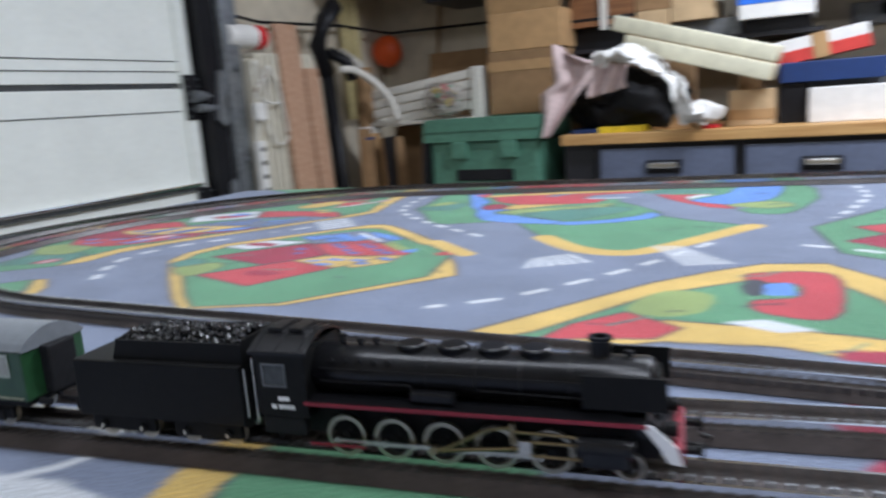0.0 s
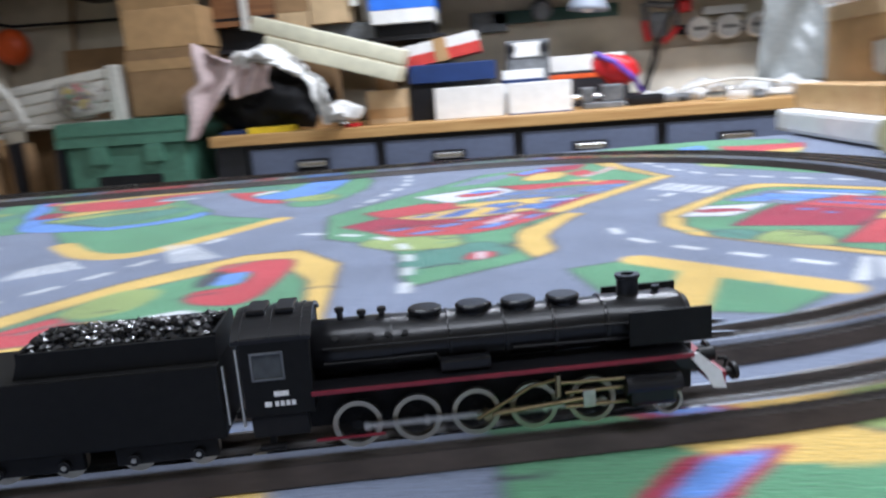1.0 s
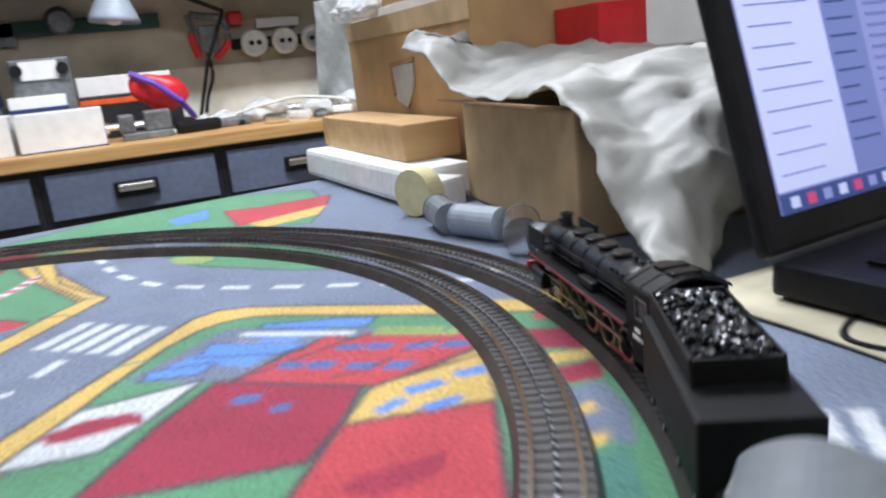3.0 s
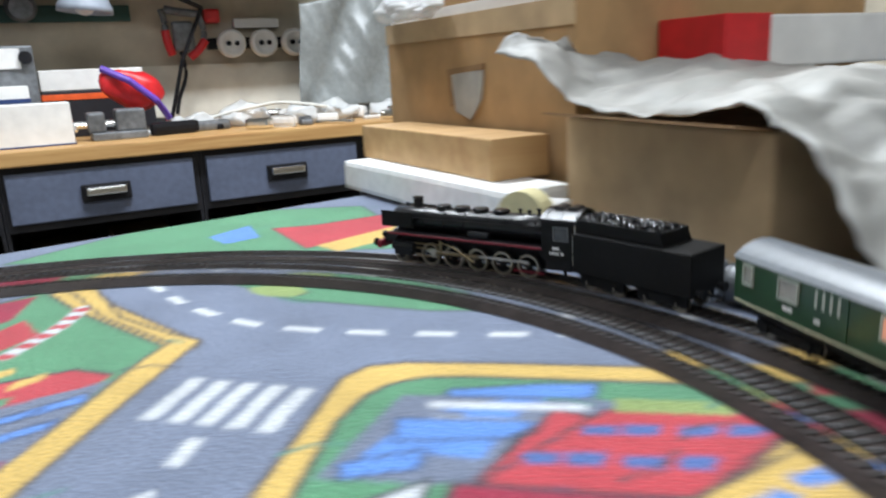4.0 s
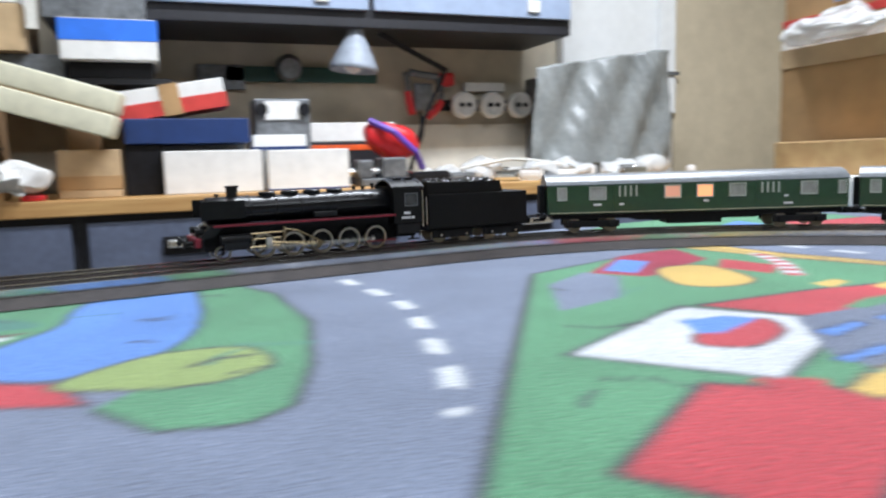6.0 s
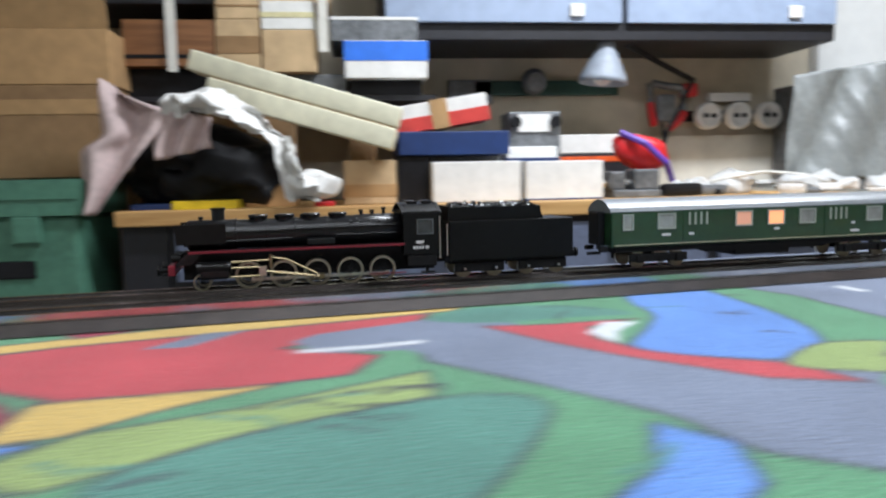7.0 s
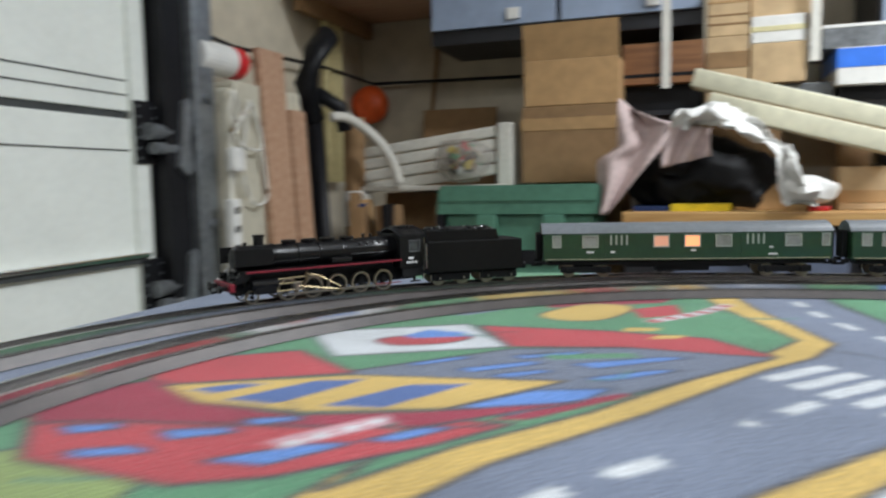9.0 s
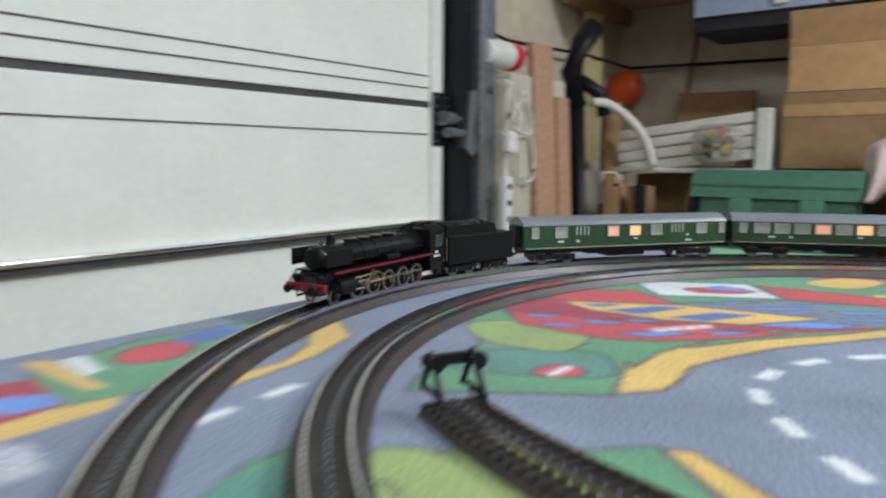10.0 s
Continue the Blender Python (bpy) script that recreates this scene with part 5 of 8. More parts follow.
def carpet():
    nx, ny = len(ART.xs), len(ART.ys)
    X, Y = ART.X.copy(), ART.Y.copy()
    # squeeze the far rows to the askew edge
    far = far_edge(X)
    Y = np.minimum(Y, far)
    Z = np.full(X.shape, TOP)
    co = np.stack([X, Y, Z], -1).reshape(-1, 3)
    keep = (ART.Y[:-1, :-1] < far[:-1, :-1])
    idx = np.arange(nx * ny).reshape(ny, nx)
    quads = np.stack([idx[:-1, :-1], idx[:-1, 1:], idx[1:, 1:], idx[1:, :-1]], -1)[keep]
    me = bpy.data.meshes.new("carpet")
    me.vertices.add(len(co))
    me.vertices.foreach_set("co", co.ravel())
    me.loops.add(quads.size)
    me.loops.foreach_set("vertex_index", quads.ravel().astype(np.int32))
    me.polygons.add(len(quads))
    me.polygons.foreach_set("loop_start", np.arange(0, quads.size, 4, dtype=np.int32))
    me.update(calc_edges=True)
    at = me.attributes.new("dye", "FLOAT_COLOR", "POINT")
    at.data.foreach_set("color", np.concatenate([ART.rgb.reshape(-1, 3), np.ones((nx * ny, 1))], 1).ravel().astype(np.float32))
    me.materials.append(M_CARPET)
    ob = tagged(new("carpet", me), "play carpet printed with roads, red houses and greens on the table", "carpet")
    b = bmesh.new()
    lo = [(CX0, CY0), (CX1, CY0), (CX1, far_edge(CX1)), (CX0, far_edge(CX0))]
    a = [b.verts.new((x, y, TOP - 0.007)) for x, y in lo]
    c = [b.verts.new((x, y, TOP - 0.0006)) for x, y in lo]
    b.faces.new(a[::-1]), b.faces.new(c)
    for i in range(4):
        b.faces.new((a[i], a[(i + 1) % 4], c[(i + 1) % 4], c[i]))
    part("backing", b, M_CARPETEDGE, ob, "grey woven carpet backing")


carpet()

# ---- track ----
class Belt:
    """A closed track: two arcs joined by straights, run anticlockwise."""
    def __init__(self, a, b):
        (ax, ay, ra), (bx, by, rb) = a, b
        d = math.hypot(bx - ax, by - ay)
        ux, uy = (bx - ax) / d, (by - ay) / d
        c = (ra - rb) / d
        s = math.sqrt(1 - c * c)
        self.nb, self.nt = (ux * c + uy * s, uy * c - ux * s), (ux * c - uy * s, uy * c + ux * s)
        self.a, self.b = a, b
        self.ab, self.at = math.atan2(self.nb[1], self.nb[0]), math.atan2(self.nt[1], self.nt[0])
        self.p0 = (ax + ra * self.nb[0], ay + ra * self.nb[1])
        self.p2 = (bx + rb * self.nt[0], by + rb * self.nt[1])
        self.run = math.sqrt(d * d - (ra - rb) ** 2)
        self.l2, self.l4 = rb * ((self.at - self.ab) % math.tau), ra * ((self.ab - self.at) % math.tau)
        self.total = 2 * self.run + self.l2 + self.l4

    def spot(self, s):
        s %= self.total
        if s < self.run:
            h = math.atan2(self.nb[0], -self.nb[1])
            return self.p0[0] + s * math.cos(h), self.p0[1] + s * math.sin(h), h
        s -= self.run
        if s < self.l2:
            a = self.ab + s / self.b[2]
            return self.b[0] + self.b[2] * math.cos(a), self.b[1] + self.b[2] * math.sin(a), a + math.pi / 2
        s -= self.l2
        if s < self.run:
            h = math.atan2(self.nt[0], -self.nt[1])
            return self.p2[0] + s * math.cos(h), self.p2[1] + s * math.sin(h), h
        a = self.at + (s - self.run) / self.a[2]
        return self.a[0] + self.a[2] * math.cos(a), self.a[1] + self.a[2] * math.sin(a), a + math.pi / 2


OUTER = Belt((-0.505, 0.5965, 0.4370), (0.171, 0.693, 0.4202))
INNER = Belt((-0.4778, 0.5982, 0.3879), (0.1687, 0.7046, 0.3757))
RAIL = TOP + 0.010


def swept(spot, s0, s1, profile, step, closed):
    """A profile of (offset to the left, height) run along a track."""
    n = max(2, int((s1 - s0) / step))
    vs, fs, k = [], [], len(profile)
    for i in range(n if closed else n + 1):
        x, y, h = spot(s0 + (s1 - s0) * i / n)
        vs += [(x - math.sin(h) * o, y + math.cos(h) * o, z) for o, z in profile]
    m = len(vs) // k
    for i in range(m if closed else m - 1):
        j = (i + 1) % m
        fs += [(i * k + q, i * k + (q + 1) % k, j * k + (q + 1) % k, j * k + q) for q in range(k)]
    if not closed:
        fs += [tuple(range(k)), tuple((m - 1) * k + q for q in range(k - 1, -1, -1))]
    return vs, fs


def mesh_part(name, vs, fs, material, parent, label="", kind=""):
    me = bpy.data.meshes.new(name)
    me.from_pydata(vs, [], fs)
    me.materials.append(material)
    ob = new(name, me)
    ob.parent = parent
    if label or kind:
        tagged(ob, label, kind=kind)
    return ob


def track(spot, s0, s1, label, closed, single=False):
    t = thing("model_railway_track", pose(0, 0, 0), label, "model track", "model railway tracks")
    bed = [(-0.0152, TOP + 0.0006), (-0.0122, TOP + 0.0060), (0.0122, TOP + 0.0060), (0.0152, TOP + 0.0006)]
    mesh_part("track_bed", *swept(spot, s0, s1, bed, 0.008, closed), M_BED, t, "brown pressed tin ballast bed")
    for o in (-0.00825, 0.00825):
        prof = [(o - 0.0008, TOP + 0.0060), (o - 0.0008, RAIL), (o + 0.0008, RAIL), (o + 0.0008, TOP + 0.0060)]
        mesh_part("rail", *swept(spot, s0, s1, prof, 0.006, closed), M_RAIL, t, "bright tinplate rail")
    vs, fs = [], []
    n = int((s1 - s0) / 0.0062)
    if single:
        b = boxed(-0.0013, 0.0013, -0.0140, 0.0140, 0.0045, 0.0068)
        me = bpy.data.meshes.new("sleeper")
        b.to_mesh(me)
        b.free()
        me.materials.append(M_SLEEPER)
        for i in range(n):
            x, y, h = spot(s0 + (s1 - s0) * (i + 0.5) / n)
            ob = new("sleeper", me)
            ob.parent = t
            ob.matrix_basis = pose(x, y, TOP, 0, 0, math.degrees(h))
    for i in range(0 if single else n):
        x, y, h = spot(s0 + (s1 - s0) * (i + 0.5) / n)
        c, s = math.cos(h), math.sin(h)
        for hw, hl, z0, z1 in ((0.0122, 0.0014, 0.0055, 0.0066),):
            k = len(vs)
            vs += [(x + a * c - o * s, y + a * s + o * c, TOP + z) for z in (z0, z1) for a, o in ((-hl, -hw), (hl, -hw), (hl, hw), (-hl, hw))]
            fs += [(k + 4, k + 5, k + 6, k + 7), (k, k + 1, k + 5, k + 4), (k + 1, k + 2, k + 6, k + 5), (k + 2, k + 3, k + 7, k + 6), (k + 3, k, k + 4, k + 7)]
    if vs:
        mesh_part("sleeper_row", vs, fs, M_SLEEPER, t, "row of dark embossed sleepers", "stuff")
    vs, fs = [], []
    for i in range(n):
        x, y, h = spot(s0 + (s1 - s0) * (i + 0.5) / n)
        k = len(vs)
        vs += [(x + a, y + o, TOP + z) for z in (0.0066, 0.0080) for a, o in ((-.0007, -.0007), (.0007, -.0007), (.0007, .0007), (-.0007, .0007))]
        fs += [(k + 4, k + 5, k + 6, k + 7), (k, k + 1, k + 5, k + 4), (k + 1, k + 2, k + 6, k + 5), (k + 2, k + 3, k + 7, k + 6), (k + 3, k, k + 4, k + 7)]
    mesh_part("stud_row", vs, fs, M_GREYPOST, t, "row of steel centre studs", "stuff")
    return t


track(OUTER.spot, 0, OUTER.total, "outer oval of brown tinplate model track on the carpet", True)
track(INNER.spot, 0, INNER.total, "inner oval of brown tinplate model track on the carpet", True)


def siding(s):
    """From the buffer stop round a bend and straight on to the inner oval."""
    r, cx, cy = 0.442, -0.527, 0.774
    a0, bend = math.radians(-120), r * math.radians(30)
    if s < bend:
        a = a0 + s / r
        return cx + r * math.cos(a), cy + r * math.sin(a), a + math.pi / 2
    return cx + (s - bend) * math.cos(0.02), cy - r + (s - bend) * math.sin(0.02), 0.02


track(siding, 0, 1.02, "short siding of brown tinplate model track ending at a buffer stop", False, True)


x, y, h = siding(0)
d = thing("buffer_stop", pose(x, y, RAIL, 0, 0, math.degrees(h)), "small black metal buffer stop on the siding's end", "buffer stop")
for o in (-0.0095, 0.0095):
    b = bmesh.new()
    tube(b, [(0.014, o, 0), (0.003, o, 0.014), (0.0, o, 0.0175)], 0.0014, 8)
    tube(b, [(-0.009, o, 0), (0.0, o, 0.016)], 0.0014, 8)
    tube(b, [(-0.009, o, 0.0012), (0.014, o, 0.0012)], 0.0014, 8)
    part("side_frame", b, M_BLACKPLASTIC, d)
    b = bmesh.new()
    cyl(b, (0.001, o, 0.0145), (0.007, o, 0.0145), 0.0018, n=12)
    cyl(b, (0.007, o, 0.0145), (0.0085, o, 0.0145), 0.0036, n=16)
    part("buffer", b, M_BLACKPLASTIC, d)
part("beam", boxed(-0.002, 0.0015, -0.013, 0.013, 0.0115, 0.0165, bevel=0.0006), M_BLACKPLASTIC, d)

# ---- the train ----
def spoked_wheel(r, parent, name, x, y, z, spokes):
    b = bmesh.new()
    prof = [(r * 0.80, -0.0012), (r, -0.0012), (r, 0.0008), (r * 0.97, 0.0012), (r * 0.80, 0.0012)]
    n = 28
    rings = [[b.verts.new((q * math.cos(math.tau * i / n), zz, q * math.sin(math.tau * i / n))) for i in range(n)] for q, zz in prof]
    for a, c in zip(rings, rings[1:] + rings[:1]):
        for i in range(n):
            b.faces.new((a[i], a[(i + 1) % n], c[(i + 1) % n], c[i]))
    w = finish(name, b, M_RIM, parent, "bright-rimmed spoked driving wheel" if spokes > 6 else "", False)
    w.location = (x, y, z)
    b = bmesh.new()
    cyl(b, (0, -0.0012, 0), (0, 0.0014, 0), r * 0.2, n=14)
    for i in range(spokes):
        a = math.tau * i / spokes
        c, s = math.cos(a), math.sin(a)
        box(b, 0, r * 0.82, -0.0006, 0.0006, -r * 0.05, r * 0.05, m=Matrix.Rotation(-a, 4, "Y"))
    part("spokes", b, M_UNDER, w)
    return w


def squat(name, bm, material, parent, label="", smooth=False):
    """A part of the boiler, which is low and slim above the running board."""
    for v in bm.verts:
        if v.co.z > 0.023:
            v.co.z = 0.023 + (v.co.z - 0.023) * 0.74
        v.co.y *= 0.86
    return part(name, bm, material, parent, label, smooth)


TURNING, RODS = [], []


def engine():
    e = thing("steam_locomotive", pose(0, 0, RAIL), "black model steam locomotive with red lining and ten wheels", "model train")
    # x is ahead, with the leading wheel at 0.060
    X = 0.060
    b = bmesh.new()
    mm = Matrix.Rotation(math.pi / 2, 4, "Y")
    prof = [(0.0090, -0.058), (0.0122, -0.057), (0.0122, -0.030), (0.0118, -0.028), (0.0113, 0.0), (0.0110, 0.040), (0.0114, 0.041), (0.0114, 0.066), (0.0105, 0.0675), (0.006, 0.069)]
    lathe(b, prof, 32, Matrix.Translation((0, 0, 0.0335)) @ mm)
    squat("boiler", b, M_BLACK, e, "long glossy black boiler", True)
    for x in (-0.028, -0.010, 0.008, 0.024, 0.041):
        b = bmesh.new()
        prof2 = [(0.01185, x - 0.0006), (0.01195, x), (0.01185, x + 0.0006)]
        lathe(b, prof2, 32, Matrix.Translation((0, 0, 0.0335)) @ mm)
        squat("boiler_band", b, M_BLACK, e)
    b = bmesh.new()
    lathe(b, [(0.0016, 0.0), (0.0085, 0.0005), (0.0088, 0.002), (0.0016, 0.003)], 24, Matrix.Translation((0.0675, 0, 0.0335)) @ mm)
    squat("smokebox_door", b, M_TENDER, e)
    for o in (-1, 1):
        b = bmesh.new()
        prism(b, [(0.046, 0.0265), (0.0725, 0.0265), (0.0725, 0.0375), (0.046, 0.0375)], o * 0.0150 - 0.0004, o * 0.0150 + 0.0004)
        for x in (0.048, 0.068):
            box(b, x - .0006, x + .0006, min(o * .010, o * .0148), max(o * .010, o * .0148), 0.031, 0.0322)
        part("smoke_deflector", b, M_TENDER, e, "small black smoke deflector plate")
    b = bmesh.new()
    lathe(b, [(0.0046, 0.040), (0.0036, 0.0455), (0.0036, 0.0520), (0.0042, 0.0525), (0.0042, 0.0540), (0.0022, 0.0540), (0.0022, 0.0500)], 20, Matrix.Translation((0.0505, 0, 0)))
    squat("chimney", b, M_BLACK, e)
    for x in (0.0285, 0.0135, -0.0015, -0.0170):
        b = bmesh.new()
        lathe(b, [(0.0048, 0.0425), (0.0050, 0.0448), (0.0056, 0.0462), (0.0056, 0.0472), (0.0049, 0.0479), (0.0006, 0.0480)], 20, Matrix.Translation((x, 0, 0)) @ Matrix.Diagonal((1, 1.05, 1, 1)))
        squat("dome", b, M_BLACK, e, "flat-topped black dome")
    for x, h in ((-0.031, 0.0495), (-0.0375, 0.0490), (-0.0445, 0.0510), (0.0180, 0.0472), (0.0035, 0.0470), (0.0600, 0.0475)):
        b = bmesh.new()
        lathe(b, [(0.0011, 0.043), (0.0010, h - .002), (0.0016, h - .0018), (0.0014, h)], 10, Matrix.Translation((x, 0.0, 0)))
        squat("valve", b, M_BLACK, e)
    for k in range(5):
        for o in (-1, 1):
            b = bmesh.new()
            cyl(b, (-0.046 + 0.0055 * k, o * 0.0095, 0.0405), (-0.046 + 0.0055 * k, o * 0.0107, 0.0412), 0.0011, n=8)
            squat("wash_out_plug", b, M_BLACK, e)
    for o in (-1, 1):
        b = bmesh.new()
        tube(b, [(-0.050, o * 0.0124, 0.0375), (0.020, o * 0.0121, 0.0365), (0.060, o * 0.0120, 0.0360)], 0.00045, 6)
        tube(b, [(-0.050, o * 0.0124, 0.0310), (-0.015, o * 0.0128, 0.0310), (-0.013, o * 0.0128, 0.0265)], 0.0006, 6)
        tube(b, [(0.010, o * 0.0118, 0.0300), (0.048, o * 0.0118, 0.0290), (0.050, o * 0.0115, 0.0250)], 0.0006, 6)
        squat("handrail", b, M_BLACK, e)
        b = bmesh.new()
        box(b, -0.0540, 0.066, min(o * .0085, o * .0172), max(o * .0085, o * .0172), 0.0218, 0.0230, bevel=0.0002)
        part("running_board", b, M_BLACK, e)
        b = bmesh.new()
        box(b, -0.0540, 0.066, min(o * .0173, o * .0177), max(o * .0173, o * .0177), 0.0217, 0.0230)
        part("red_stripe", b, M_RED, e, "dark red lining along the running board")
        b = bmesh.new()
        box(b, -0.014, 0.002, min(o * .0110, o * .0165), max(o * .0110, o * .0165), 0.0240, 0.0290, bevel=0.001)
        squat("air_tank", b, M_BLACK, e)
        b = bmesh.new()
        box(b, -0.0545, -0.0330, min(o * .0140, o * .0150), max(o * .0140, o * .0150), 0.0052, 0.0058)
        part("ash_pan_bar", b, M_RED, e)
    # cab
    for o in (-1, 1):
        y0, y1 = sorted((o * 0.0148, o * 0.0157))
        for x0, x1, z0, z1 in ((-0.0745, -0.0535, 0.0160, 0.0275), (-0.0745, -0.0715, 0.0275, 0.0365), (-0.0615, -0.0535, 0.0275, 0.0365), (-0.0745, -0.0535, 0.0365, 0.0412)):
            part("cab_panel", boxed(x0, x1, y0, y1, z0, z1), M_TENDER, e)
        b = bmesh.new()
        y = o * 0.0158
        for r in ((-0.0715, -0.0615, 0.0275, 0.0281), (-0.0715, -0.0615, 0.0359, 0.0365), (-0.0715, -0.0709, 0.0281, 0.0359), (-0.0621, -0.0615, 0.0281, 0.0359)):
            box(b, r[0], r[1], y - 0.0003, y + 0.0003, r[2], r[3])
        w = part("cab_window", b, M_GREYTOOL, e, "grey frame of the cab window")
        part("pane", boxed(-0.0709, -0.0621, o * 0.0152 - 0.0002, o * 0.0152 + 0.0002, 0.0281, 0.0359), M_CABPANE, w)
        b = bmesh.new()
        tube(b, [(-0.0755, o * 0.0150, 0.013), (-0.0755, o * 0.0150, 0.038)], 0.0005, 6)
        part("cab_handrail", b, M_STEEL, e, "bright upright handrail")
        for x0, w, z in ((-0.0655, 0.0045, 0.0222), (-0.0685, 0.0020, 0.0190), (-0.0655, 0.0012, 0.0190), (-0.0638, 0.0012, 0.0190), (-0.0621, 0.0012, 0.0190), (-0.0604, 0.0012, 0.0190)):
            part("painted_mark", boxed(x0, x0 + w, min(o * 0.0158, o * 0.0160), max(o * 0.0158, o * 0.0160), z, z + 0.0016), M_WHITEPRINT, e, "small white painted bar on the cab side")
    part("cab_front", boxed(-0.0550, -0.0537, -0.0148, 0.0148, 0.0160, 0.0415), M_TENDER, e)
    b = bmesh.new()
    arc = [(-0.0160 + 0.032 * i / 12, 0.0408 + 0.0052 * math.sin(math.pi * i / 12)) for i in range(13)]
    ring = [(y, z) for y, z in arc] + [(y, z - 0.0012) for y, z in arc[::-1]]
    prism(b, ring, 0.0525, 0.0765, Matrix.Rotation(math.pi / 2, 4, "Z"))
    part("cab_roof", b, M_BLACK, e)
    for x in (-0.0700, -0.0610):
        part("roof_vent", boxed(x - 0.0030, x + 0.0030, -0.006, 0.006, 0.0452, 0.0470, bevel=0.0006), M_BLACK, e)
    for x in (-0.0745, -0.0655, -0.0560):
        b = bmesh.new()
        up = [(y * 1.004, z + 0.0004) for y, z in arc]
        prism(b, up + [(y, z - 0.0004) for y, z in arc[::-1]], -x - 0.0005, -x + 0.0005, Matrix.Rotation(math.pi / 2, 4, "Z"))
        part("roof_rib", b, M_BLACK, e)
    # frame, front end
    part("frame", boxed(-0.074, 0.070, -0.0055, 0.0055, 0.0060, 0.0218), M_UNDER, e)
    b = bmesh.new()
    box(b, 0.0735, 0.0770, -0.0165, 0.0165, 0.0100, 0.0155, bevel=0.0005)
    part("buffer_beam", b, M_RED, e, "red front buffer beam")
    b = bmesh.new()
    prism(b, [(0.058, 0.0230), (0.066, 0.0230), (0.0745, 0.0150), (0.0745, 0.0135), (0.064, 0.0160)], -0.0120, 0.0120)
    part("front_apron", b, M_BLACK, e)
    # a thin pale plate at the front end, on the right side only
    b = bmesh.new()
    prism(b, [(0.064, 0.0225), (0.0675, 0.0228), (0.0750, 0.0160), (0.0768, 0.0100), (0.0725, 0.0105), (0.0700, 0.0150)], -0.0172, -0.0166)
    part("pale_front_plate", b, M_WHITEPRINT, e, "pale grey-white plate at the front, on the right side only")
    for o in (-1, 1):
        b = bmesh.new()
        cyl(b, (0.077, o * 0.0105, 0.0125), (0.0815, o * 0.0105, 0.0125), 0.0014, n=12)
        cyl(b, (0.0815, o * 0.0105, 0.0125), (0.0830, o * 0.0105, 0.0125), 0.0029, n=16)
        part("buffer", b, M_TENDER, e)
        b = bmesh.new()
        lathe(b, [(0.0019, -0.003), (0.0024, 0.0), (0.0024, 0.002)], 16, Matrix.Translation((0.0735, o * 0.0098, 0.0190)) @ mm)
        k = part("headlamp", b, M_TENDER, e, "lit round headlamp")
        b = bmesh.new()
        lathe(b, [(0.0019, 0.0012), (0.0018, 0.0017), (0.0004, 0.0019)], 14, Matrix.Translation((0.0735, o * 0.0098, 0.0190)) @ mm)
        part("lamp_glass", b, M_LAMP, k, "glowing yellow lamp glass")
    b = bmesh.new()
    tube(b, [(0.077, 0, 0.0095), (0.084, 0, 0.0090), (0.085, 0, 0.0125), (0.082, 0, 0.0130)], 0.0009, 6)
    part("coupling", b, M_TENDER, e)
    # wheels and motion work
    for o in (-1, 1):
        TURNING.append((spoked_wheel(0.0049, e, "leading_wheel", X, o * 0.0098, 0.0049, 6), 0.0049))
        for x in (0.0345, 0.0155, -0.0035, -0.0225, -0.0415):
            TURNING.append((spoked_wheel(0.0079, e, "driving_wheel", x, o * 0.0098, 0.0079, 11), 0.0079))
        b = bmesh.new()
        box(b, 0.045, 0.0605, min(o * .0125, o * .0185), max(o * .0125, o * .0185), 0.0070, 0.0165, bevel=0.0016)
        cyl(b, (0.044, o * 0.0155, 0.0135), (0.062, o * 0.0155, 0.0135), 0.0034, n=16)
        part("cylinder", b, M_BLACK, e, "black steam cylinder block")
        b = bmesh.new()
        y = o * 0.0128
        box(b, -0.0385, 0.0385, y - .0004, y + .0004, -0.0007, 0.0007)
        for x in (-0.038, -0.019, 0.0, 0.019, 0.038):
            cyl(b, (x, y - o * 0.0006, 0), (x, y + o * 0.0007, 0), 0.0013, n=10)
        RODS.append((part("coupling_rod", b, M_STEEL, e, "bright steel coupling rod"), "coupling", o))
        b = bmesh.new()
        tube(b, [(0.0, o * 0.0142, 0.0), (0.0330, o * 0.0142, 0.0)], 0.0008, 6)
        cyl(b, (0, o * 0.0130, 0), (0, o * 0.0150, 0), 0.0016, n=12)
        RODS.append((part("connecting_rod", b, M_BRASS, e, "brassy connecting rod"), "connecting", o))
        RODS.append((part("crosshead", boxed(-0.002, 0.002, o * .0142 - .001, o * .0142 + .001, -0.0030, 0.0030, bevel=0.0003), M_STEEL, e, "bright steel crosshead"), "crosshead", o))
        for z in (0.0127, 0.0077):
            b = bmesh.new()
            tube(b, [(0.025, o * 0.0142, z), (0.046, o * 0.0142, z)], 0.0006, 6)
            part("slide_bar", b, M_BRASS, e)
        b = bmesh.new()
        tube(b, [(-0.0035, o * 0.0150, 0.0072), (0.014, o * 0.0152, 0.0165), (0.0225, o * 0.0152, 0.0180)], 0.0006, 6)
        tube(b, [(0.0225, o * 0.0152, 0.0195), (0.0225, o * 0.0152, 0.0120)], 0.0010, 6)
        tube(b, [(0.0225, o * 0.0152, 0.0165), (0.046, o * 0.0152, 0.0160)], 0.0006, 6)
        part("valve_gear", b, M_BRASS, e, "brassy valve gear rods")
        b = bmesh.new()
        box(b, -0.0735, -0.0560, min(o * .0110, o * .0150), max(o * .0110, o * .0150), 0.0085, 0.0160, bevel=0.0006)
        box(b, -0.0720, -0.0640, min(o * .0120, o * .0156), max(o * .0120, o * .0156), 0.0045, 0.0052)
        box(b, -0.0690, -0.0670, min(o * .0120, o * .0130), max(o * .0120, o * .0130), 0.0045, 0.0090)
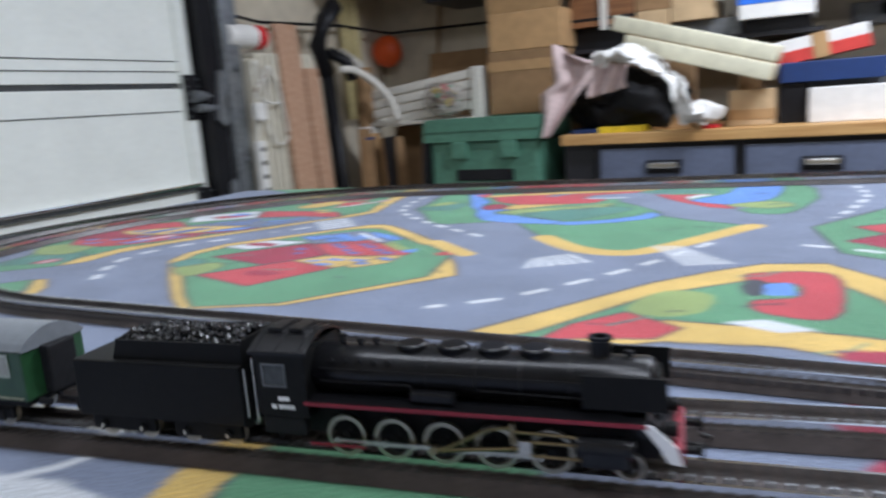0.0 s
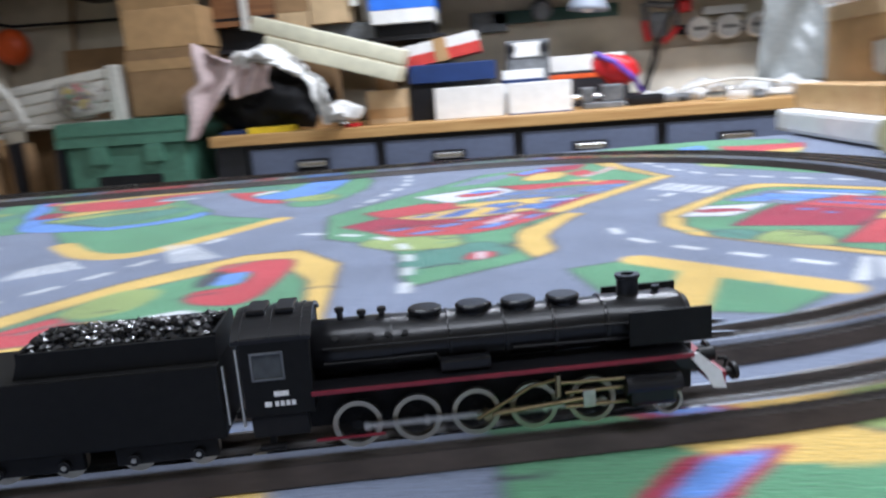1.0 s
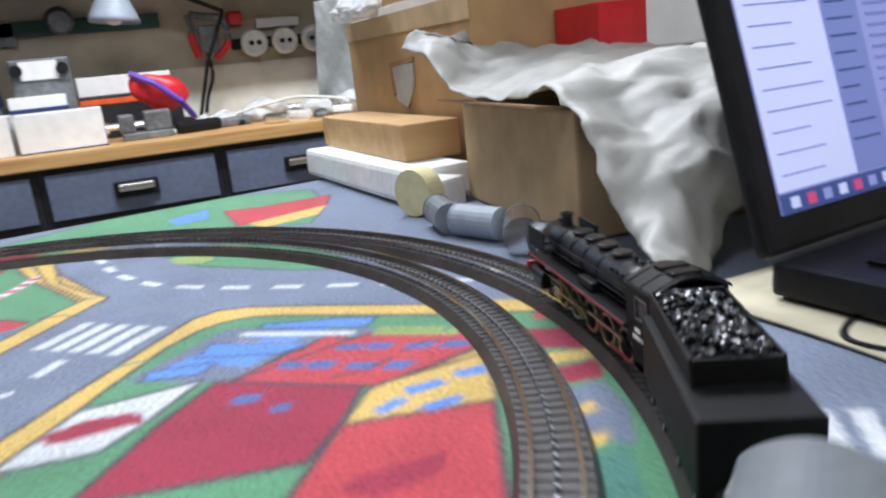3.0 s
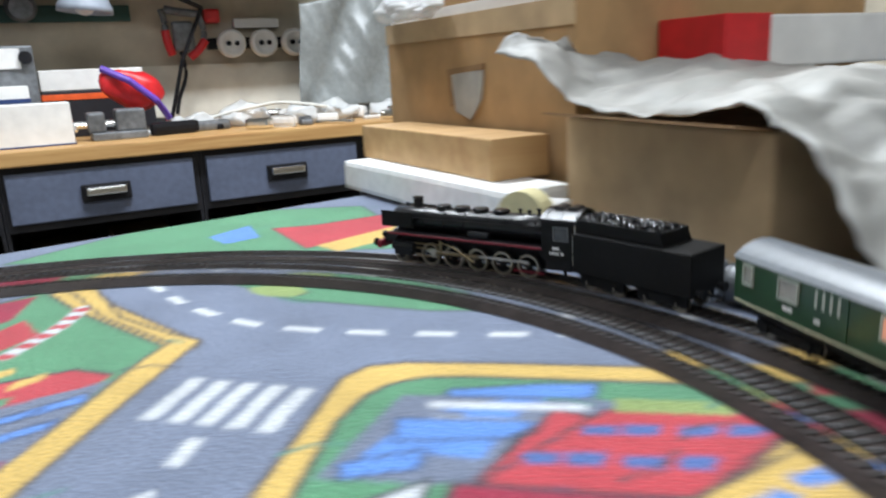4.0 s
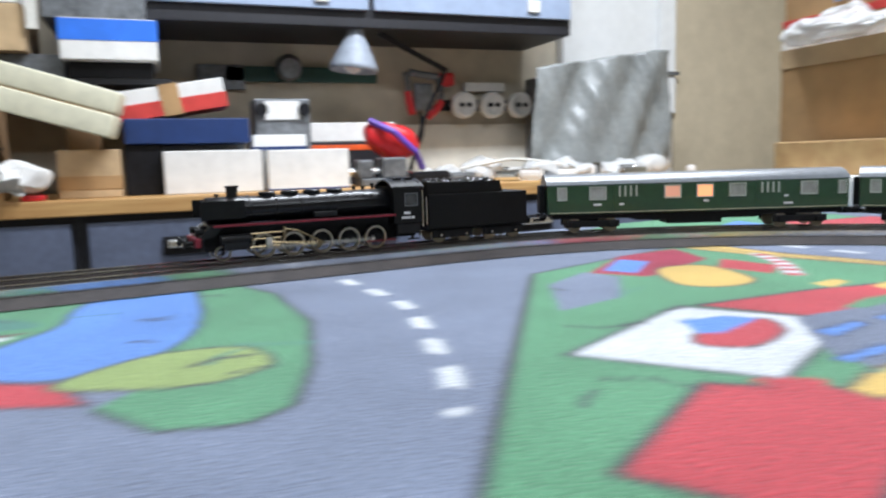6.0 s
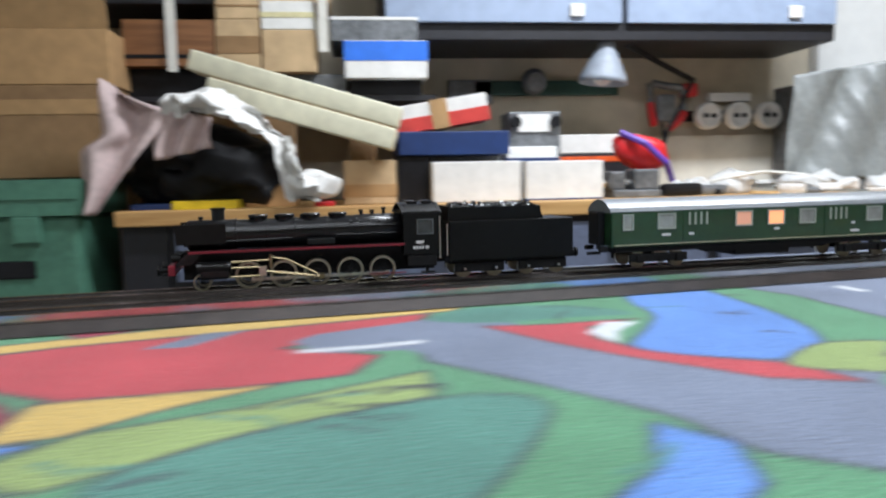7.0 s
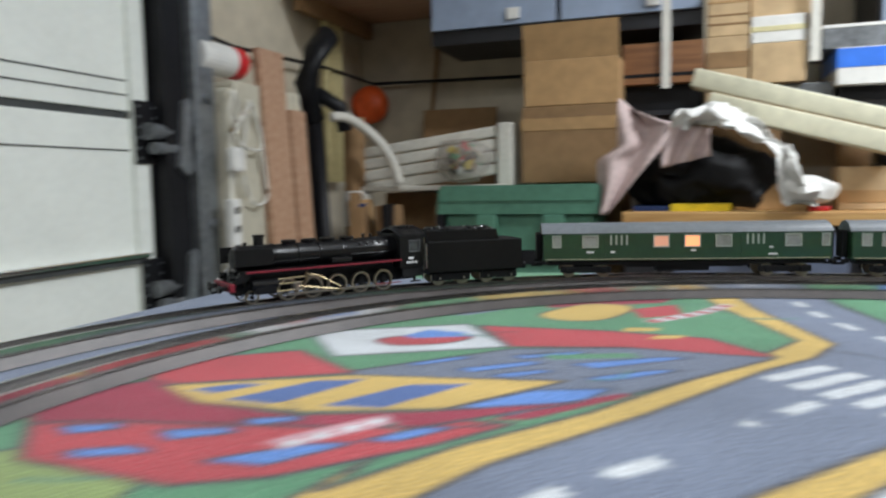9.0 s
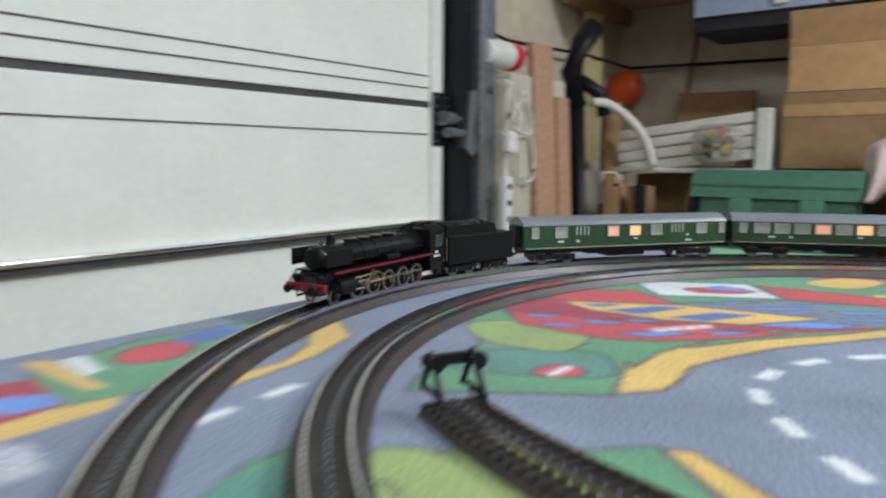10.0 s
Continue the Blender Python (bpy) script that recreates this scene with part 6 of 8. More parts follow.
        part("cab_step", b, M_UNDER, e)
    return e


def tender():
    t = thing("coal_tender", pose(0, 0, RAIL), "matt black model tender heaped with coal", "model train")
    part("tank", boxed(-0.0405, 0.0385, -0.0165, 0.0165, 0.0105, 0.0345, bevel=0.0008), M_TENDER, t)
    b = bmesh.new()
    prism(b, [(-0.022, 0.0345), (0.0385, 0.0345), (0.0385, 0.0425), (-0.019, 0.0425)], -0.0135, -0.0125)
    prism(b, [(-0.022, 0.0345), (0.0385, 0.0345), (0.0385, 0.0425), (-0.019, 0.0425)], 0.0125, 0.0135)
    box(b, -0.0205, -0.0190, -0.0125, 0.0125, 0.0345, 0.0425)
    box(b, 0.0375, 0.0385, -0.0125, 0.0125, 0.0345, 0.0435)
    part("coal_bunker", b, M_TENDER, t)
    rnd = random.Random(3)
    b = bmesh.new()
    for i in range(230):
        x, y = rnd.uniform(-0.0185, 0.0365), rnd.uniform(-0.0118, 0.0118)
        z = 0.0405 + 0.0030 * (1 - (y / 0.0125) ** 2) + rnd.uniform(-.0006, .0008)
        r = rnd.uniform(0.0011, 0.0021)
        q = bmesh.ops.create_icosphere(b, subdivisions=1, radius=r)
        for v in q["verts"]:
            v.co = Vector((x, y, z)) + v.co * rnd.uniform(0.7, 1.15)
    box(b, -0.0188, 0.0372, -0.0124, 0.0124, 0.0345, 0.0405)
    tagged(part("coal", b, M_COAL, t, "heap of shiny black coal"), kind="stuff")
    part("underframe", boxed(-0.037, 0.037, -0.0125, 0.0125, 0.0085, 0.0115), M_UNDER, t)
    for xb in (-0.0215, 0.0190):
        for o in (-1, 1):
            b = bmesh.new()
            box(b, xb - 0.0155, xb + 0.0155, min(o * .0115, o * .0138), max(o * .0115, o * .0138), 0.0035, 0.0095, bevel=0.0006)
            for dx in (-0.0098, 0.0098):
                cyl(b, (xb + dx, o * 0.0138, 0.0056), (xb + dx, o * 0.0152, 0.0056), 0.0019, n=10)
            part("bogie_side", b, M_UNDER, t)
            for dx in (-0.0098, 0.0098):
                w = bmesh.new()
                cyl(w, (xb + dx, o * 0.0085, 0.0055), (xb + dx, o * 0.0110, 0.0055), 0.0055, n=20)
                part("wheel", w, M_RIM, t)
                w = bmesh.new()
                cyl(w, (xb + dx, o * 0.0152, 0.0056), (xb + dx, o * 0.0155, 0.0056), 0.0008, n=8)
                part("axle_cap", w, M_STEEL, t)
    b = bmesh.new()
    tube(b, [(-0.0385, 0, 0.0095), (-0.050, 0, 0.0095)], 0.0012, 8)
    part("coupling", b, M_UNDER, t)
    b = bmesh.new()
    tube(b, [(0.0385, 0, 0.0105), (0.047, 0, 0.0105)], 0.0016, 8)
    part("drawbar", b, M_UNDER, t)
    for o in (-1, 1):
        b = bmesh.new()
        cyl(b, (-0.0385, o * 0.0105, 0.0125), (-0.0440, o * 0.0105, 0.0125), 0.0016, n=10)
        cyl(b, (-0.0440, o * 0.0105, 0.0125), (-0.0452, o * 0.0105, 0.0125), 0.0029, n=14)
        part("buffer", b, M_UNDER, t)
    for o in (-1, 1):
        b = bmesh.new()
        tube(b, [(0.0395, o * 0.0145, 0.014), (0.0395, o * 0.0145, 0.033)], 0.0005, 6)
        part("handrail", b, M_STEEL, t)
    return t


def coach(kind):
    half = 0.114
    label = "green model luggage coach with grey roof and lit windows" if kind == "luggage" else "green model passenger coach with grey roof and pale windows"
    c = thing("railway_coach", pose(0, 0, RAIL), label, "model train", "coaches")
    part("body", boxed(-half, half, -0.0165, 0.0165, 0.0140, 0.0368, bevel=0.0012), M_GREEN, c)
    arc = [(-0.0170 + 0.034 * i / 14, 0.0366 + 0.0078 * math.sin(math.pi * i / 14) ** 0.75) for i in range(15)]
    b = bmesh.new()
    prism(b, arc + [(0.0160, 0.0358), (-0.0160, 0.0358)], -half - 0.0008, half + 0.0008, Matrix.Rotation(math.pi / 2, 4, "Z"))
    part("roof", b, M_ROOF, c, "smooth grey arched roof")
    for o in (-1, 1):
        y = o * 0.0166
        part("cream_line", boxed(-half + .002, half - .002, y - .0002, y + .0003 * o + .0002, 0.0152, 0.0157), M_CREAM, c, "thin cream line along the side")
        if kind == "luggage":
            wins = [(0.103, 0.0075), (0.076, 0.013), (0.0195, 0.013), (-0.005, 0.013), (-0.0295, 0.013), (-0.0835, 0.013), (-0.1085, 0.0065)]
            lit = {2: M_LITDIM, 3: M_LIT}
            for x0 in (0.052, -0.0555):
                b = bmesh.new()
                for k in range(4):
                    box(b, x0 - 0.006 + 0.0042 * k, x0 - 0.0045 + 0.0042 * k, y - 0.0004, y + 0.0004, 0.0270, 0.0350)
                part("grille", b, M_FRAME, c, "upright bars of a luggage door window")
                part("sliding_door", boxed(x0 - 0.010, x0 + 0.012, y - .0003, y + .0003, 0.0168, 0.0365), M_GREEN, c)
        else:
            wins = [(0.1035, 0.0075)] + [(0.0855 - 0.0190 * k, 0.0150) for k in range(10)] + [(-0.1035, 0.0075)]
            lit = {4: M_LITDIM, 6: M_LIT, 8: M_LITDIM}
        for i, (x, w) in enumerate(wins):
            z0, z1 = 0.0248, 0.0350
            b = bmesh.new()
            f = 0.0009
            for r in ((x - w / 2, x + w / 2, z0, z0 + f), (x - w / 2, x + w / 2, z1 - f, z1), (x - w / 2, x - w / 2 + f, z0 + f, z1 - f), (x + w / 2 - f, x + w / 2, z0 + f, z1 - f)):
                box(b, r[0], r[1], y - .0003, y + .0007 * o + .0003, r[2], r[3])
            fr = part("window", b, M_FRAME, c)
            part("pane", boxed(x - w / 2 + f, x + w / 2 - f, y - .0002, y + .0002 * o + .0002, z0 + f, z1 - f), lit.get(i, M_PANE), fr)
        for x, w, z in ((0.076, 0.006, 0.0215), (0.058, 0.0035, 0.0215), (-0.006, 0.0040, 0.0225), (-0.0665, 0.003, 0.0245), (-0.068, 0.007, 0.0190)):
            part("painted_mark", boxed(x - w / 2, x + w / 2, y - .0002, y + .0003 * o + .0002, z - 0.0010, z + 0.0005), M_WHITEPRINT, c, "tiny white painted mark")
    part("underframe", boxed(-half + 0.004, half - 0.004, -0.0140, 0.0140, 0.0105, 0.0140), M_UNDER, c)
    b = bmesh.new()
    box(b, -0.020, 0.022, -0.0120, 0.0120, 0.0050, 0.0110, bevel=0.001)
    part("battery_box", b, M_UNDER, c)
    for o in (-1, 1):
        b = bmesh.new()
        prism(b, [(-0.055, 0.011), (-0.045, 0.0085), (0.045, 0.0085), (0.055, 0.011)], o * 0.0125 - .0005, o * .0125 + .0005)
        part("truss_bar", b, M_UNDER, c)
    for xb in (-0.079, 0.079):
        for o in (-1, 1):
            b = bmesh.new()
            box(b, xb - 0.0205, xb + 0.0205, min(o * .0112, o * .0136), max(o * .0112, o * .0136), 0.0040, 0.0092, bevel=0.0007)
            for dx in (-0.0140, 0.0140):
                box(b, xb + dx - .0024, xb + dx + .0024, min(o * .013, o * .0150), max(o * .013, o * .0150), 0.0036, 0.0082, bevel=0.0004)
            part("bogie_side", b, M_UNDER, c)
            for dx in (-0.0140, 0.0140):
                w = bmesh.new()
                cyl(w, (xb + dx, o * 0.0085, 0.0055), (xb + dx, o * 0.0110, 0.0055), 0.0055, n=20)
                part("wheel", w, M_RIM, c)
    for e in (-1, 1):
        b = bmesh.new()
        box(b, min(e * half, e * (half + .005)), max(e * half, e * (half + .005)), -0.0075, 0.0075, 0.0150, 0.0365, bevel=0.0012)
        part("gangway", b, M_UNDER, c, "black folded gangway")
        b = bmesh.new()
        tube(b, [(e * half, 0, 0.0095), (e * (half + .009), 0, 0.0095)], 0.0011, 8)
        part("coupling", b, M_UNDER, c)
        for o in (-1, 1):
            b = bmesh.new()
            cyl(b, (e * half, o * 0.0105, 0.0125), (e * (half + .0055), o * 0.0105, 0.0125), 0.0016, n=10)
            part("buffer", b, M_UNDER, c)
    return c


RUN = (0.3817, 0.273046, 0.0029282, 0.00012697, -1.219e-05)
ENGINE, TENDER = engine(), tender()
LUGGAGE, PASSENGER = coach("luggage"), coach("passenger")


def front_wheel(t):
    """Metres run along the outer oval by the leading wheel."""
    return sum(c * t ** k for k, c in enumerate(RUN))


def on_track(s, reach):
    """The pose of a vehicle whose pivots lie reach before and behind s."""
    x1, y1, _ = OUTER.spot(s + reach)
    x0, y0, _ = OUTER.spot(s - reach)
    return pose((x0 + x1) / 2, (y0 + y1) / 2, RAIL, 0, 0, math.degrees(math.atan2(y1 - y0, x1 - x0)))


def motions():
    steps = [k * 0.2 for k in range(51)]
    for ob, back, reach in ((ENGINE, 0.060, 0.045), (TENDER, 0.1795, 0.022), (LUGGAGE, 0.360, 0.079), (PASSENGER, 0.6025, 0.079)):
        walk(ob, [(t, on_track(front_wheel(t) - back, reach)) for t in steps])
    for ob, r in TURNING:
        x, y, z = ob.location
        n = math.ceil(10.0 * 0.32 / r / 1.45)
        walk(ob, [(10.0 * k / n, pose(x, y, z, 0, math.degrees(front_wheel(10.0 * k / n) / r) % 360, 0)) for k in range(n + 1)])
    crank, rod = 0.0032, 0.0330
    for ob, role, o in RODS:
        rows = []
        for k in range(401):
            t = k / 40
            a = front_wheel(t) / 0.0079 + (math.pi / 2 if o > 0 else 0)
            px, pz = crank * math.sin(a), 0.0079 + crank * math.cos(a)
            tip = -0.0035 + px + math.sqrt(rod * rod - (0.0102 - pz) ** 2)
            if role == "coupling":
                m = pose(-0.0035 + px, 0, pz)
            elif role == "connecting":
                m = pose(-0.0035 + px, 0, pz, 0, -math.degrees(math.asin((0.0102 - pz) / rod)), 0)
            else:
                m = pose(tip, 0, 0.0102)
            rows.append((t, m))
        walk(ob, rows)

# ---- the workbench along the north wall ----
BX0, BX1, BY, BZ = -0.80, 1.62, 2.37, 0.805
w = tagged(finish("worktop", boxed(BX0, BX1, BY, 2.975, BZ - 0.036, BZ, bevel=0.004), M_BENCHTOP), "thick oiled wooden worktop on drawer units", "worktop")
unit = None
for k in range(5):
    x = -0.685 + 0.448 * k
    if unit is None:
        unit = thing("drawer_unit", pose(x, 0, 0), "slate-blue drawer unit with a black frame under the worktop", "drawer unit", "drawer units of the workbench")
        part("carcass", boxed(0.008, 0.438, BY + 0.03, 2.97, 0.615, BZ - 0.038), M_BENCHDARK, unit)
        for x0, x1 in ((0, 0.0075), (0.4385, 0.446)):
            part("side_panel", boxed(x0, x1, BY + 0.03, 2.97, 0.06, BZ - 0.038), M_BENCHDARK, unit)
        part("back_panel", boxed(0.008, 0.438, 2.955, 2.97, 0.06, 0.614), M_BENCHDARK, unit)
        part("low_shelf", boxed(0.008, 0.438, BY + 0.05, 2.954, 0.43, 0.448), M_BENCHDARK, unit)
        for j, (z0, z1) in enumerate(((0.635, 0.752),)):
            dr = part("drawer_front", boxed(0.016, 0.430, BY + 0.012, BY + 0.029, z0, z1, bevel=0.003), M_DRAWER, unit)
            b = bmesh.new()
            zc = (z0 + z1) / 2
            box(b, 0.168, 0.278, BY + 0.002, BY + 0.011, zc - 0.022, zc + 0.020, bevel=0.003)
            part("handle_recess", b, M_BLACKPLASTIC, dr, "black handle backplate")
            b = bmesh.new()
            box(b, 0.178, 0.268, BY - 0.012, BY + 0.001, zc - 0.006, zc + 0.014, bevel=0.005)
            part("handle", b, M_CHROME, dr, "pale metal drawer handle")
        part("plinth", boxed(0, 0.446, BY + 0.07, 2.95, 0, 0.059), M_BENCHDARK, unit)
    else:
        copy_thing(unit, pose(x, 0, 0))
tagged(finish("end_panel", boxed(-0.795, -0.69, BY + 0.03, 2.95, 0.0, BZ - 0.037), M_BENCHDARK), "black end panel of the workbench", "panel")
rnd = random.Random(17)
for k in range(5):
    for q in range(2):
        x0 = -0.66 + 0.448 * k + 0.20 * q + rnd.uniform(0, 0.02)
        w_, h_ = rnd.uniform(0.12, 0.17), rnd.uniform(0.07, 0.13)
        o = finish("shelf_carton", boxed(0, w_, 0, 0.25, 0, h_, bevel=0.003), rnd.choice((M_CARD, M_CARDPALE, M_CARDDARK)))
        o.matrix_basis = pose(x0, 2.50 + rnd.uniform(0, 0.06), 0.4485)
        tagged(o, "brown carton stored on the low shelf under the drawers", "box", "cartons on the low shelf")


def wall_cabinet(x0, x1, z0, seams, label):
    c = thing("wall_cabinet", pose(0, 0, 0), label, "cabinet", "wall cabinets")
    part("carcass", boxed(x0, x1, 2.66, 2.978, z0, 1.98, bevel=0.003), M_BENCHDARK, c)
    xs = [x0, *seams, x1]
    for a, e in zip(xs, xs[1:]):
        d = part("door", boxed(a + 0.008, e - 0.008, 2.642, 2.659, z0 + 0.045, 1.97, bevel=0.003), M_CABINET, c, "blue-grey cabinet door")
        part("latch", boxed(e - 0.16, e - 0.12, 2.632, 2.641, z0 + 0.06, z0 + 0.095, bevel=0.003), M_WHITE, d)
    return c


wall_cabinet(-0.16, 1.17, 1.245, (0.52,), "pair of blue-grey wall cabinets with a dark frame")
wall_cabinet(-1.44, -0.60, 1.335, (-1.02,), "blue-grey wall cabinet above the cartons")


def carton(name, x0, x1, y0, y1, z0, z1, m, label, category="box", turn=0.0, bands=(), tilt=0.0):
    """A closed carton with a lid seam; bands: (z0, z1, material) round it."""
    cx, cy = (x0 + x1) / 2, (y0 + y1) / 2
    c = thing(name, pose(cx, cy, z0, 0, tilt, turn), label, category)
    hx, hy, h = (x1 - x0) / 2, (y1 - y0) / 2, z1 - z0
    bm = bmesh.new()
    box(bm, -hx, hx, -hy, hy, 0, h, bevel=min(0.003, h * 0.05))
    part("shell", bm, m, c)
    for a, e, mm in bands:
        part("band", boxed(-hx - .0015, hx + .0015, -hy - .0015, hy + .0015, a, e, bevel=0.0008), mm, c)
    return c

# ---- on the workbench ----
carton("white_box", -0.055, 0.171, 2.45, 2.60, BZ, 0.907, M_WHITE, "plain white cardboard box on the worktop")
carton("white_box", 0.185, 0.389, 2.45, 2.58, BZ, 0.905, M_WHITE, "plain white lidded cardboard box on the worktop", bands=((0.0, 0.004, M_NAVY),))
carton("parcel", -0.276, -0.147, 2.44, 2.54, BZ, 0.914, M_CARDPALE, "small tan parcel closed with brown tape", bands=((0.02, 0.05, M_CARD),))
carton("jar_box", -0.139, -0.058, 2.49, 2.60, BZ, 0.925, M_BLACKPLASTIC, "dark brown plastic canister behind the boxes")
carton("small_carton", -0.516, -0.390, 2.46, 2.56, BZ, 0.885, M_CARD, "small open brown carton on the worktop")
carton("book", -0.677, -0.527, 2.40, 2.52, BZ, 0.825, M_YELLOW, "yellow folder lying on the worktop")
carton("folder", -0.775, -0.660, 2.42, 2.55, BZ, 0.819, M_NAVY, "dark blue folder lying on the worktop")
carton("machine_case", -0.136, 0.149, 2.60, 2.80, BZ, 0.925, M_GREYTOOL, "grey tool case hidden behind white boxes")
carton("navy_box", -0.136, 0.149, 2.48, 2.70, 0.9255, 0.985, M_NAVY, "flat navy blue product box lying on other boxes")
c = carton("red_white_box", -0.150, 0.105, 2.50, 2.66, 0.996, 1.066, M_WHITE, "long white and red box lying tilted on a pile", tilt=-9.0, bands=((0.0, 0.036, M_REDBOX),))
part("tape", boxed(-0.022, 0.022, -0.083, 0.083, -0.002, 0.0725), M_CARD, c, "brown parcel tape")
s = tagged(finish("pile_shelf", boxed(-0.86, -0.02, 2.62, 2.97, 1.078, 1.092), M_BENCHDARK), "black wooden shelf board above the worktop", "shelf")
for x in (-0.85, -0.04):
    tagged(finish("shelf_support", boxed(x - 0.012, x + 0.012, 2.80, 2.97, BZ, 1.077), M_BENCHDARK), "black upright post carrying the shelf", "post")
carton("dark_case", -0.845, -0.60, 2.64, 2.90, 1.0925, 1.165, M_BLACKPLASTIC, "flat black plastic case on the shelf")
carton("brown_case", -0.823, -0.598, 2.60, 2.90, 1.1655, 1.283, wood("case_wood", (0.26, 0.115, 0.045), (0.17, 0.07, 0.025), 5), "reddish brown wooden case with pale corners", bands=((0.02, 0.03, M_BLACKPLASTIC),))
carton("printed_carton", -0.592, -0.482, 2.60, 2.85, 1.0925, 1.285, M_CARDPALE, "tan carton with a dark printed panel", bands=((0.105, 0.150, M_CARDDARK),))
carton("paper_stack", -0.590, -0.482, 2.60, 2.82, 1.2855, 1.420, M_CARDPALE, "stack of yellowed papers and thin boxes", bands=((0.03, 0.036, M_CARDDARK), (0.055, 0.06, M_CARDDARK), (0.09, 0.096, M_CARD)))
carton("low_case", -0.478, -0.262, 2.64, 2.90, 1.0925, 1.150, M_GREYTOOL, "flat dark grey case under cartons")
carton("tan_carton", -0.476, -0.338, 2.60, 2.85, 1.1505, 1.259, M_CARDPALE, "tan cardboard carton on a flat case")
carton("white_carton", -0.476, -0.342, 2.60, 2.85, 1.2595, 1.332, M_WHITE, "white carton with a pale yellow label", bands=((0.03, 0.044, M_TAPE),))
carton("upper_carton", -0.476, -0.30, 2.62, 2.85, 1.3325, 1.42, M_CARDPALE, "pale carton near the ceiling cabinets")
carton("black_case", -0.255, -0.060, 2.62, 2.90, 1.0925, 1.131, M_BLACKPLASTIC, "flat black case at the shelf's end")
c = carton("blue_white_box", -0.265, -0.048, 2.58, 2.85, 1.1315, 1.229, M_WHITE, "blue and white printed product box", bands=((0.045, 0.0955, M_BLUEBOX),))
carton("black_box", -0.300, -0.070, 2.60, 2.86, 1.2295, 1.293, M_GREYTOOL, "dark grey box on a blue and white one", bands=((0.055, 0.0635, M_WHITE),))
for x, z0 in ((-0.70, 1.15), (-0.318, 1.20)):
    tagged(finish("hanging_strap", boxed(x - 0.012, x + 0.012, 2.585, 2.588, z0, 1.60), M_ROPE), "grey webbing strap hanging from above", "strap")

# the long packing roll leaning on the pile, with a groove along it
r = thing("packing_roll", pose(-0.385, 2.44, 1.058, 0, 16.5, -6), "long cream foam packing profile lying slantwise on the pile", "packing foam")
b = bmesh.new()
box(b, -0.255, 0.255, -0.05, 0.05, 0.0015, 0.050, bevel=0.005)
part("upper_half", b, M_ROLL, r, "", True)
b = bmesh.new()
box(b, -0.20, 0.255, -0.053, 0.05, -0.052, -0.0015, bevel=0.004)
part("lower_half", b, M_ROLL, r, "", True)
b = bmesh.new()
box(b, -0.20, 0.250, -0.0485, 0.045, -0.0014, 0.0014)
part("groove", b, M_CARDDARK, r)
tagged(finish("roll_prop", boxed(-0.26, -0.19, 2.52, 2.60, BZ, 0.985), M_CARDDARK), "dark carton propping up the packing profile", "box")
tagged(finish("roll_prop", boxed(-0.72, -0.40, 2.56, 2.64, BZ, 1.04), M_CARDDARK), "dark crate holding the piled cloths", "box")

# cloths and paper hanging over the bench end
def pink(u, v):
    k = min(1, max(0, (v - 0.45) / 0.15))
    left = -0.865 + 0.055 * k * k * (3 - 2 * k)
    right = -0.835 + 0.245 * v if v < 0.8 else -0.639 - 0.5 * (v - 0.8)
    return Vector((left + (right - left) * u, 2.352 + 0.022 * math.sin(9 * u + 5 * v) + 0.03 * v, 0.80 + 0.305 * v - 0.06 * u * max(0, v - 0.7) * 3))


tagged(finish("pink_cloth", sheet(26, 30, pink), M_PINK, smooth=True), "pale pink cloth draped over the bench end", "cloth")


def pale(u, v):
    return Vector((-0.70 + 0.12 * u, 2.375 + 0.016 * math.sin(14 * u + 5 * v) + 0.02 * u, 1.04 - 0.12 * v * (1 - 0.4 * u) - 0.02 * u))


tagged(finish("pink_cloth", sheet(20, 12, pale), M_PINK, smooth=True), "pale pink cloth hanging in folds over a crate", "cloth")
TRAIL = smooth_loop([(-0.665, 1.022), (-0.62, 1.050), (-0.57, 1.050), (-0.51, 1.022), (-0.455, 0.990), (-0.415, 0.955), (-0.400, 0.900), (-0.385, 0.855), (-0.33, 0.850)], 6, False)


def paper(u, v):
    k = v * (len(TRAIL) - 1)
    i = min(int(k), len(TRAIL) - 2)
    (x0, z0), (x1, z1) = TRAIL[i], TRAIL[i + 1]
    n = Vector((-(z1 - z0), 0, x1 - x0)).normalized()
    w = 0.036 + 0.016 * math.sin(7 * v + 0.6) + 0.020 * v + 0.006 * math.sin(31 * v)
    return Vector((x0 + (x1 - x0) * (k - i), 2.350 + 0.020 * math.sin(5 * u + 8 * v) + 0.010 * math.sin(17 * v - 9 * u), z0 + (z1 - z0) * (k - i))) + n * (u - 0.5) * w


b = sheet(18, 90, paper, 0.0015)
sag(b, 0.016, 24, 3)
sag(b, 0.006, 70, 5)
for v in b.verts:
    near = [e.other_vert(v).co.copy() for e in v.link_edges]
    mid = sum(near, Vector()) / len(near)
    if v.co.z > 1.085 or (v.co - mid).length > 0.03:
        close = min(near, key=lambda p: (p - Vector((-0.50, 2.35, 0.95))).length)
        v.co = close + Vector((0.0004, 0.0004, 0.0004))
tagged(finish("crumpled_paper", b, M_PAPER, smooth=True), "long crumpled white paper trailing down to the worktop", "paper")
b = bmesh.new()
bmesh.ops.create_icosphere(b, subdivisions=4, radius=1.0)
for v in b.verts:
    v.co = Vector((-0.335 + v.co.x * 0.050, 2.385 + v.co.y * 0.035, 0.855 + v.co.z * 0.036))
sag(b, 0.022, 18, 7)
tagged(finish("paper_ball", b, M_PAPER, smooth=True), "crumpled ball of white paper on the worktop", "paper")
b = bmesh.new()
bmesh.ops.create_icosphere(b, subdivisions=4, radius=1.0)
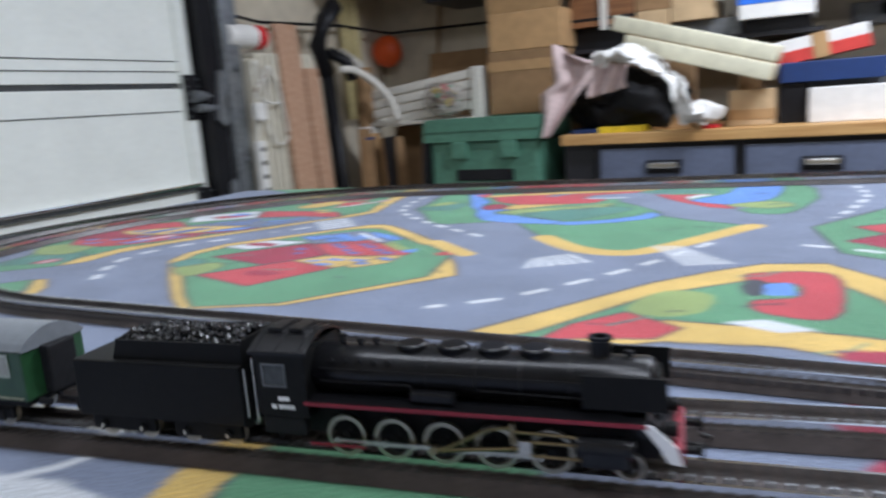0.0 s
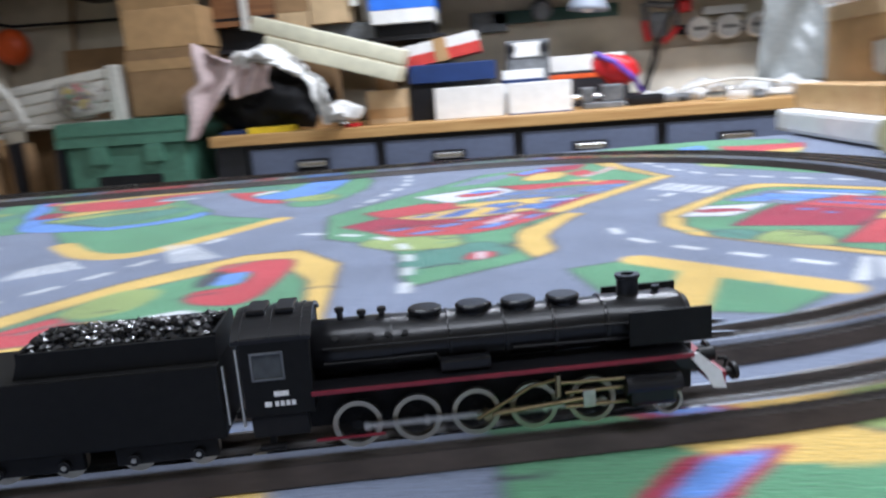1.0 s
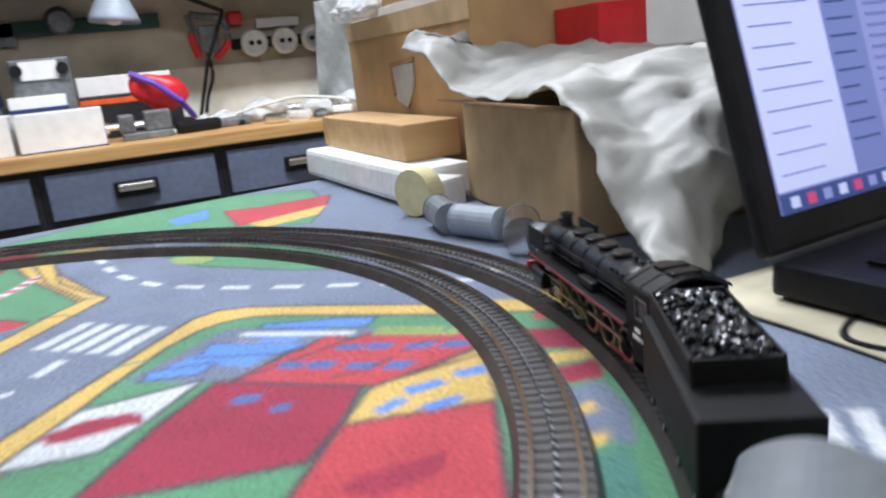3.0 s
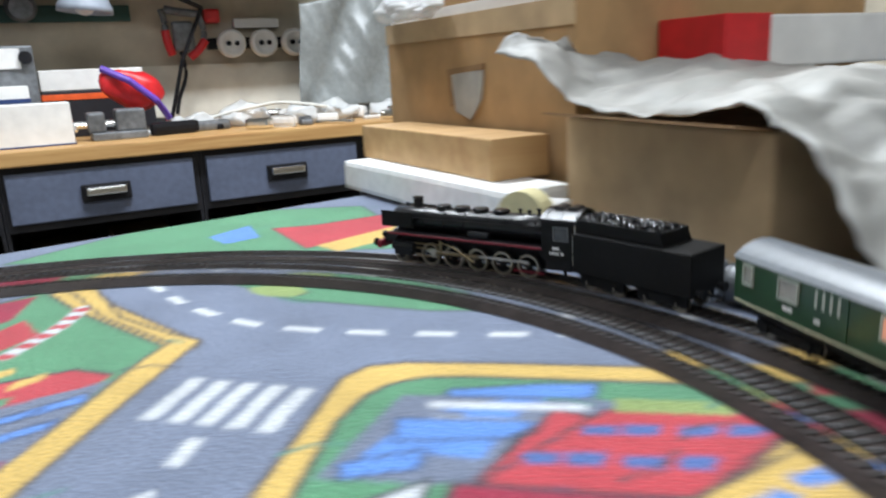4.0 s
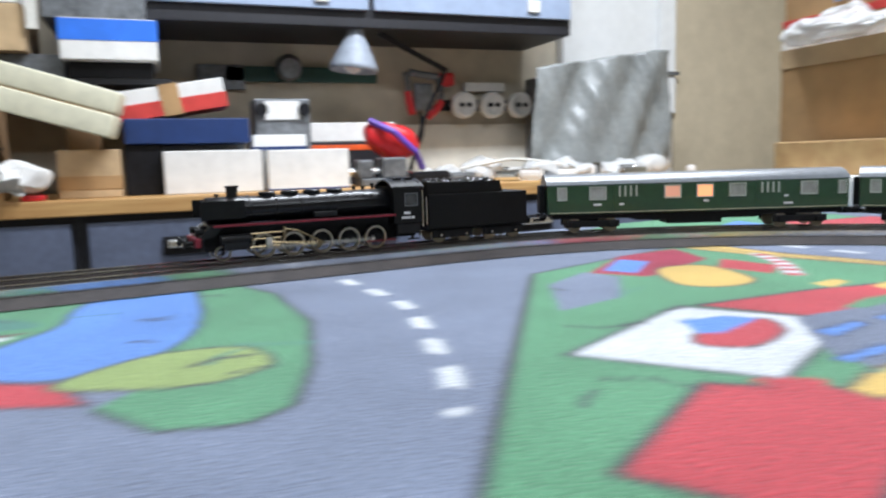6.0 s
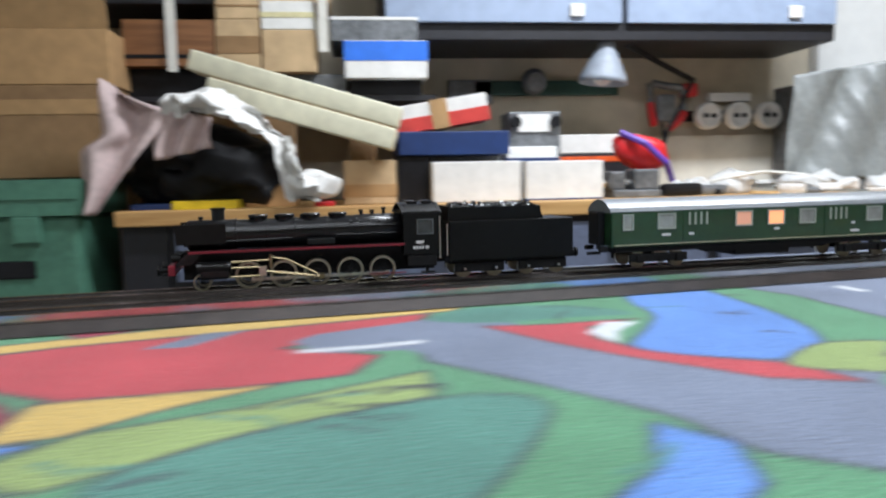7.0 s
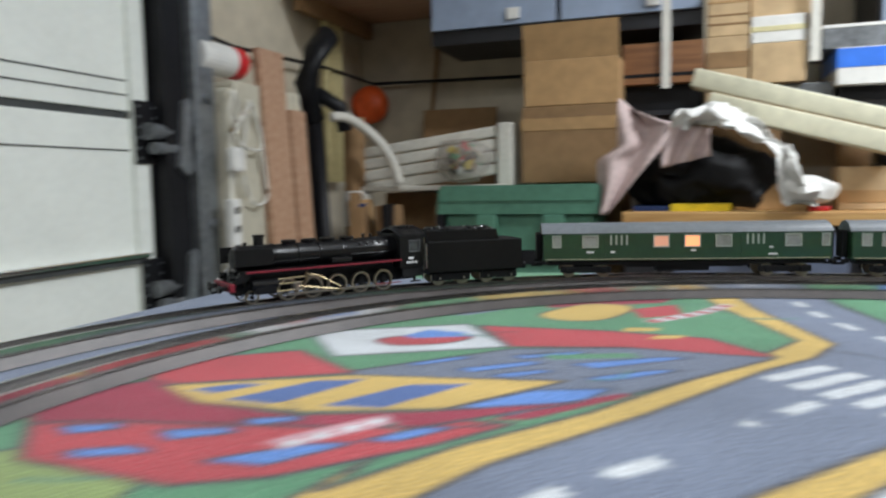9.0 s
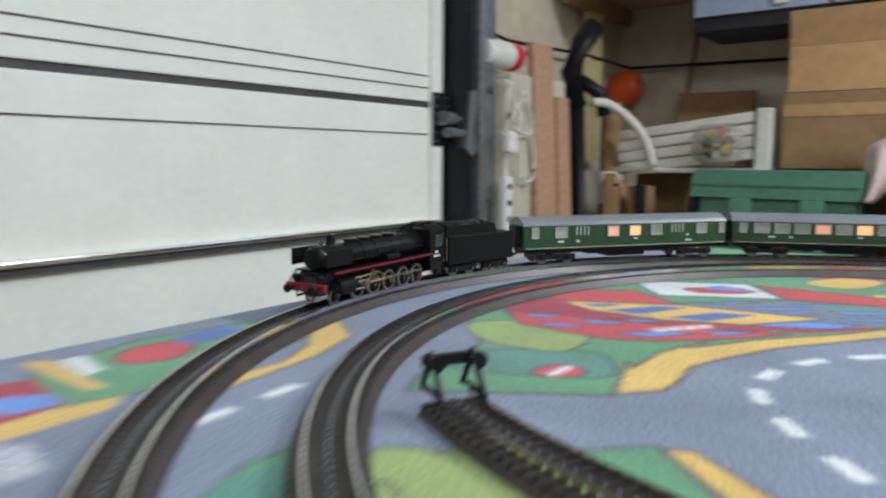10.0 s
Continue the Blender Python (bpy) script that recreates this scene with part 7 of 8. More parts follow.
for v in b.verts:
    v.co = Vector((-0.60 + v.co.x * 0.20, 2.50 + v.co.y * 0.075, 0.900 + v.co.z * 0.105))
    v.co.z = max(v.co.z, BZ + 0.001)
sag(b, 0.03, 13, 5)
for v in b.verts:
    v.co.z = max(v.co.z, BZ + 0.001)
sag(b, 0.012, 40, 8)
sag(b, 0.016, 30, 12)
tagged(finish("black_bag", b, M_UNDER, smooth=True), "crumpled black plastic bag on the worktop", "bag")
tagged(finish("cap_lid", boxed(-0.345, -0.300, 2.385, 2.425, BZ, 0.818, bevel=0.004), M_REDTOOL), "small red plastic cap on the worktop", "cap")

# middle of the bench: tools
o = thing("meter_case", pose(0.26, 2.70, 0.955), "grey bench meter with two round dials", "instrument")
part("case", boxed(-0.075, 0.075, -0.05, 0.06, -0.15, 0.092, bevel=0.005), M_GREYTOOL, o)
part("face", boxed(-0.05, 0.045, -0.056, -0.051, 0.035, 0.085, bevel=0.002), M_WHITE, o, "pale instrument face")
for x in (-0.058, 0.056):
    b = bmesh.new()
    cyl(b, (x, -0.051, 0.062), (x, -0.068, 0.062), 0.016, n=20)
    part("dial", b, M_BLACKPLASTIC, o)
carton("paper_pad", 0.169, 0.31, 2.60, 2.70, BZ, 0.948, M_WHITE, "white paper pad standing on the bench", bands=((0.10, 0.112, M_NAVY),))
carton("low_rack", 0.34, 0.62, 2.72, 2.90, BZ, 0.93, M_BENCHDARK, "dark low rack of small tools", bands=((0.10, 0.116, M_ORANGE),))
carton("pale_panel", 0.34, 0.60, 2.72, 2.86, 0.9305, 0.985, M_WHITE, "white box lying on the tool rack")


def anglepoise():
    l = thing("desk_lamp", pose(0, 0, 0), "grey jointed desk lamp with a conical shade", "lamp")
    b = bmesh.new()
    lathe(b, [(0.014, 0.160), (0.020, 0.155), (0.024, 0.10), (0.034, 0.085), (0.068, 0.015), (0.070, 0.0), (0.064, 0.0), (0.030, 0.08), (0.012, 0.10)], 28)
    s = part("shade", b, M_LAMPSHADE, l, "grey conical lamp shade", True)
    s.matrix_basis = pose(0.475, 2.70, 1.130, 0, 6, 0)
    b = bmesh.new()
    bmesh.ops.create_uvsphere(b, u_segments=16, v_segments=10, radius=0.028)
    k = part("bulb", b, M_WHITE, l, "", True)
    k.matrix_basis = pose(0.475, 2.70, 1.150)
    for dy in (-0.012, 0.012):
        b = bmesh.new()
        tube(b, [(0.50, 2.72 + dy, 1.275), (0.64, 2.76 + dy, 1.215), (0.80, 2.80 + dy, 1.150)], 0.005, 8)
        part("upper_arm", b, M_BLACKPLASTIC, l)
    b = bmesh.new()
    tube(b, [(0.80, 2.80, 1.150), (0.73, 2.82, 1.00), (0.68, 2.84, BZ + 0.02)], 0.006, 8)
    part("lower_arm", b, M_BLACKPLASTIC, l)
    b = bmesh.new()
    lathe(b, [(0.07, 0.0), (0.07, 0.012), (0.02, 0.022), (0.010, 0.03)], 24, Matrix.Translation((0.68, 2.84, BZ)))
    part("foot", b, M_BLACKPLASTIC, l)
    b = bmesh.new()
    cyl(b, (0.485, 2.70, 1.285), (0.525, 2.72, 1.280), 0.016, n=14)
    part("joint", b, M_CHROME, l)


anglepoise()
d = thing("hanging_shears", pose(0.755, 2.90, 1.06), "dark metal shears with red grips hung on the wall", "shears")
b = bmesh.new()
tube(b, smooth_loop([(-0.055, 0, 0.095), (-0.048, 0, 0.055), (-0.050, 0, 0.03)], 5, False), 0.010, 8)
tube(b, smooth_loop([(0.055, 0, 0.075), (0.066, 0, 0.035), (0.062, 0, 0.005)], 5, False), 0.010, 8)
tube(b, smooth_loop([(-0.045, 0, 0.095), (0.0, -0.01, 0.085), (0.055, 0, 0.080)], 5, False), 0.012, 8)
part("jaw", b, M_GREYTOOL, d, "grey metal jaws", True)
b = bmesh.new()
tube(b, smooth_loop([(-0.050, 0, 0.032), (-0.046, -0.004, -0.005), (-0.036, 0, -0.040)], 5, False), 0.013, 10)
part("grip", b, M_REDTOOL, d, "red grip", True)
b = bmesh.new()
tube(b, smooth_loop([(0.066, 0, 0.002), (0.045, -0.004, -0.025), (0.015, 0, -0.050)], 5, False), 0.013, 10)
part("grip", b, M_REDTOOL, d, "red grip", True)
b = bmesh.new()
box(b, -0.030, 0.035, -0.012, 0.012, -0.030, 0.060, bevel=0.010)
part("body", b, M_GREYTOOL, d, "dark oily mechanism", True)
b = bmesh.new()
tube(b, smooth_loop([(-0.010, 0, -0.03), (-0.004, 0, -0.10), (-0.030, 0.01, -0.17), (-0.045, 0, -0.22)], 6, False), 0.006, 8)
part("cord", b, M_BLACKPLASTIC, d)
tagged(finish("red_clip", boxed(0.835, 0.885, 2.93, 2.978, 1.115, 1.160, bevel=0.010), M_REDTOOL), "small red wall hook", "hook")
spool = None
for k, x in enumerate((0.905, 1.01, 1.115)):
    if spool is None:
        spool = thing("wall_socket", pose(x, 2.93, 1.05), "round white socket of a wall power strip", "socket", "white wall sockets")
        b = bmesh.new()
        lathe(b, [(0.040, 0.0), (0.044, 0.01), (0.044, 0.034), (0.034, 0.044), (0.030, 0.034), (0.004, 0.033)], 24, Matrix.Rotation(math.pi / 2, 4, "X"))
        part("socket_body", b, M_WHITE, spool, "", True)
        b = bmesh.new()
        cyl(b, (-0.012, -0.036, 0), (-0.012, -0.042, 0), 0.008, n=10)
        cyl(b, (0.014, -0.036, 0), (0.014, -0.042, 0), 0.008, n=10)
        part("pin_holes", b, M_BLACKPLASTIC, spool)
    else:
        copy_thing(spool, pose(x, 2.93, 1.05))
tagged(finish("socket_strip", boxed(0.84, 1.18, 2.945, 2.979, 1.035, 1.07, bevel=0.004), M_BLACKPLASTIC), "black backing strip behind white sockets", "strip")
tagged(finish("socket_plate", boxed(0.93, 1.08, 2.95, 2.979, 1.10, 1.13, bevel=0.003), M_WHITE), "white label plate on the wall", "plate")
structure("splashback", boxed(0.30, 1.62, 2.968, 2.979, BZ, 0.99), M_TILE, "pale splashback panel behind the worktop")
tagged(finish("tool_rail", boxed(0.14, 0.62, 2.955, 2.979, 1.125, 1.172, bevel=0.003), mat("dark_green_rail", (0.02, 0.07, 0.055), 0.5, 0, 0.1, 50, 0.05)), "dark green tool rail on the wall", "rail")
tagged(finish("pinned_frame", boxed(0.06, 0.20, 2.955, 2.979, 1.10, 1.175, bevel=0.003), M_GREYTOOL), "grey framed plate on the wall", "plate")
b = bmesh.new()
cyl(b, (0.33, 2.93, 1.165), (0.33, 2.90, 1.16), 0.042, 0.030, 24)
tagged(finish("round_gauge", b, M_GREYTOOL), "round dark gauge hung on the wall", "gauge")

c = thing("red_tool_bag", pose(0.555, 2.60, 0.925, 0, 12, 0), "red plastic tool holder with a purple strap", "tool holder")
b = bmesh.new()
bmesh.ops.create_icosphere(b, subdivisions=3, radius=1.0)
for v in b.verts:
    v.co = Vector((v.co.x * 0.085, v.co.y * 0.05, v.co.z * 0.050))
sag(b, 0.02, 16, 2)
part("pouch", b, M_REDTOOL, c, "", True)
b = bmesh.new()
tube(b, [(-0.085, -0.03, 0.040), (-0.02, -0.062, 0.02), (0.05, -0.062, -0.02), (0.09, -0.03, -0.06)], 0.009, 8)
part("strap", b, M_PURPLE, c, "purple strap")
v_ = thing("bench_vice", pose(0.50, 2.52, BZ), "grey cast bench vice with small metal bits", "vice")
part("base", boxed(-0.07, 0.06, -0.04, 0.05, 0, 0.020, bevel=0.004), M_GREYTOOL, v_)
part("fixed_jaw", boxed(-0.01, 0.06, -0.03, 0.04, 0.020, 0.075, bevel=0.006), M_GREYTOOL, v_)
part("moving_jaw", boxed(-0.075, -0.035, -0.03, 0.04, 0.020, 0.070, bevel=0.006), M_GREYTOOL, v_)
b = bmesh.new()
cyl(b, (-0.11, 0.005, 0.04), (0.0, 0.005, 0.04), 0.009, n=12)
tube(b, [(-0.105, -0.05, 0.03), (-0.105, 0.06, 0.05)], 0.004, 8)
part("screw", b, M_CHROME, v_)
rnd = random.Random(11)
for k in range(46):
    x, y = rnd.uniform(0.60, 1.50), rnd.uniform(2.42, 2.85)
    L_, w_, h_ = rnd.uniform(0.03, 0.16), rnd.uniform(0.010, 0.04), rnd.uniform(0.010, 0.036)
    mm = rnd.choice((M_CHROME, M_CHROME, M_WHITE, M_WHITE, M_BLACKPLASTIC, M_GREYTOOL, M_PAPER))
    word = {M_CHROME: "bright steel", M_WHITE: "white plastic", M_BLACKPLASTIC: "black plastic", M_GREYTOOL: "grey metal", M_PAPER: "white paper"}[mm]
    o = finish("hand_tool", boxed(-L_ / 2, L_ / 2, -w_ / 2, w_ / 2, 0, h_, bevel=h_ * 0.35), mm)
    o.matrix_basis = pose(x, y, BZ, 0, 0, rnd.uniform(-60, 60))
    tagged(o, word + " hand tool lying on the worktop", "tool", "tools on the worktop")
for k, (x, y, r) in enumerate(((0.70, 2.60, 0.040), (0.86, 2.66, 0.055), (1.00, 2.56, 0.045), (1.13, 2.62, 0.050), (1.28, 2.55, 0.042), (1.42, 2.58, 0.050))):
    b = bmesh.new()
    bmesh.ops.create_icosphere(b, subdivisions=3, radius=1.0)
    for v in b.verts:
        v.co = Vector((v.co.x * r * 1.5, v.co.y * r, v.co.z * r * 0.62))
    sag(b, r * 0.5, 1.1 / r, k)
    sag(b, r * 0.2, 3.2 / r, k + 9)
    for v in b.verts:
        v.co.z = max(v.co.z, -r * 0.45)
    o = finish("plastic_bag", b, M_BAG, smooth=True)
    o.matrix_basis = pose(x, y, BZ + r * 0.45 + 0.0005, 0, 0, 40 * k)
    tagged(o, "small crumpled clear plastic bag on the worktop", "bag", "bags on the worktop")
b = bmesh.new()
tube(b, [(0.70 + 0.035 * k, 2.62 + 0.03 * math.sin(k), BZ + 0.01 + 0.05 * math.sin(math.pi * k / 14)) for k in range(15)], 0.005, 8)
tagged(finish("white_cable", b, M_ROPE, smooth=True), "white cable looped over the worktop", "cable")

# grey foil hood hanging at the bench's right end, and the white cupboard beyond
def hood(u, v):
    x = 1.07 + 0.51 * u - 0.03 * (1 - v) * (1 - u)
    z = 0.84 + v * (0.31 + 0.07 * u)
    fold = 0.045 * noise.noise(Vector((5 * u - 1.5 * v, 0.5 * v, 3.0))) + 0.016 * noise.noise(Vector((15 * u + 5 * v, 0.9 * v, 8.0)))
    return Vector((x, 2.70 + fold - 0.05 * math.sin(math.pi * u), z))



b = sheet(90, 40, hood, 0.0012)
sag(b, 0.003, 16, 4)
sag(b, 0.0012, 60, 9)
tagged(finish("foil_cover", b, M_FOIL, smooth=True), "crinkled grey plastic dust cover over a machine", "dust cover")
carton("machine", 1.16, 1.50, 2.78, 2.95, BZ, 1.14, M_GREYTOOL, "grey machine hidden under a dust cover", "machine")
f = thing("white_cupboard", pose(1.30, 2.975, 0), "tall white painted cupboard beside the wall cabinets", "cupboard")
part("body", boxed(0.0, 0.44, -0.05, 0.0, BZ + 0.30, 2.3, bevel=0.004), M_TILEWHITE, f)
part("side_strip", boxed(0.40, 0.47, -0.075, -0.052, 1.02, 1.60, bevel=0.004), M_TILEWHITE, f)
part("shelf_pin", boxed(0.38, 0.48, -0.085, -0.076, 1.16, 1.172), M_GREYTOOL, f)
f = thing("tan_cupboard", pose(1.70, 2.95, 0), "tan painted cupboard door in the room's corner", "cupboard")
part("door", boxed(0.08, 0.62, -0.03, 0.0, 0.0, 2.1, bevel=0.004), M_TANDOOR, f)
part("frame", boxed(0.0, 0.078, -0.02, 0.02, 0.0, 2.15, bevel=0.004), M_WHITE, f)

# ---- the corner beside the garage door ----
g = thing("tool_chest", pose(-1.08, 2.50, 0), "big green plastic tool chest standing on the floor", "chest")
part("body", boxed(-0.215, 0.205, -0.14, 0.16, 0.0, 0.80, bevel=0.012), M_GREENBOX, g)
b = bmesh.new()
prism(b, [(-0.235, 0.801), (0.222, 0.801), (0.226, 0.874), (0.218, 0.882), (-0.222, 0.882), (-0.230, 0.874)], -0.155, 0.17)
part("lid", b, M_GREENBOX, g, "green lid with rounded edges")
part("lid_rib", boxed(-0.222, 0.214, -0.159, -0.156, 0.838, 0.843), M_GREENBOX, g)
for x in (-0.09, 0.10):
    part("latch", boxed(x - 0.03, x + 0.03, -0.158, -0.141, 0.74, 0.80, bevel=0.004), M_GREENBOX, g)
part("handle_slot", boxed(-0.11, 0.11, -0.1445, -0.141, 0.66, 0.70, bevel=0.004), M_BLACKPLASTIC, g, "dark handle slot")
c = carton("big_carton", -1.100, -0.825, 2.67, 2.93, 0.0, 0.89, M_CARDDARK, "tall brown carton standing on the floor")
c = carton("big_carton", -1.098, -0.826, 2.48, 2.75, 0.886, 1.105, M_CARDDARK, "brown carton with clear tape across it", bands=((0.150, 0.185, M_CARD),))
c = thing("open_carton", pose(-0.955, 2.615, 1.106), "open brown carton with its front flap standing up", "box")
part("shell", boxed(-0.135, 0.135, -0.135, 0.135, 0, 0.130, bevel=0.003), M_CARD, c)
b = boxed(-0.135, 0.135, -0.003, 0.003, 0, 0.100, bevel=0.001)
f = part("front_flap", b, M_CARD, c)
f.matrix_basis = pose(0, -0.130, 0.131, 14, 0, 0)

ch = thing("garden_chair", pose(-1.37, 2.52, 0), "stained white plastic garden chair with a slatted back", "chair")
for x in (-0.235, 0.225):
    for y in (-0.05, 0.33):
        b = bmesh.new()
        box(b, x - 0.022, x + 0.022, y - 0.02, y + 0.02, 0, 0.86 if y < 0 else 0.80, bevel=0.006)
        part("leg", b, M_CHAIR, ch)
for k in range(4):
    b = boxed(-0.245, 0.205, -0.012, 0.012, -0.016, 0.016, bevel=0.006)
    s = part("back_slat", b, M_CHAIR, ch)
    s.matrix_basis = pose(-0.01, -0.03, 0.905 + 0.037 * k, 0, -7, 0)
part("arm_post", boxed(0.200, 0.245, -0.05, 0.0, 0.861, 1.065, bevel=0.006), M_CHAIR, ch)
b = bmesh.new()
tube(b, [(-0.245, -0.02, 0.86), (-0.27, 0.0, 1.0), (-0.33, 0.02, 1.12), (-0.42, 0.03, 1.18)], 0.018, 10)
part("arm_rest", b, M_CHAIR, ch, "", True)
part("seat", boxed(-0.245, 0.235, -0.06, 0.34, 0.868, 0.884, bevel=0.005), M_CHAIR, ch)
crate = carton("low_crate", -1.60, -1.32, 2.62, 2.90, 0, 0.86, M_CARDDARK, "dark brown crate in the corner")
rnd = random.Random(5)
for k in range(9):
    x = -1.62 + 0.035 * k
    mm = rnd.choice((M_CARDDARK, M_WHITE, M_BLACKPLASTIC, M_CARD, M_NAVY, M_CARDDARK))
    word = {M_CARDDARK: "dark brown", M_WHITE: "white", M_BLACKPLASTIC: "black", M_CARD: "brown", M_NAVY: "dark blue"}[mm]
    o = finish("stored_board", boxed(-0.012, 0.012, -0.05, 0.05, 0, rnd.uniform(0.82, 0.87), bevel=0.002), mm)
    o.matrix_basis = pose(x, 2.40 + rnd.uniform(-.02, .03), 0, 0, rnd.uniform(-6, 6), rnd.uniform(-20, 20))
    tagged(o, word + " board stored upright in the corner", "board", "boards stored in the corner")
o = finish("leaning_sheet", boxed(-0.14, 0.14, -0.006, 0.006, 0, 0.30, bevel=0.002), M_CARDDARK)
o.matrix_basis = pose(-1.43, 2.88, 0.861, -8, 0, 0)
tagged(o, "brown fibreboard sheet leaning on the wall", "board")
b = bmesh.new()
bmesh.ops.create_icosphere(b, subdivisions=3, radius=1.0)
for v in b.verts:
    v.co = Vector((v.co.x * 0.085, v.co.y * 0.05, v.co.z * 0.075))
sag(b, 0.02, 18, 9)
o = finish("filled_bag", b, clear("cloudy_plastic", (0.42, 0.38, 0.34), 0.2, 0.38), smooth=True)
o.matrix_basis = pose(-1.27, 2.46, 0.957)
tagged(o, "cloudy plastic bag full of coloured bits on the chair", "bag")
rnd = random.Random(8)
for mm in (M_REDTOOL, M_YELLOW, M_BLACKPLASTIC, M_CARDDARK, M_TOYGREEN, M_WHITE, M_BLACKPLASTIC, M_CARDDARK):
    b = bmesh.new()
    for k in range(7):
        a, q = rnd.uniform(0, math.tau), rnd.uniform(0, 0.85)
        box(b, -0.010, 0.010, -0.006, 0.006, -0.007, 0.007, m=Matrix.Translation((0.066 * q * math.cos(a), rnd.uniform(-0.030, 0.025), 0.055 * q * math.sin(a))) @ Matrix.Rotation(rnd.uniform(0, 3), 4, "Y"))
    tagged(part("toy_bit", b, mm, o), kind="stuff")

rad = thing("oil_radiator", pose(-1.79, 1.975, 0), "ivory oil-filled radiator with upright ribs by the wall", "radiator")
for k in range(12):
    b = bmesh.new()
    box(b, 0.0, 0.11, -0.090 + 0.029 * k, -0.068 + 0.029 * k, 0.50, 1.15 - 0.02 * (k == 0), bevel=0.010)
    part("rib", b, M_RADIATOR, rad)
part("base", boxed(0.01, 0.10, -0.09, 0.27, 0.0, 0.499, bevel=0.01), M_RADIATOR, rad)
b = bmesh.new()
tube(b, smooth_loop([(0.120, -0.02, 1.105), (0.128, -0.055, 1.00), (0.130, -0.062, 0.90), (0.128, -0.02, 0.845), (0.126, 0.035, 0.86), (0.126, 0.030, 0.95), (0.124, 0.005, 1.06), (0.122, -0.02, 1.10)], 6, False), 0.0038, 8)
tube(b, smooth_loop([(0.124, -0.02, 1.10), (0.132, -0.075, 1.05), (0.136, -0.105, 1.01), (0.134, -0.06, 0.985), (0.130, 0.015, 0.985), (0.128, 0.010, 1.04), (0.124, -0.015, 1.095)], 6, False), 0.0038, 8)
tube(b, smooth_loop([(0.122, -0.085, 1.12), (0.130, -0.11, 1.07), (0.130, -0.085, 1.03), (0.124, -0.07, 1.08), (0.122, -0.08, 1.12)], 6, False), 0.0035, 8)
tagged(finish("coiled_cable", b, M_ROPE, smooth=True), "white electric cable coiled on the radiator", "cable").matrix_basis = pose(-1.79, 1.975, 0)
b = bmesh.new()
tube(b, [(0.118, -0.02, 1.085), (0.122, -0.06, 1.06), (0.125, -0.10, 1.02)], 0.006, 8)
tagged(finish("dark_cable", b, M_CARDDARK, smooth=True), "dark cable hooked over the radiator ribs", "cable").matrix_basis = pose(-1.79, 1.975, 0)
c = thing("socket_strip", pose(-1.79, 1.975, 0), "white multiple socket lead hanging down", "socket")
b = bmesh.new()
tube(b, [(0.118, -0.10, 1.02), (0.125, -0.105, 0.95), (0.12, -0.11, 0.86)], 0.004, 8)
part("lead", b, M_ROPE, c)
part("plug", boxed(0.112, 0.140, -0.115, -0.075, 0.925, 0.985, bevel=0.010), M_WHITE, c)
part("strip", boxed(0.112, 0.135, -0.125, -0.090, 0.66, 0.86, bevel=0.004), M_WHITE, c)
for k in range(4):
    part("outlet", boxed(0.1355, 0.138, -0.116, -0.100, 0.69 + 0.045 * k, 0.705 + 0.045 * k), M_BLACKPLASTIC, c)
c = thing("gas_canister", pose(-1.74, 1.865, 1.205), "white cylinder with a red end hung by the radiator", "canister")
b = bmesh.new()
cyl(b, (0, -0.03, 0), (0, 0.105, 0), 0.040, n=24)
part("body", b, M_WHITE, c)
b = bmesh.new()
cyl(b, (0, 0.106, 0), (0, 0.145, 0), 0.041, n=24)
part("end_cap", b, M_REDTOOL, c, "red end cap")
p = tagged(finish("plank", boxed(-0.012, 0.012, -0.095, 0.020, 0, 1.25, bevel=0.003), M_PLANK), "pinkish wooden plank leaning against the wall", "plank")
p.matrix_basis = pose(-1.63, 2.125, 0, 0, -3.0, 0)
p = tagged(finish("plank", boxed(-0.010, 0.010, 0.0, 0.075, 0, 1.10, bevel=0.003), M_PLANK), "shorter wooden plank with a dark slot", "plank")
p.matrix_basis = pose(-1.62, 2.152, 0, 0, -3.0, 0)
vac = thing("vacuum_wand", pose(-1.65, 2.28, 0), "black vacuum cleaner wand and grip standing upright", "vacuum cleaner")
b = bmesh.new()
tube(b, [(0.0, 0.0, 0.0), (0.0, 0.01, 0.6), (-0.02, 0.0, 1.10)], 0.026, 12)
part("tube", b, M_BLACKPLASTIC, vac, "", True)
b = bmesh.new()
tube(b, [(-0.02, 0.0, 1.08), (-0.02, -0.04, 1.18), (-0.01, 0.00, 1.27), (0.01, 0.05, 1.33)], 0.034, 12)
tube(b, [(-0.02, 0.02, 1.16), (0.03, 0.07, 1.12), (0.04, 0.08, 1.05)], 0.022, 10)
part("grip", b, M_BLACKPLASTIC, vac, "", True)
b = bmesh.new()
tube(b, smooth_loop([(0.02, 0.03, 1.09), (0.06, 0.07, 1.085), (0.12, 0.12, 1.03), (0.16, 0.15, 0.96), (0.175, 0.165, 0.89)], 5, False), 0.015, 10)
part("hose", b, M_CHAIR, vac, "pale flexible hose", True)
bt = thing("brown_tube", pose(-1.64, 2.48, 0), "brown cardboard tube with a white label", "tube")
b = bmesh.new()
cyl(b, (0, 0, 0), (0, 0, 1.10), 0.040, 0.034, 20)
part("body", b, M_CARDDARK, bt)
b = bmesh.new()
cyl(b, (0, 0, 0.76), (0, 0, 0.87), 0.042, n=20)
part("label_band", b, M_WHITE, bt)
c = thing("orange_reel", pose(-1.785, 2.93, 1.19), "orange plastic reel hung on the wall", "reel")
b = bmesh.new()
lathe(b, [(0.07, 0.0), (0.072, 0.02), (0.06, 0.05), (0.02, 0.06)], 28, Matrix.Rotation(math.pi / 2, 4, "X"))
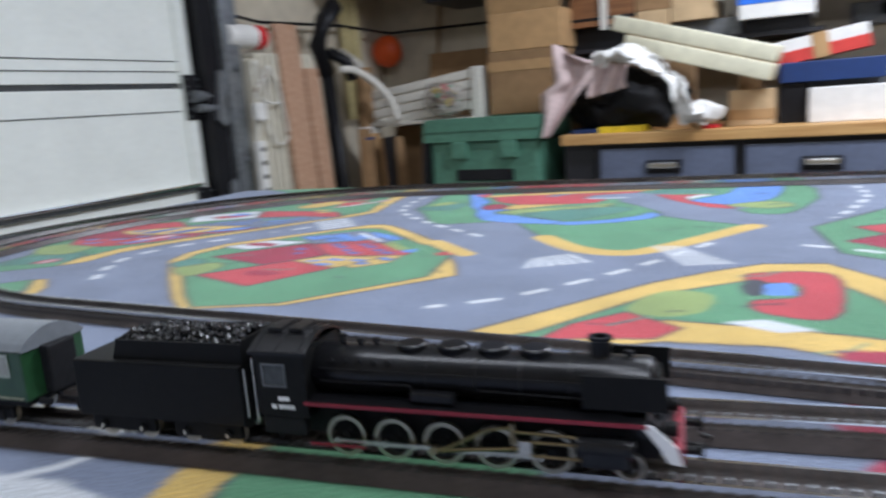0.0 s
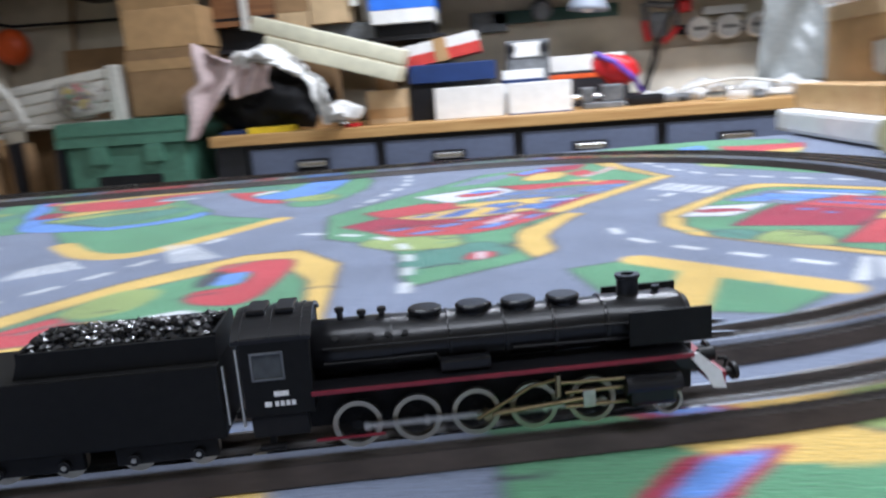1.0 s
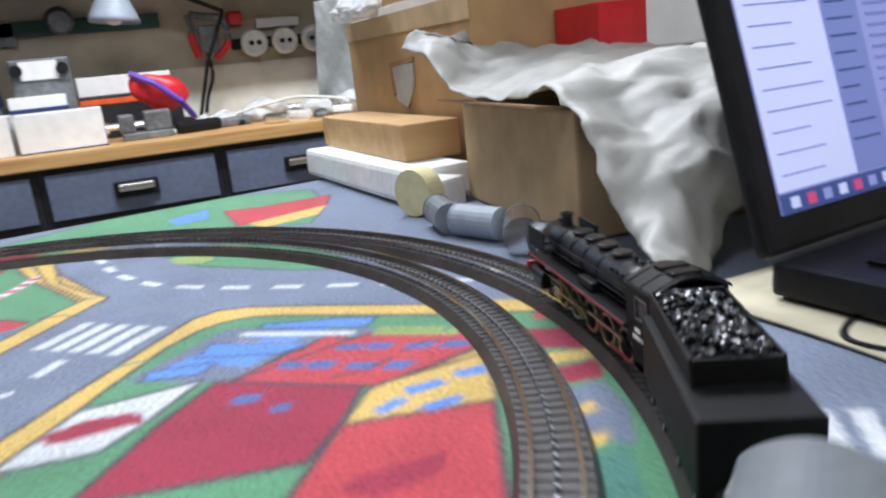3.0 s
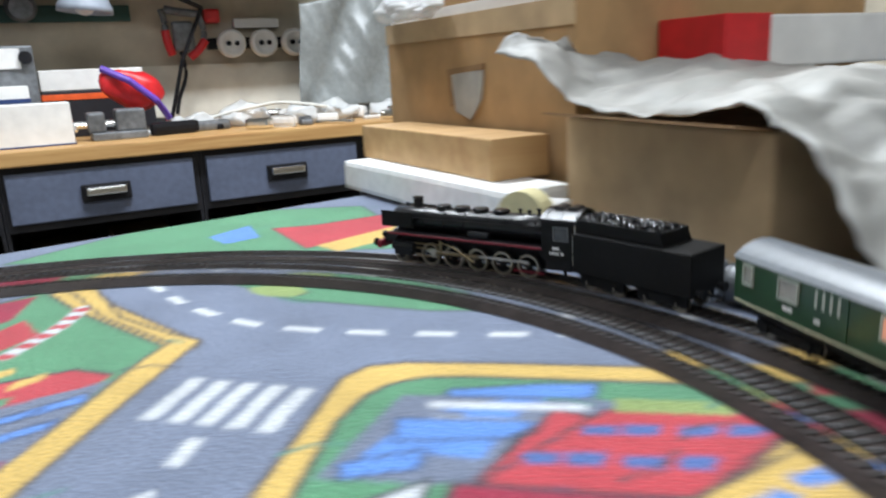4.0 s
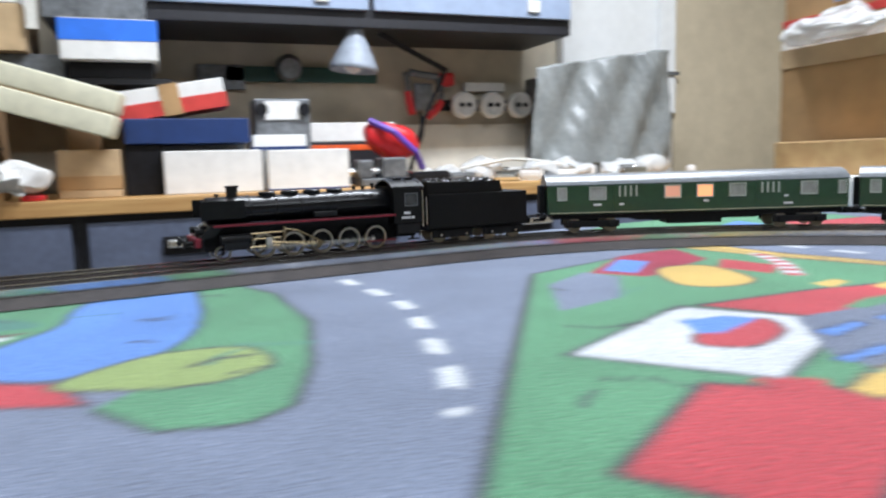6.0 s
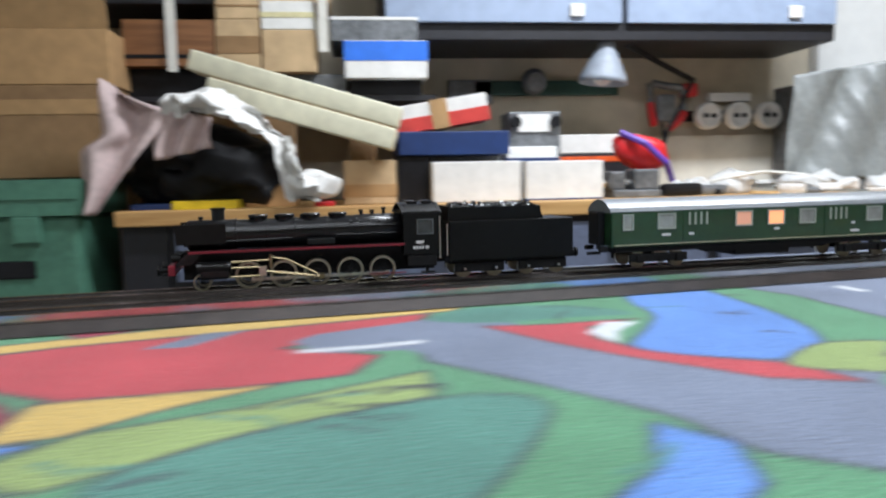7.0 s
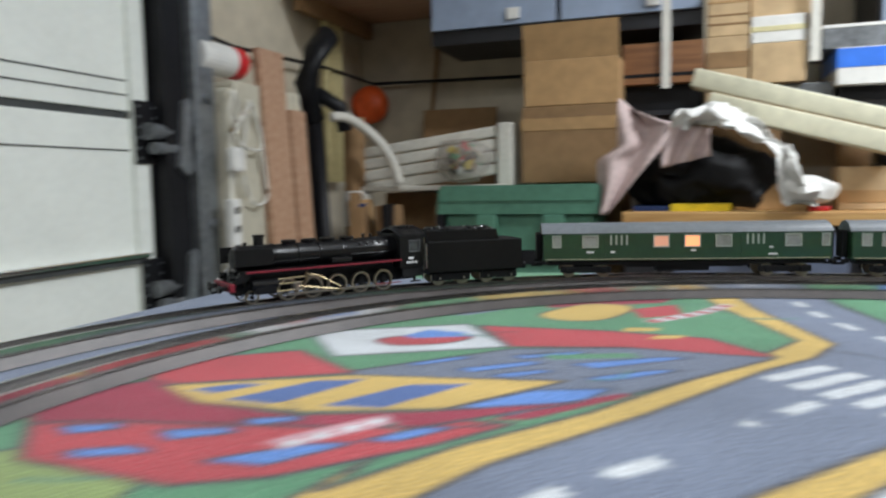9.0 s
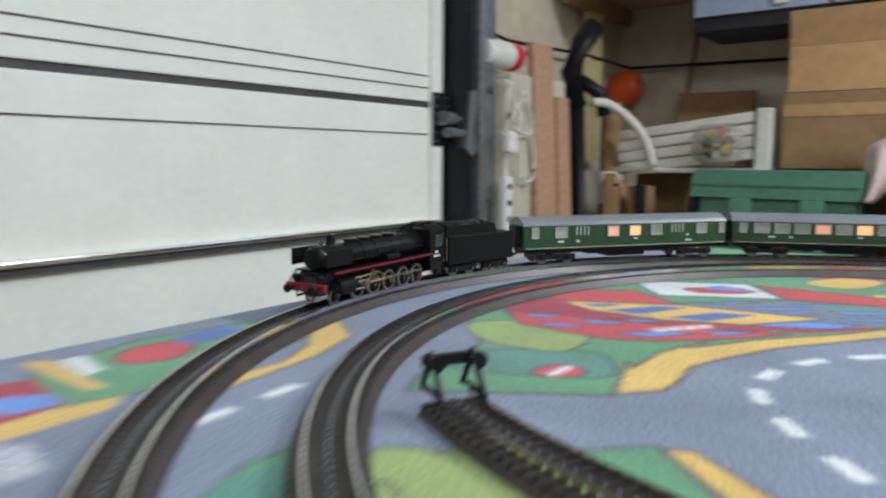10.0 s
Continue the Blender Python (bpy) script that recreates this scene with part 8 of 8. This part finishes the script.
part("reel", b, M_ORANGE, c, "", True)
for y, r in ((2.62, 0.016), (2.67, 0.013), (2.71, 0.016)):
    b = bmesh.new()
    cyl(b, (-1.81, y, 0.9), (-1.81, y, 2.48), r, n=12)
    tagged(finish("wall_pipe", b, M_PIPE), "yellowed pipe running up the wall corner", "pipe", "pipes in the corner")
b = bmesh.new()
tube(b, [(-1.83, 1.88, 1.30), (-1.81, 2.1, 1.27), (-1.80, 2.6, 1.285), (-1.78, 2.94, 1.27), (-1.2, 2.965, 1.265), (-0.6, 2.965, 1.28)], 0.006, 8)
tagged(finish("wall_cable", b, M_BLACKPLASTIC), "black cable strung along the wall", "cable")
b = bmesh.new()
tube(b, [(-1.52, 2.965, 1.60), (-1.53, 2.962, 1.35), (-1.56, 2.962, 1.10), (-1.55, 2.962, 0.95)], 0.008, 8)
tagged(finish("wall_cable", b, M_CARDDARK), "brown cable hanging down the wall", "cable")
sh = thing("wall_shelf", pose(-1.62, 2.80, 1.50), "brown wooden shelf board high in the corner", "shelf")
part("board", boxed(-0.20, 0.22, -0.42, 0.17, 0, 0.03, bevel=0.003), M_PLANK, sh)
part("bracket", boxed(-0.20, -0.17, -0.36, 0.17, -0.06, -0.001, bevel=0.002), M_CARDDARK, sh)

# ---- cartons, foam and the laptop on the table's east side ----
c = thing("moving_carton", pose(0.945, 1.19, TOP + 0.001), "large brown moving carton with a torn hand hole", "box")
part("shell", boxed(-0.215, 0.22, -0.19, 0.20, 0, 0.200, bevel=0.003), M_CARD, c)
b = bmesh.new()
prism(b, [(-0.036, 0.148), (0.034, 0.150), (0.028, 0.118), (0.006, 0.096), (-0.026, 0.104)], -0.0012, 0.0012)
h = part("hand_hole", b, M_WRAP, c, "torn hand hole with a pale flap")
h.matrix_basis = Matrix.Translation((-0.2165, -0.005, -0.012)) @ pose(0, 0, 0, 0, 0, -90)
# the shell has no opening: a dark strip paints the shade inside the hole
b = bmesh.new()
prism(b, [(-0.044, 0.150), (0.034, 0.155), (0.034, 0.149), (-0.034, 0.144), (-0.030, 0.112), (-0.038, 0.108)], -0.0016, 0.0016)
h = part("hole_shade", b, M_CARDDARK, c, "dark strip painting the shade inside the hand hole")
h.matrix_basis = Matrix.Translation((-0.2165, -0.005, -0.010)) @ pose(0, 0, 0, 0, 0, -90)
part("tape", boxed(-0.2162, -0.2152, -0.19, 0.20, 0.175, 0.1995), M_CARDPALE, c)
c = carton("upper_carton", 0.745, 1.17, 1.00, 1.40, 1.0015, 1.22, M_CARD, "pale carton with a red printed strip", bands=((0.030, 0.040, M_REDBOX), (0.0, 0.012, M_WHITE)))
part("blue_label", boxed(-0.2145, -0.2135, 0.02, 0.12, 0.05, 0.085), M_CABINET, c)
b = bmesh.new()
bmesh.ops.create_icosphere(b, subdivisions=4, radius=1.0)
for v in b.verts:
    v.co = Vector((v.co.x * 0.020, v.co.y * 0.085, v.co.z * 0.020))
sag(b, 0.014, 30, 3)
sag(b, 0.005, 90, 6)
for v in b.verts:
    v.co.z = max(v.co.z, -0.012)
o = finish("white_bag", b, M_BAG, smooth=True)
o.matrix_basis = pose(0.716, 1.29, 1.0135)
tagged(o, "crumpled white plastic bag on the moving carton's edge", "bag")
b = bmesh.new()
box(b, -0.036, 0.036, -0.170, 0.170, 0, 0.035, bevel=0.006)
sag(b, 0.002, 20, 3)
o = tagged(finish("foam_block", b, M_STYRO), "long white styrofoam packing block on the carpet", "packing foam")
o.matrix_basis = pose(0.664, 1.145, TOP + 0.003, 0, 0, 2)
c = carton("wrapped_carton", 0.656, 0.722, 1.03, 1.325, 0.8385, 0.878, M_BEECHCARD, "long tan wrapped carton lying on a foam block")
ro = thing("tape_roll", pose(0.632, 0.945, TOP + 0.001, 0, 0, 24), "roll of cream tape leaning on white foam", "tape")
b = bmesh.new()
lathe(b, [(0.013, -0.010), (0.022, -0.010), (0.022, 0.010), (0.013, 0.010)], 28, Matrix.Translation((0, 0, 0.022)) @ Matrix.Rotation(math.pi / 2, 4, "Y"))
part("winding", b, M_TAPE, ro)
part("foam", boxed(0.011, 0.048, -0.018, 0.018, 0, 0.030, bevel=0.004), M_STYRO, ro, "small foam piece")
c = thing("side_carton", pose(0.82, 0.838, TOP + 0.001, 0, 0, -7), "brown carton open at the top under a foam sheet", "box")
part("shell", boxed(-0.135, 0.14, -0.105, 0.125, 0, 0.096, bevel=0.003), M_CARDPALE, c)
f = part("flap", boxed(-0.028, 0.0, -0.10, 0.12, -0.001, 0.001), M_CARDDARK, c)
f.matrix_basis = pose(-0.134, 0, 0.097, 0, 8, 0)
for k, (x, y, r) in enumerate(((0.622, 0.872, 0.013), (0.630, 0.822, 0.013), (0.638, 0.772, 0.014), (0.640, 0.722, 0.012))):
    m_ = (M_GREYPOST, M_LAMPSHADE, M_CHROME, M_GREYTOOL)[k]
    b = bmesh.new()
    cyl(b, (0, -0.022, r), (0, 0.022, r), r, n=22)
    cyl(b, (0, 0.022, r), (0, 0.0235, r), r * 1.05, n=22)
    o = tagged(finish("metal_can", b, m_), ("dull grey", "blue-grey", "shiny", "dark grey")[k] + " metal can lying on the carpet", "can", "cans beside the track")
    o.matrix_basis = pose(x, y, TOP + 0.001, 0, 0, (-12, 20, -30, 8)[k])
FREE = smooth_loop([(0.660, 1.035, 0.957), (0.668, 0.95, 0.925), (0.672, 0.86, 0.912), (0.664, 0.77, 0.906), (0.652, 0.700, 0.874), (0.640, 0.655, 0.830), (0.628, 0.606, 0.803)], 8, False)
BACK = smooth_loop([(0.700, 1.000, 0.958), (0.84, 0.99, 0.926), (0.97, 0.90, 0.915), (0.97, 0.78, 0.930), (0.93, 0.694, 0.930), (0.84, 0.676, 0.900), (0.700, 0.655, 0.803)], 8, False)


def drape(u, v):
    """A foam sheet lying over the cartons and falling to the table."""
    k = u * (len(FREE) - 1)
    i = min(int(k), len(FREE) - 2)
    a = Vector(FREE[i]).lerp(Vector(FREE[i + 1]), k - i)
    c_ = Vector(BACK[i]).lerp(Vector(BACK[i + 1]), k - i)
    p = a.lerp(c_, v)
    p.z += 0.018 * math.sin(math.pi * v) * (1 - u) + 0.006 * math.sin(15 * u + 6 * v)
    return p


b = sheet(80, 36, drape, 0.0015)
sag(b, 0.012, 16, 6)
sag(b, 0.006, 38, 2)
sag(b, 0.003, 90, 5)
tagged(finish("foam_sheet", b, M_WRAP, smooth=True), "grey-white packing foam sheet draped over cartons", "packing sheet")
c = carton("red_white_box", 0.828, 1.15, 0.905, 0.985, 0.930, 0.976, M_WHITE, "long white box with a red end lying on foam", turn=-4)
part("red_end", boxed(-0.163, -0.108, -0.0415, 0.0415, -0.0015, 0.0475, bevel=0.001), M_REDTOOL, c, "red box end")


def laptop():
    l = thing("laptop", pose(0.856, 0.598, TOP + 0.0032, 0, 0, 5), "open black laptop showing a lit web page", "laptop")
    part("base", boxed(-0.185, 0.185, -0.255, 0.0, 0.002, 0.020, bevel=0.004), M_BLACKPLASTIC, l)
    for k in range(5):
        for j in range(14):
            part("key", boxed(-0.160 + 0.0225 * j, -0.1405 + 0.0225 * j, -0.135 + 0.0205 * k, -0.1175 + 0.0205 * k, 0.0203, 0.0222), M_TENDER, l)
    part("touchpad", boxed(-0.05, 0.05, -0.235, -0.155, 0.0203, 0.0208), M_GREYTOOL, l)
    s = part("screen_lid", boxed(-0.185, 0.185, -0.005, 0.005, 0.0, 0.240, bevel=0.004), M_BLACKPLASTIC, l, "black glossy screen frame")
    s.matrix_basis = pose(0, 0.004, 0.020, -16, 0, 0)
    X0, X1, Z0, Z1 = -0.170, 0.170, 0.020, 0.228
    part("display", boxed(X0, X1, -0.0062, -0.0052, Z0, Z1), M_SCREEN, s, "glowing blue-white page")

    def lay(name, x0, x1, z0, z1, m, h=0.0066):
        part(name, boxed(X0 + x0, X0 + x1, -h, -0.0063, Z0 + z0, Z0 + z1), m, s)
    lay("page_margin", 0.0, 0.070, 0.012, 0.208, M_SCREENWHITE)
    lay("page_sidebar", 0.070, 0.105, 0.012, 0.208, M_SCREENTEXT)
    lay("page_banner", 0.105, 0.340, 0.165, 0.190, M_SCREENDARK)
    lay("page_rule", 0.105, 0.340, 0.158, 0.163, M_SCREENRED)
    lay("page_crest", 0.082, 0.100, 0.158, 0.195, M_SCREENORANGE, 0.0070)
    lay("taskbar", 0.0, 0.340, 0.0, 0.011, M_SCREENDARK)
    for k in range(9):
        lay("taskbar_icon", 0.008 + 0.014 * k, 0.015 + 0.014 * k, 0.0025, 0.0085, (M_SCREENWHITE, M_SCREENRED, M_SCREEN)[k % 3], 0.0070)
    rr = random.Random(4)
    for k in range(16):
        lay("text_line", 0.006, 0.006 + rr.uniform(0.03, 0.058), 0.020 + 0.0115 * k, 0.0207 + 0.0115 * k, M_SCREENTEXT, 0.0070)
        lay("text_line", 0.112, 0.112 + rr.uniform(0.10, 0.14), 0.048 + 0.0066 * k, 0.0494 + 0.0066 * k, M_SCREENTEXT, 0.0070)
    for k in range(12):
        lay("menu_line", 0.074, 0.074 + rr.uniform(0.012, 0.026), 0.030 + 0.010 * k, 0.0312 + 0.010 * k, M_SCREENDARK, 0.0070)
    for x, w in ((0.112, 0.030), (0.150, 0.034), (0.190, 0.05)):
        lay("page_picture", x, x + w, 0.016, 0.040, M_SCREENDARK, 0.0070)
    lay("side_picture", 0.262, 0.330, 0.085, 0.150, M_SCREENDARK, 0.0070)


laptop()


def under_sheet(u, v):
    return Vector((0.646 - 0.018 * u + 0.010 * math.sin(5 * u) + (0.56 + 0.05 * u) * v, 0.62 - 0.40 * u, TOP + 0.0028 + 0.0004 * math.sin(11 * u + 7 * v)))


tagged(finish("cream_sheet", sheet(30, 30, under_sheet, 0.0016), mat("cream_paper", (0.55, 0.50, 0.36), 0.8, 0, 0.12, 30, 0.1), smooth=True), "cream paper sheet lying under the laptop beside the carpet", "paper sheet")
b = bmesh.new()
tube(b, smooth_loop([(0.74, 0.52, TOP + 0.003), (0.69, 0.54, TOP + 0.003), (0.655, 0.525, TOP + 0.003), (0.67, 0.49, TOP + 0.003), (0.72, 0.465, TOP + 0.003), (0.80, 0.45, TOP + 0.003)], 6, False), 0.0018, 8)
tagged(finish("black_cable", b, M_BLACKPLASTIC), "black cable lying on the carpet", "cable")

tf = thing("transformer", pose(0.600, 0.318, TOP + 0.001, 0, 0, -18), "grey model railway transformer with a white knob", "transformer")
part("case", boxed(-0.055, 0.06, -0.04, 0.04, 0, 0.055, bevel=0.006), M_GREYBOX, tf)
b = bmesh.new()
lathe(b, [(0.013, 0), (0.013, 0.010), (0.011, 0.013)], 20, Matrix.Translation((-0.056, 0.0, 0.022)) @ Matrix.Rotation(-math.pi / 2, 4, "Y"))
part("knob", b, M_WHITE, tf)
ty = thing("wire_plug", pose(0.523, 0.394, TOP + 0.001, 0, 0, -30), "green, yellow and red toy plug block with wires", "plug")
part("block", boxed(-0.012, 0.012, -0.006, 0.006, 0, 0.0065, bevel=0.001), M_TOYGREEN, ty)
for x, mm in ((-0.0072, M_YELLOW), (0.0072, M_YELLOW), (0.0, M_BRASS)):
    b = bmesh.new()
    cyl(b, (x, 0, 0.0065), (x, 0, 0.011 if mm is M_YELLOW else 0.016), 0.0032, 0.0028, 12)
    part("plug", b, mm, ty)
for pts in ([(0.012, 0.0, 0.004), (0.018, 0.004, 0.005), (0.016, -0.010, 0.003)], [(0.0, 0, 0.016), (0.004, 0.004, 0.021), (0.016, 0.008, 0.022), (0.026, 0.010, 0.020)], [(-0.012, 0.0, 0.003), (-0.020, 0.004, 0.0035), (-0.034, 0.006, 0.002)]):
    b = bmesh.new()
    tube(b, smooth_loop(pts, 5, False), 0.0008, 6)
    part("red_wire", b, M_REDTOOL, ty)

motions()
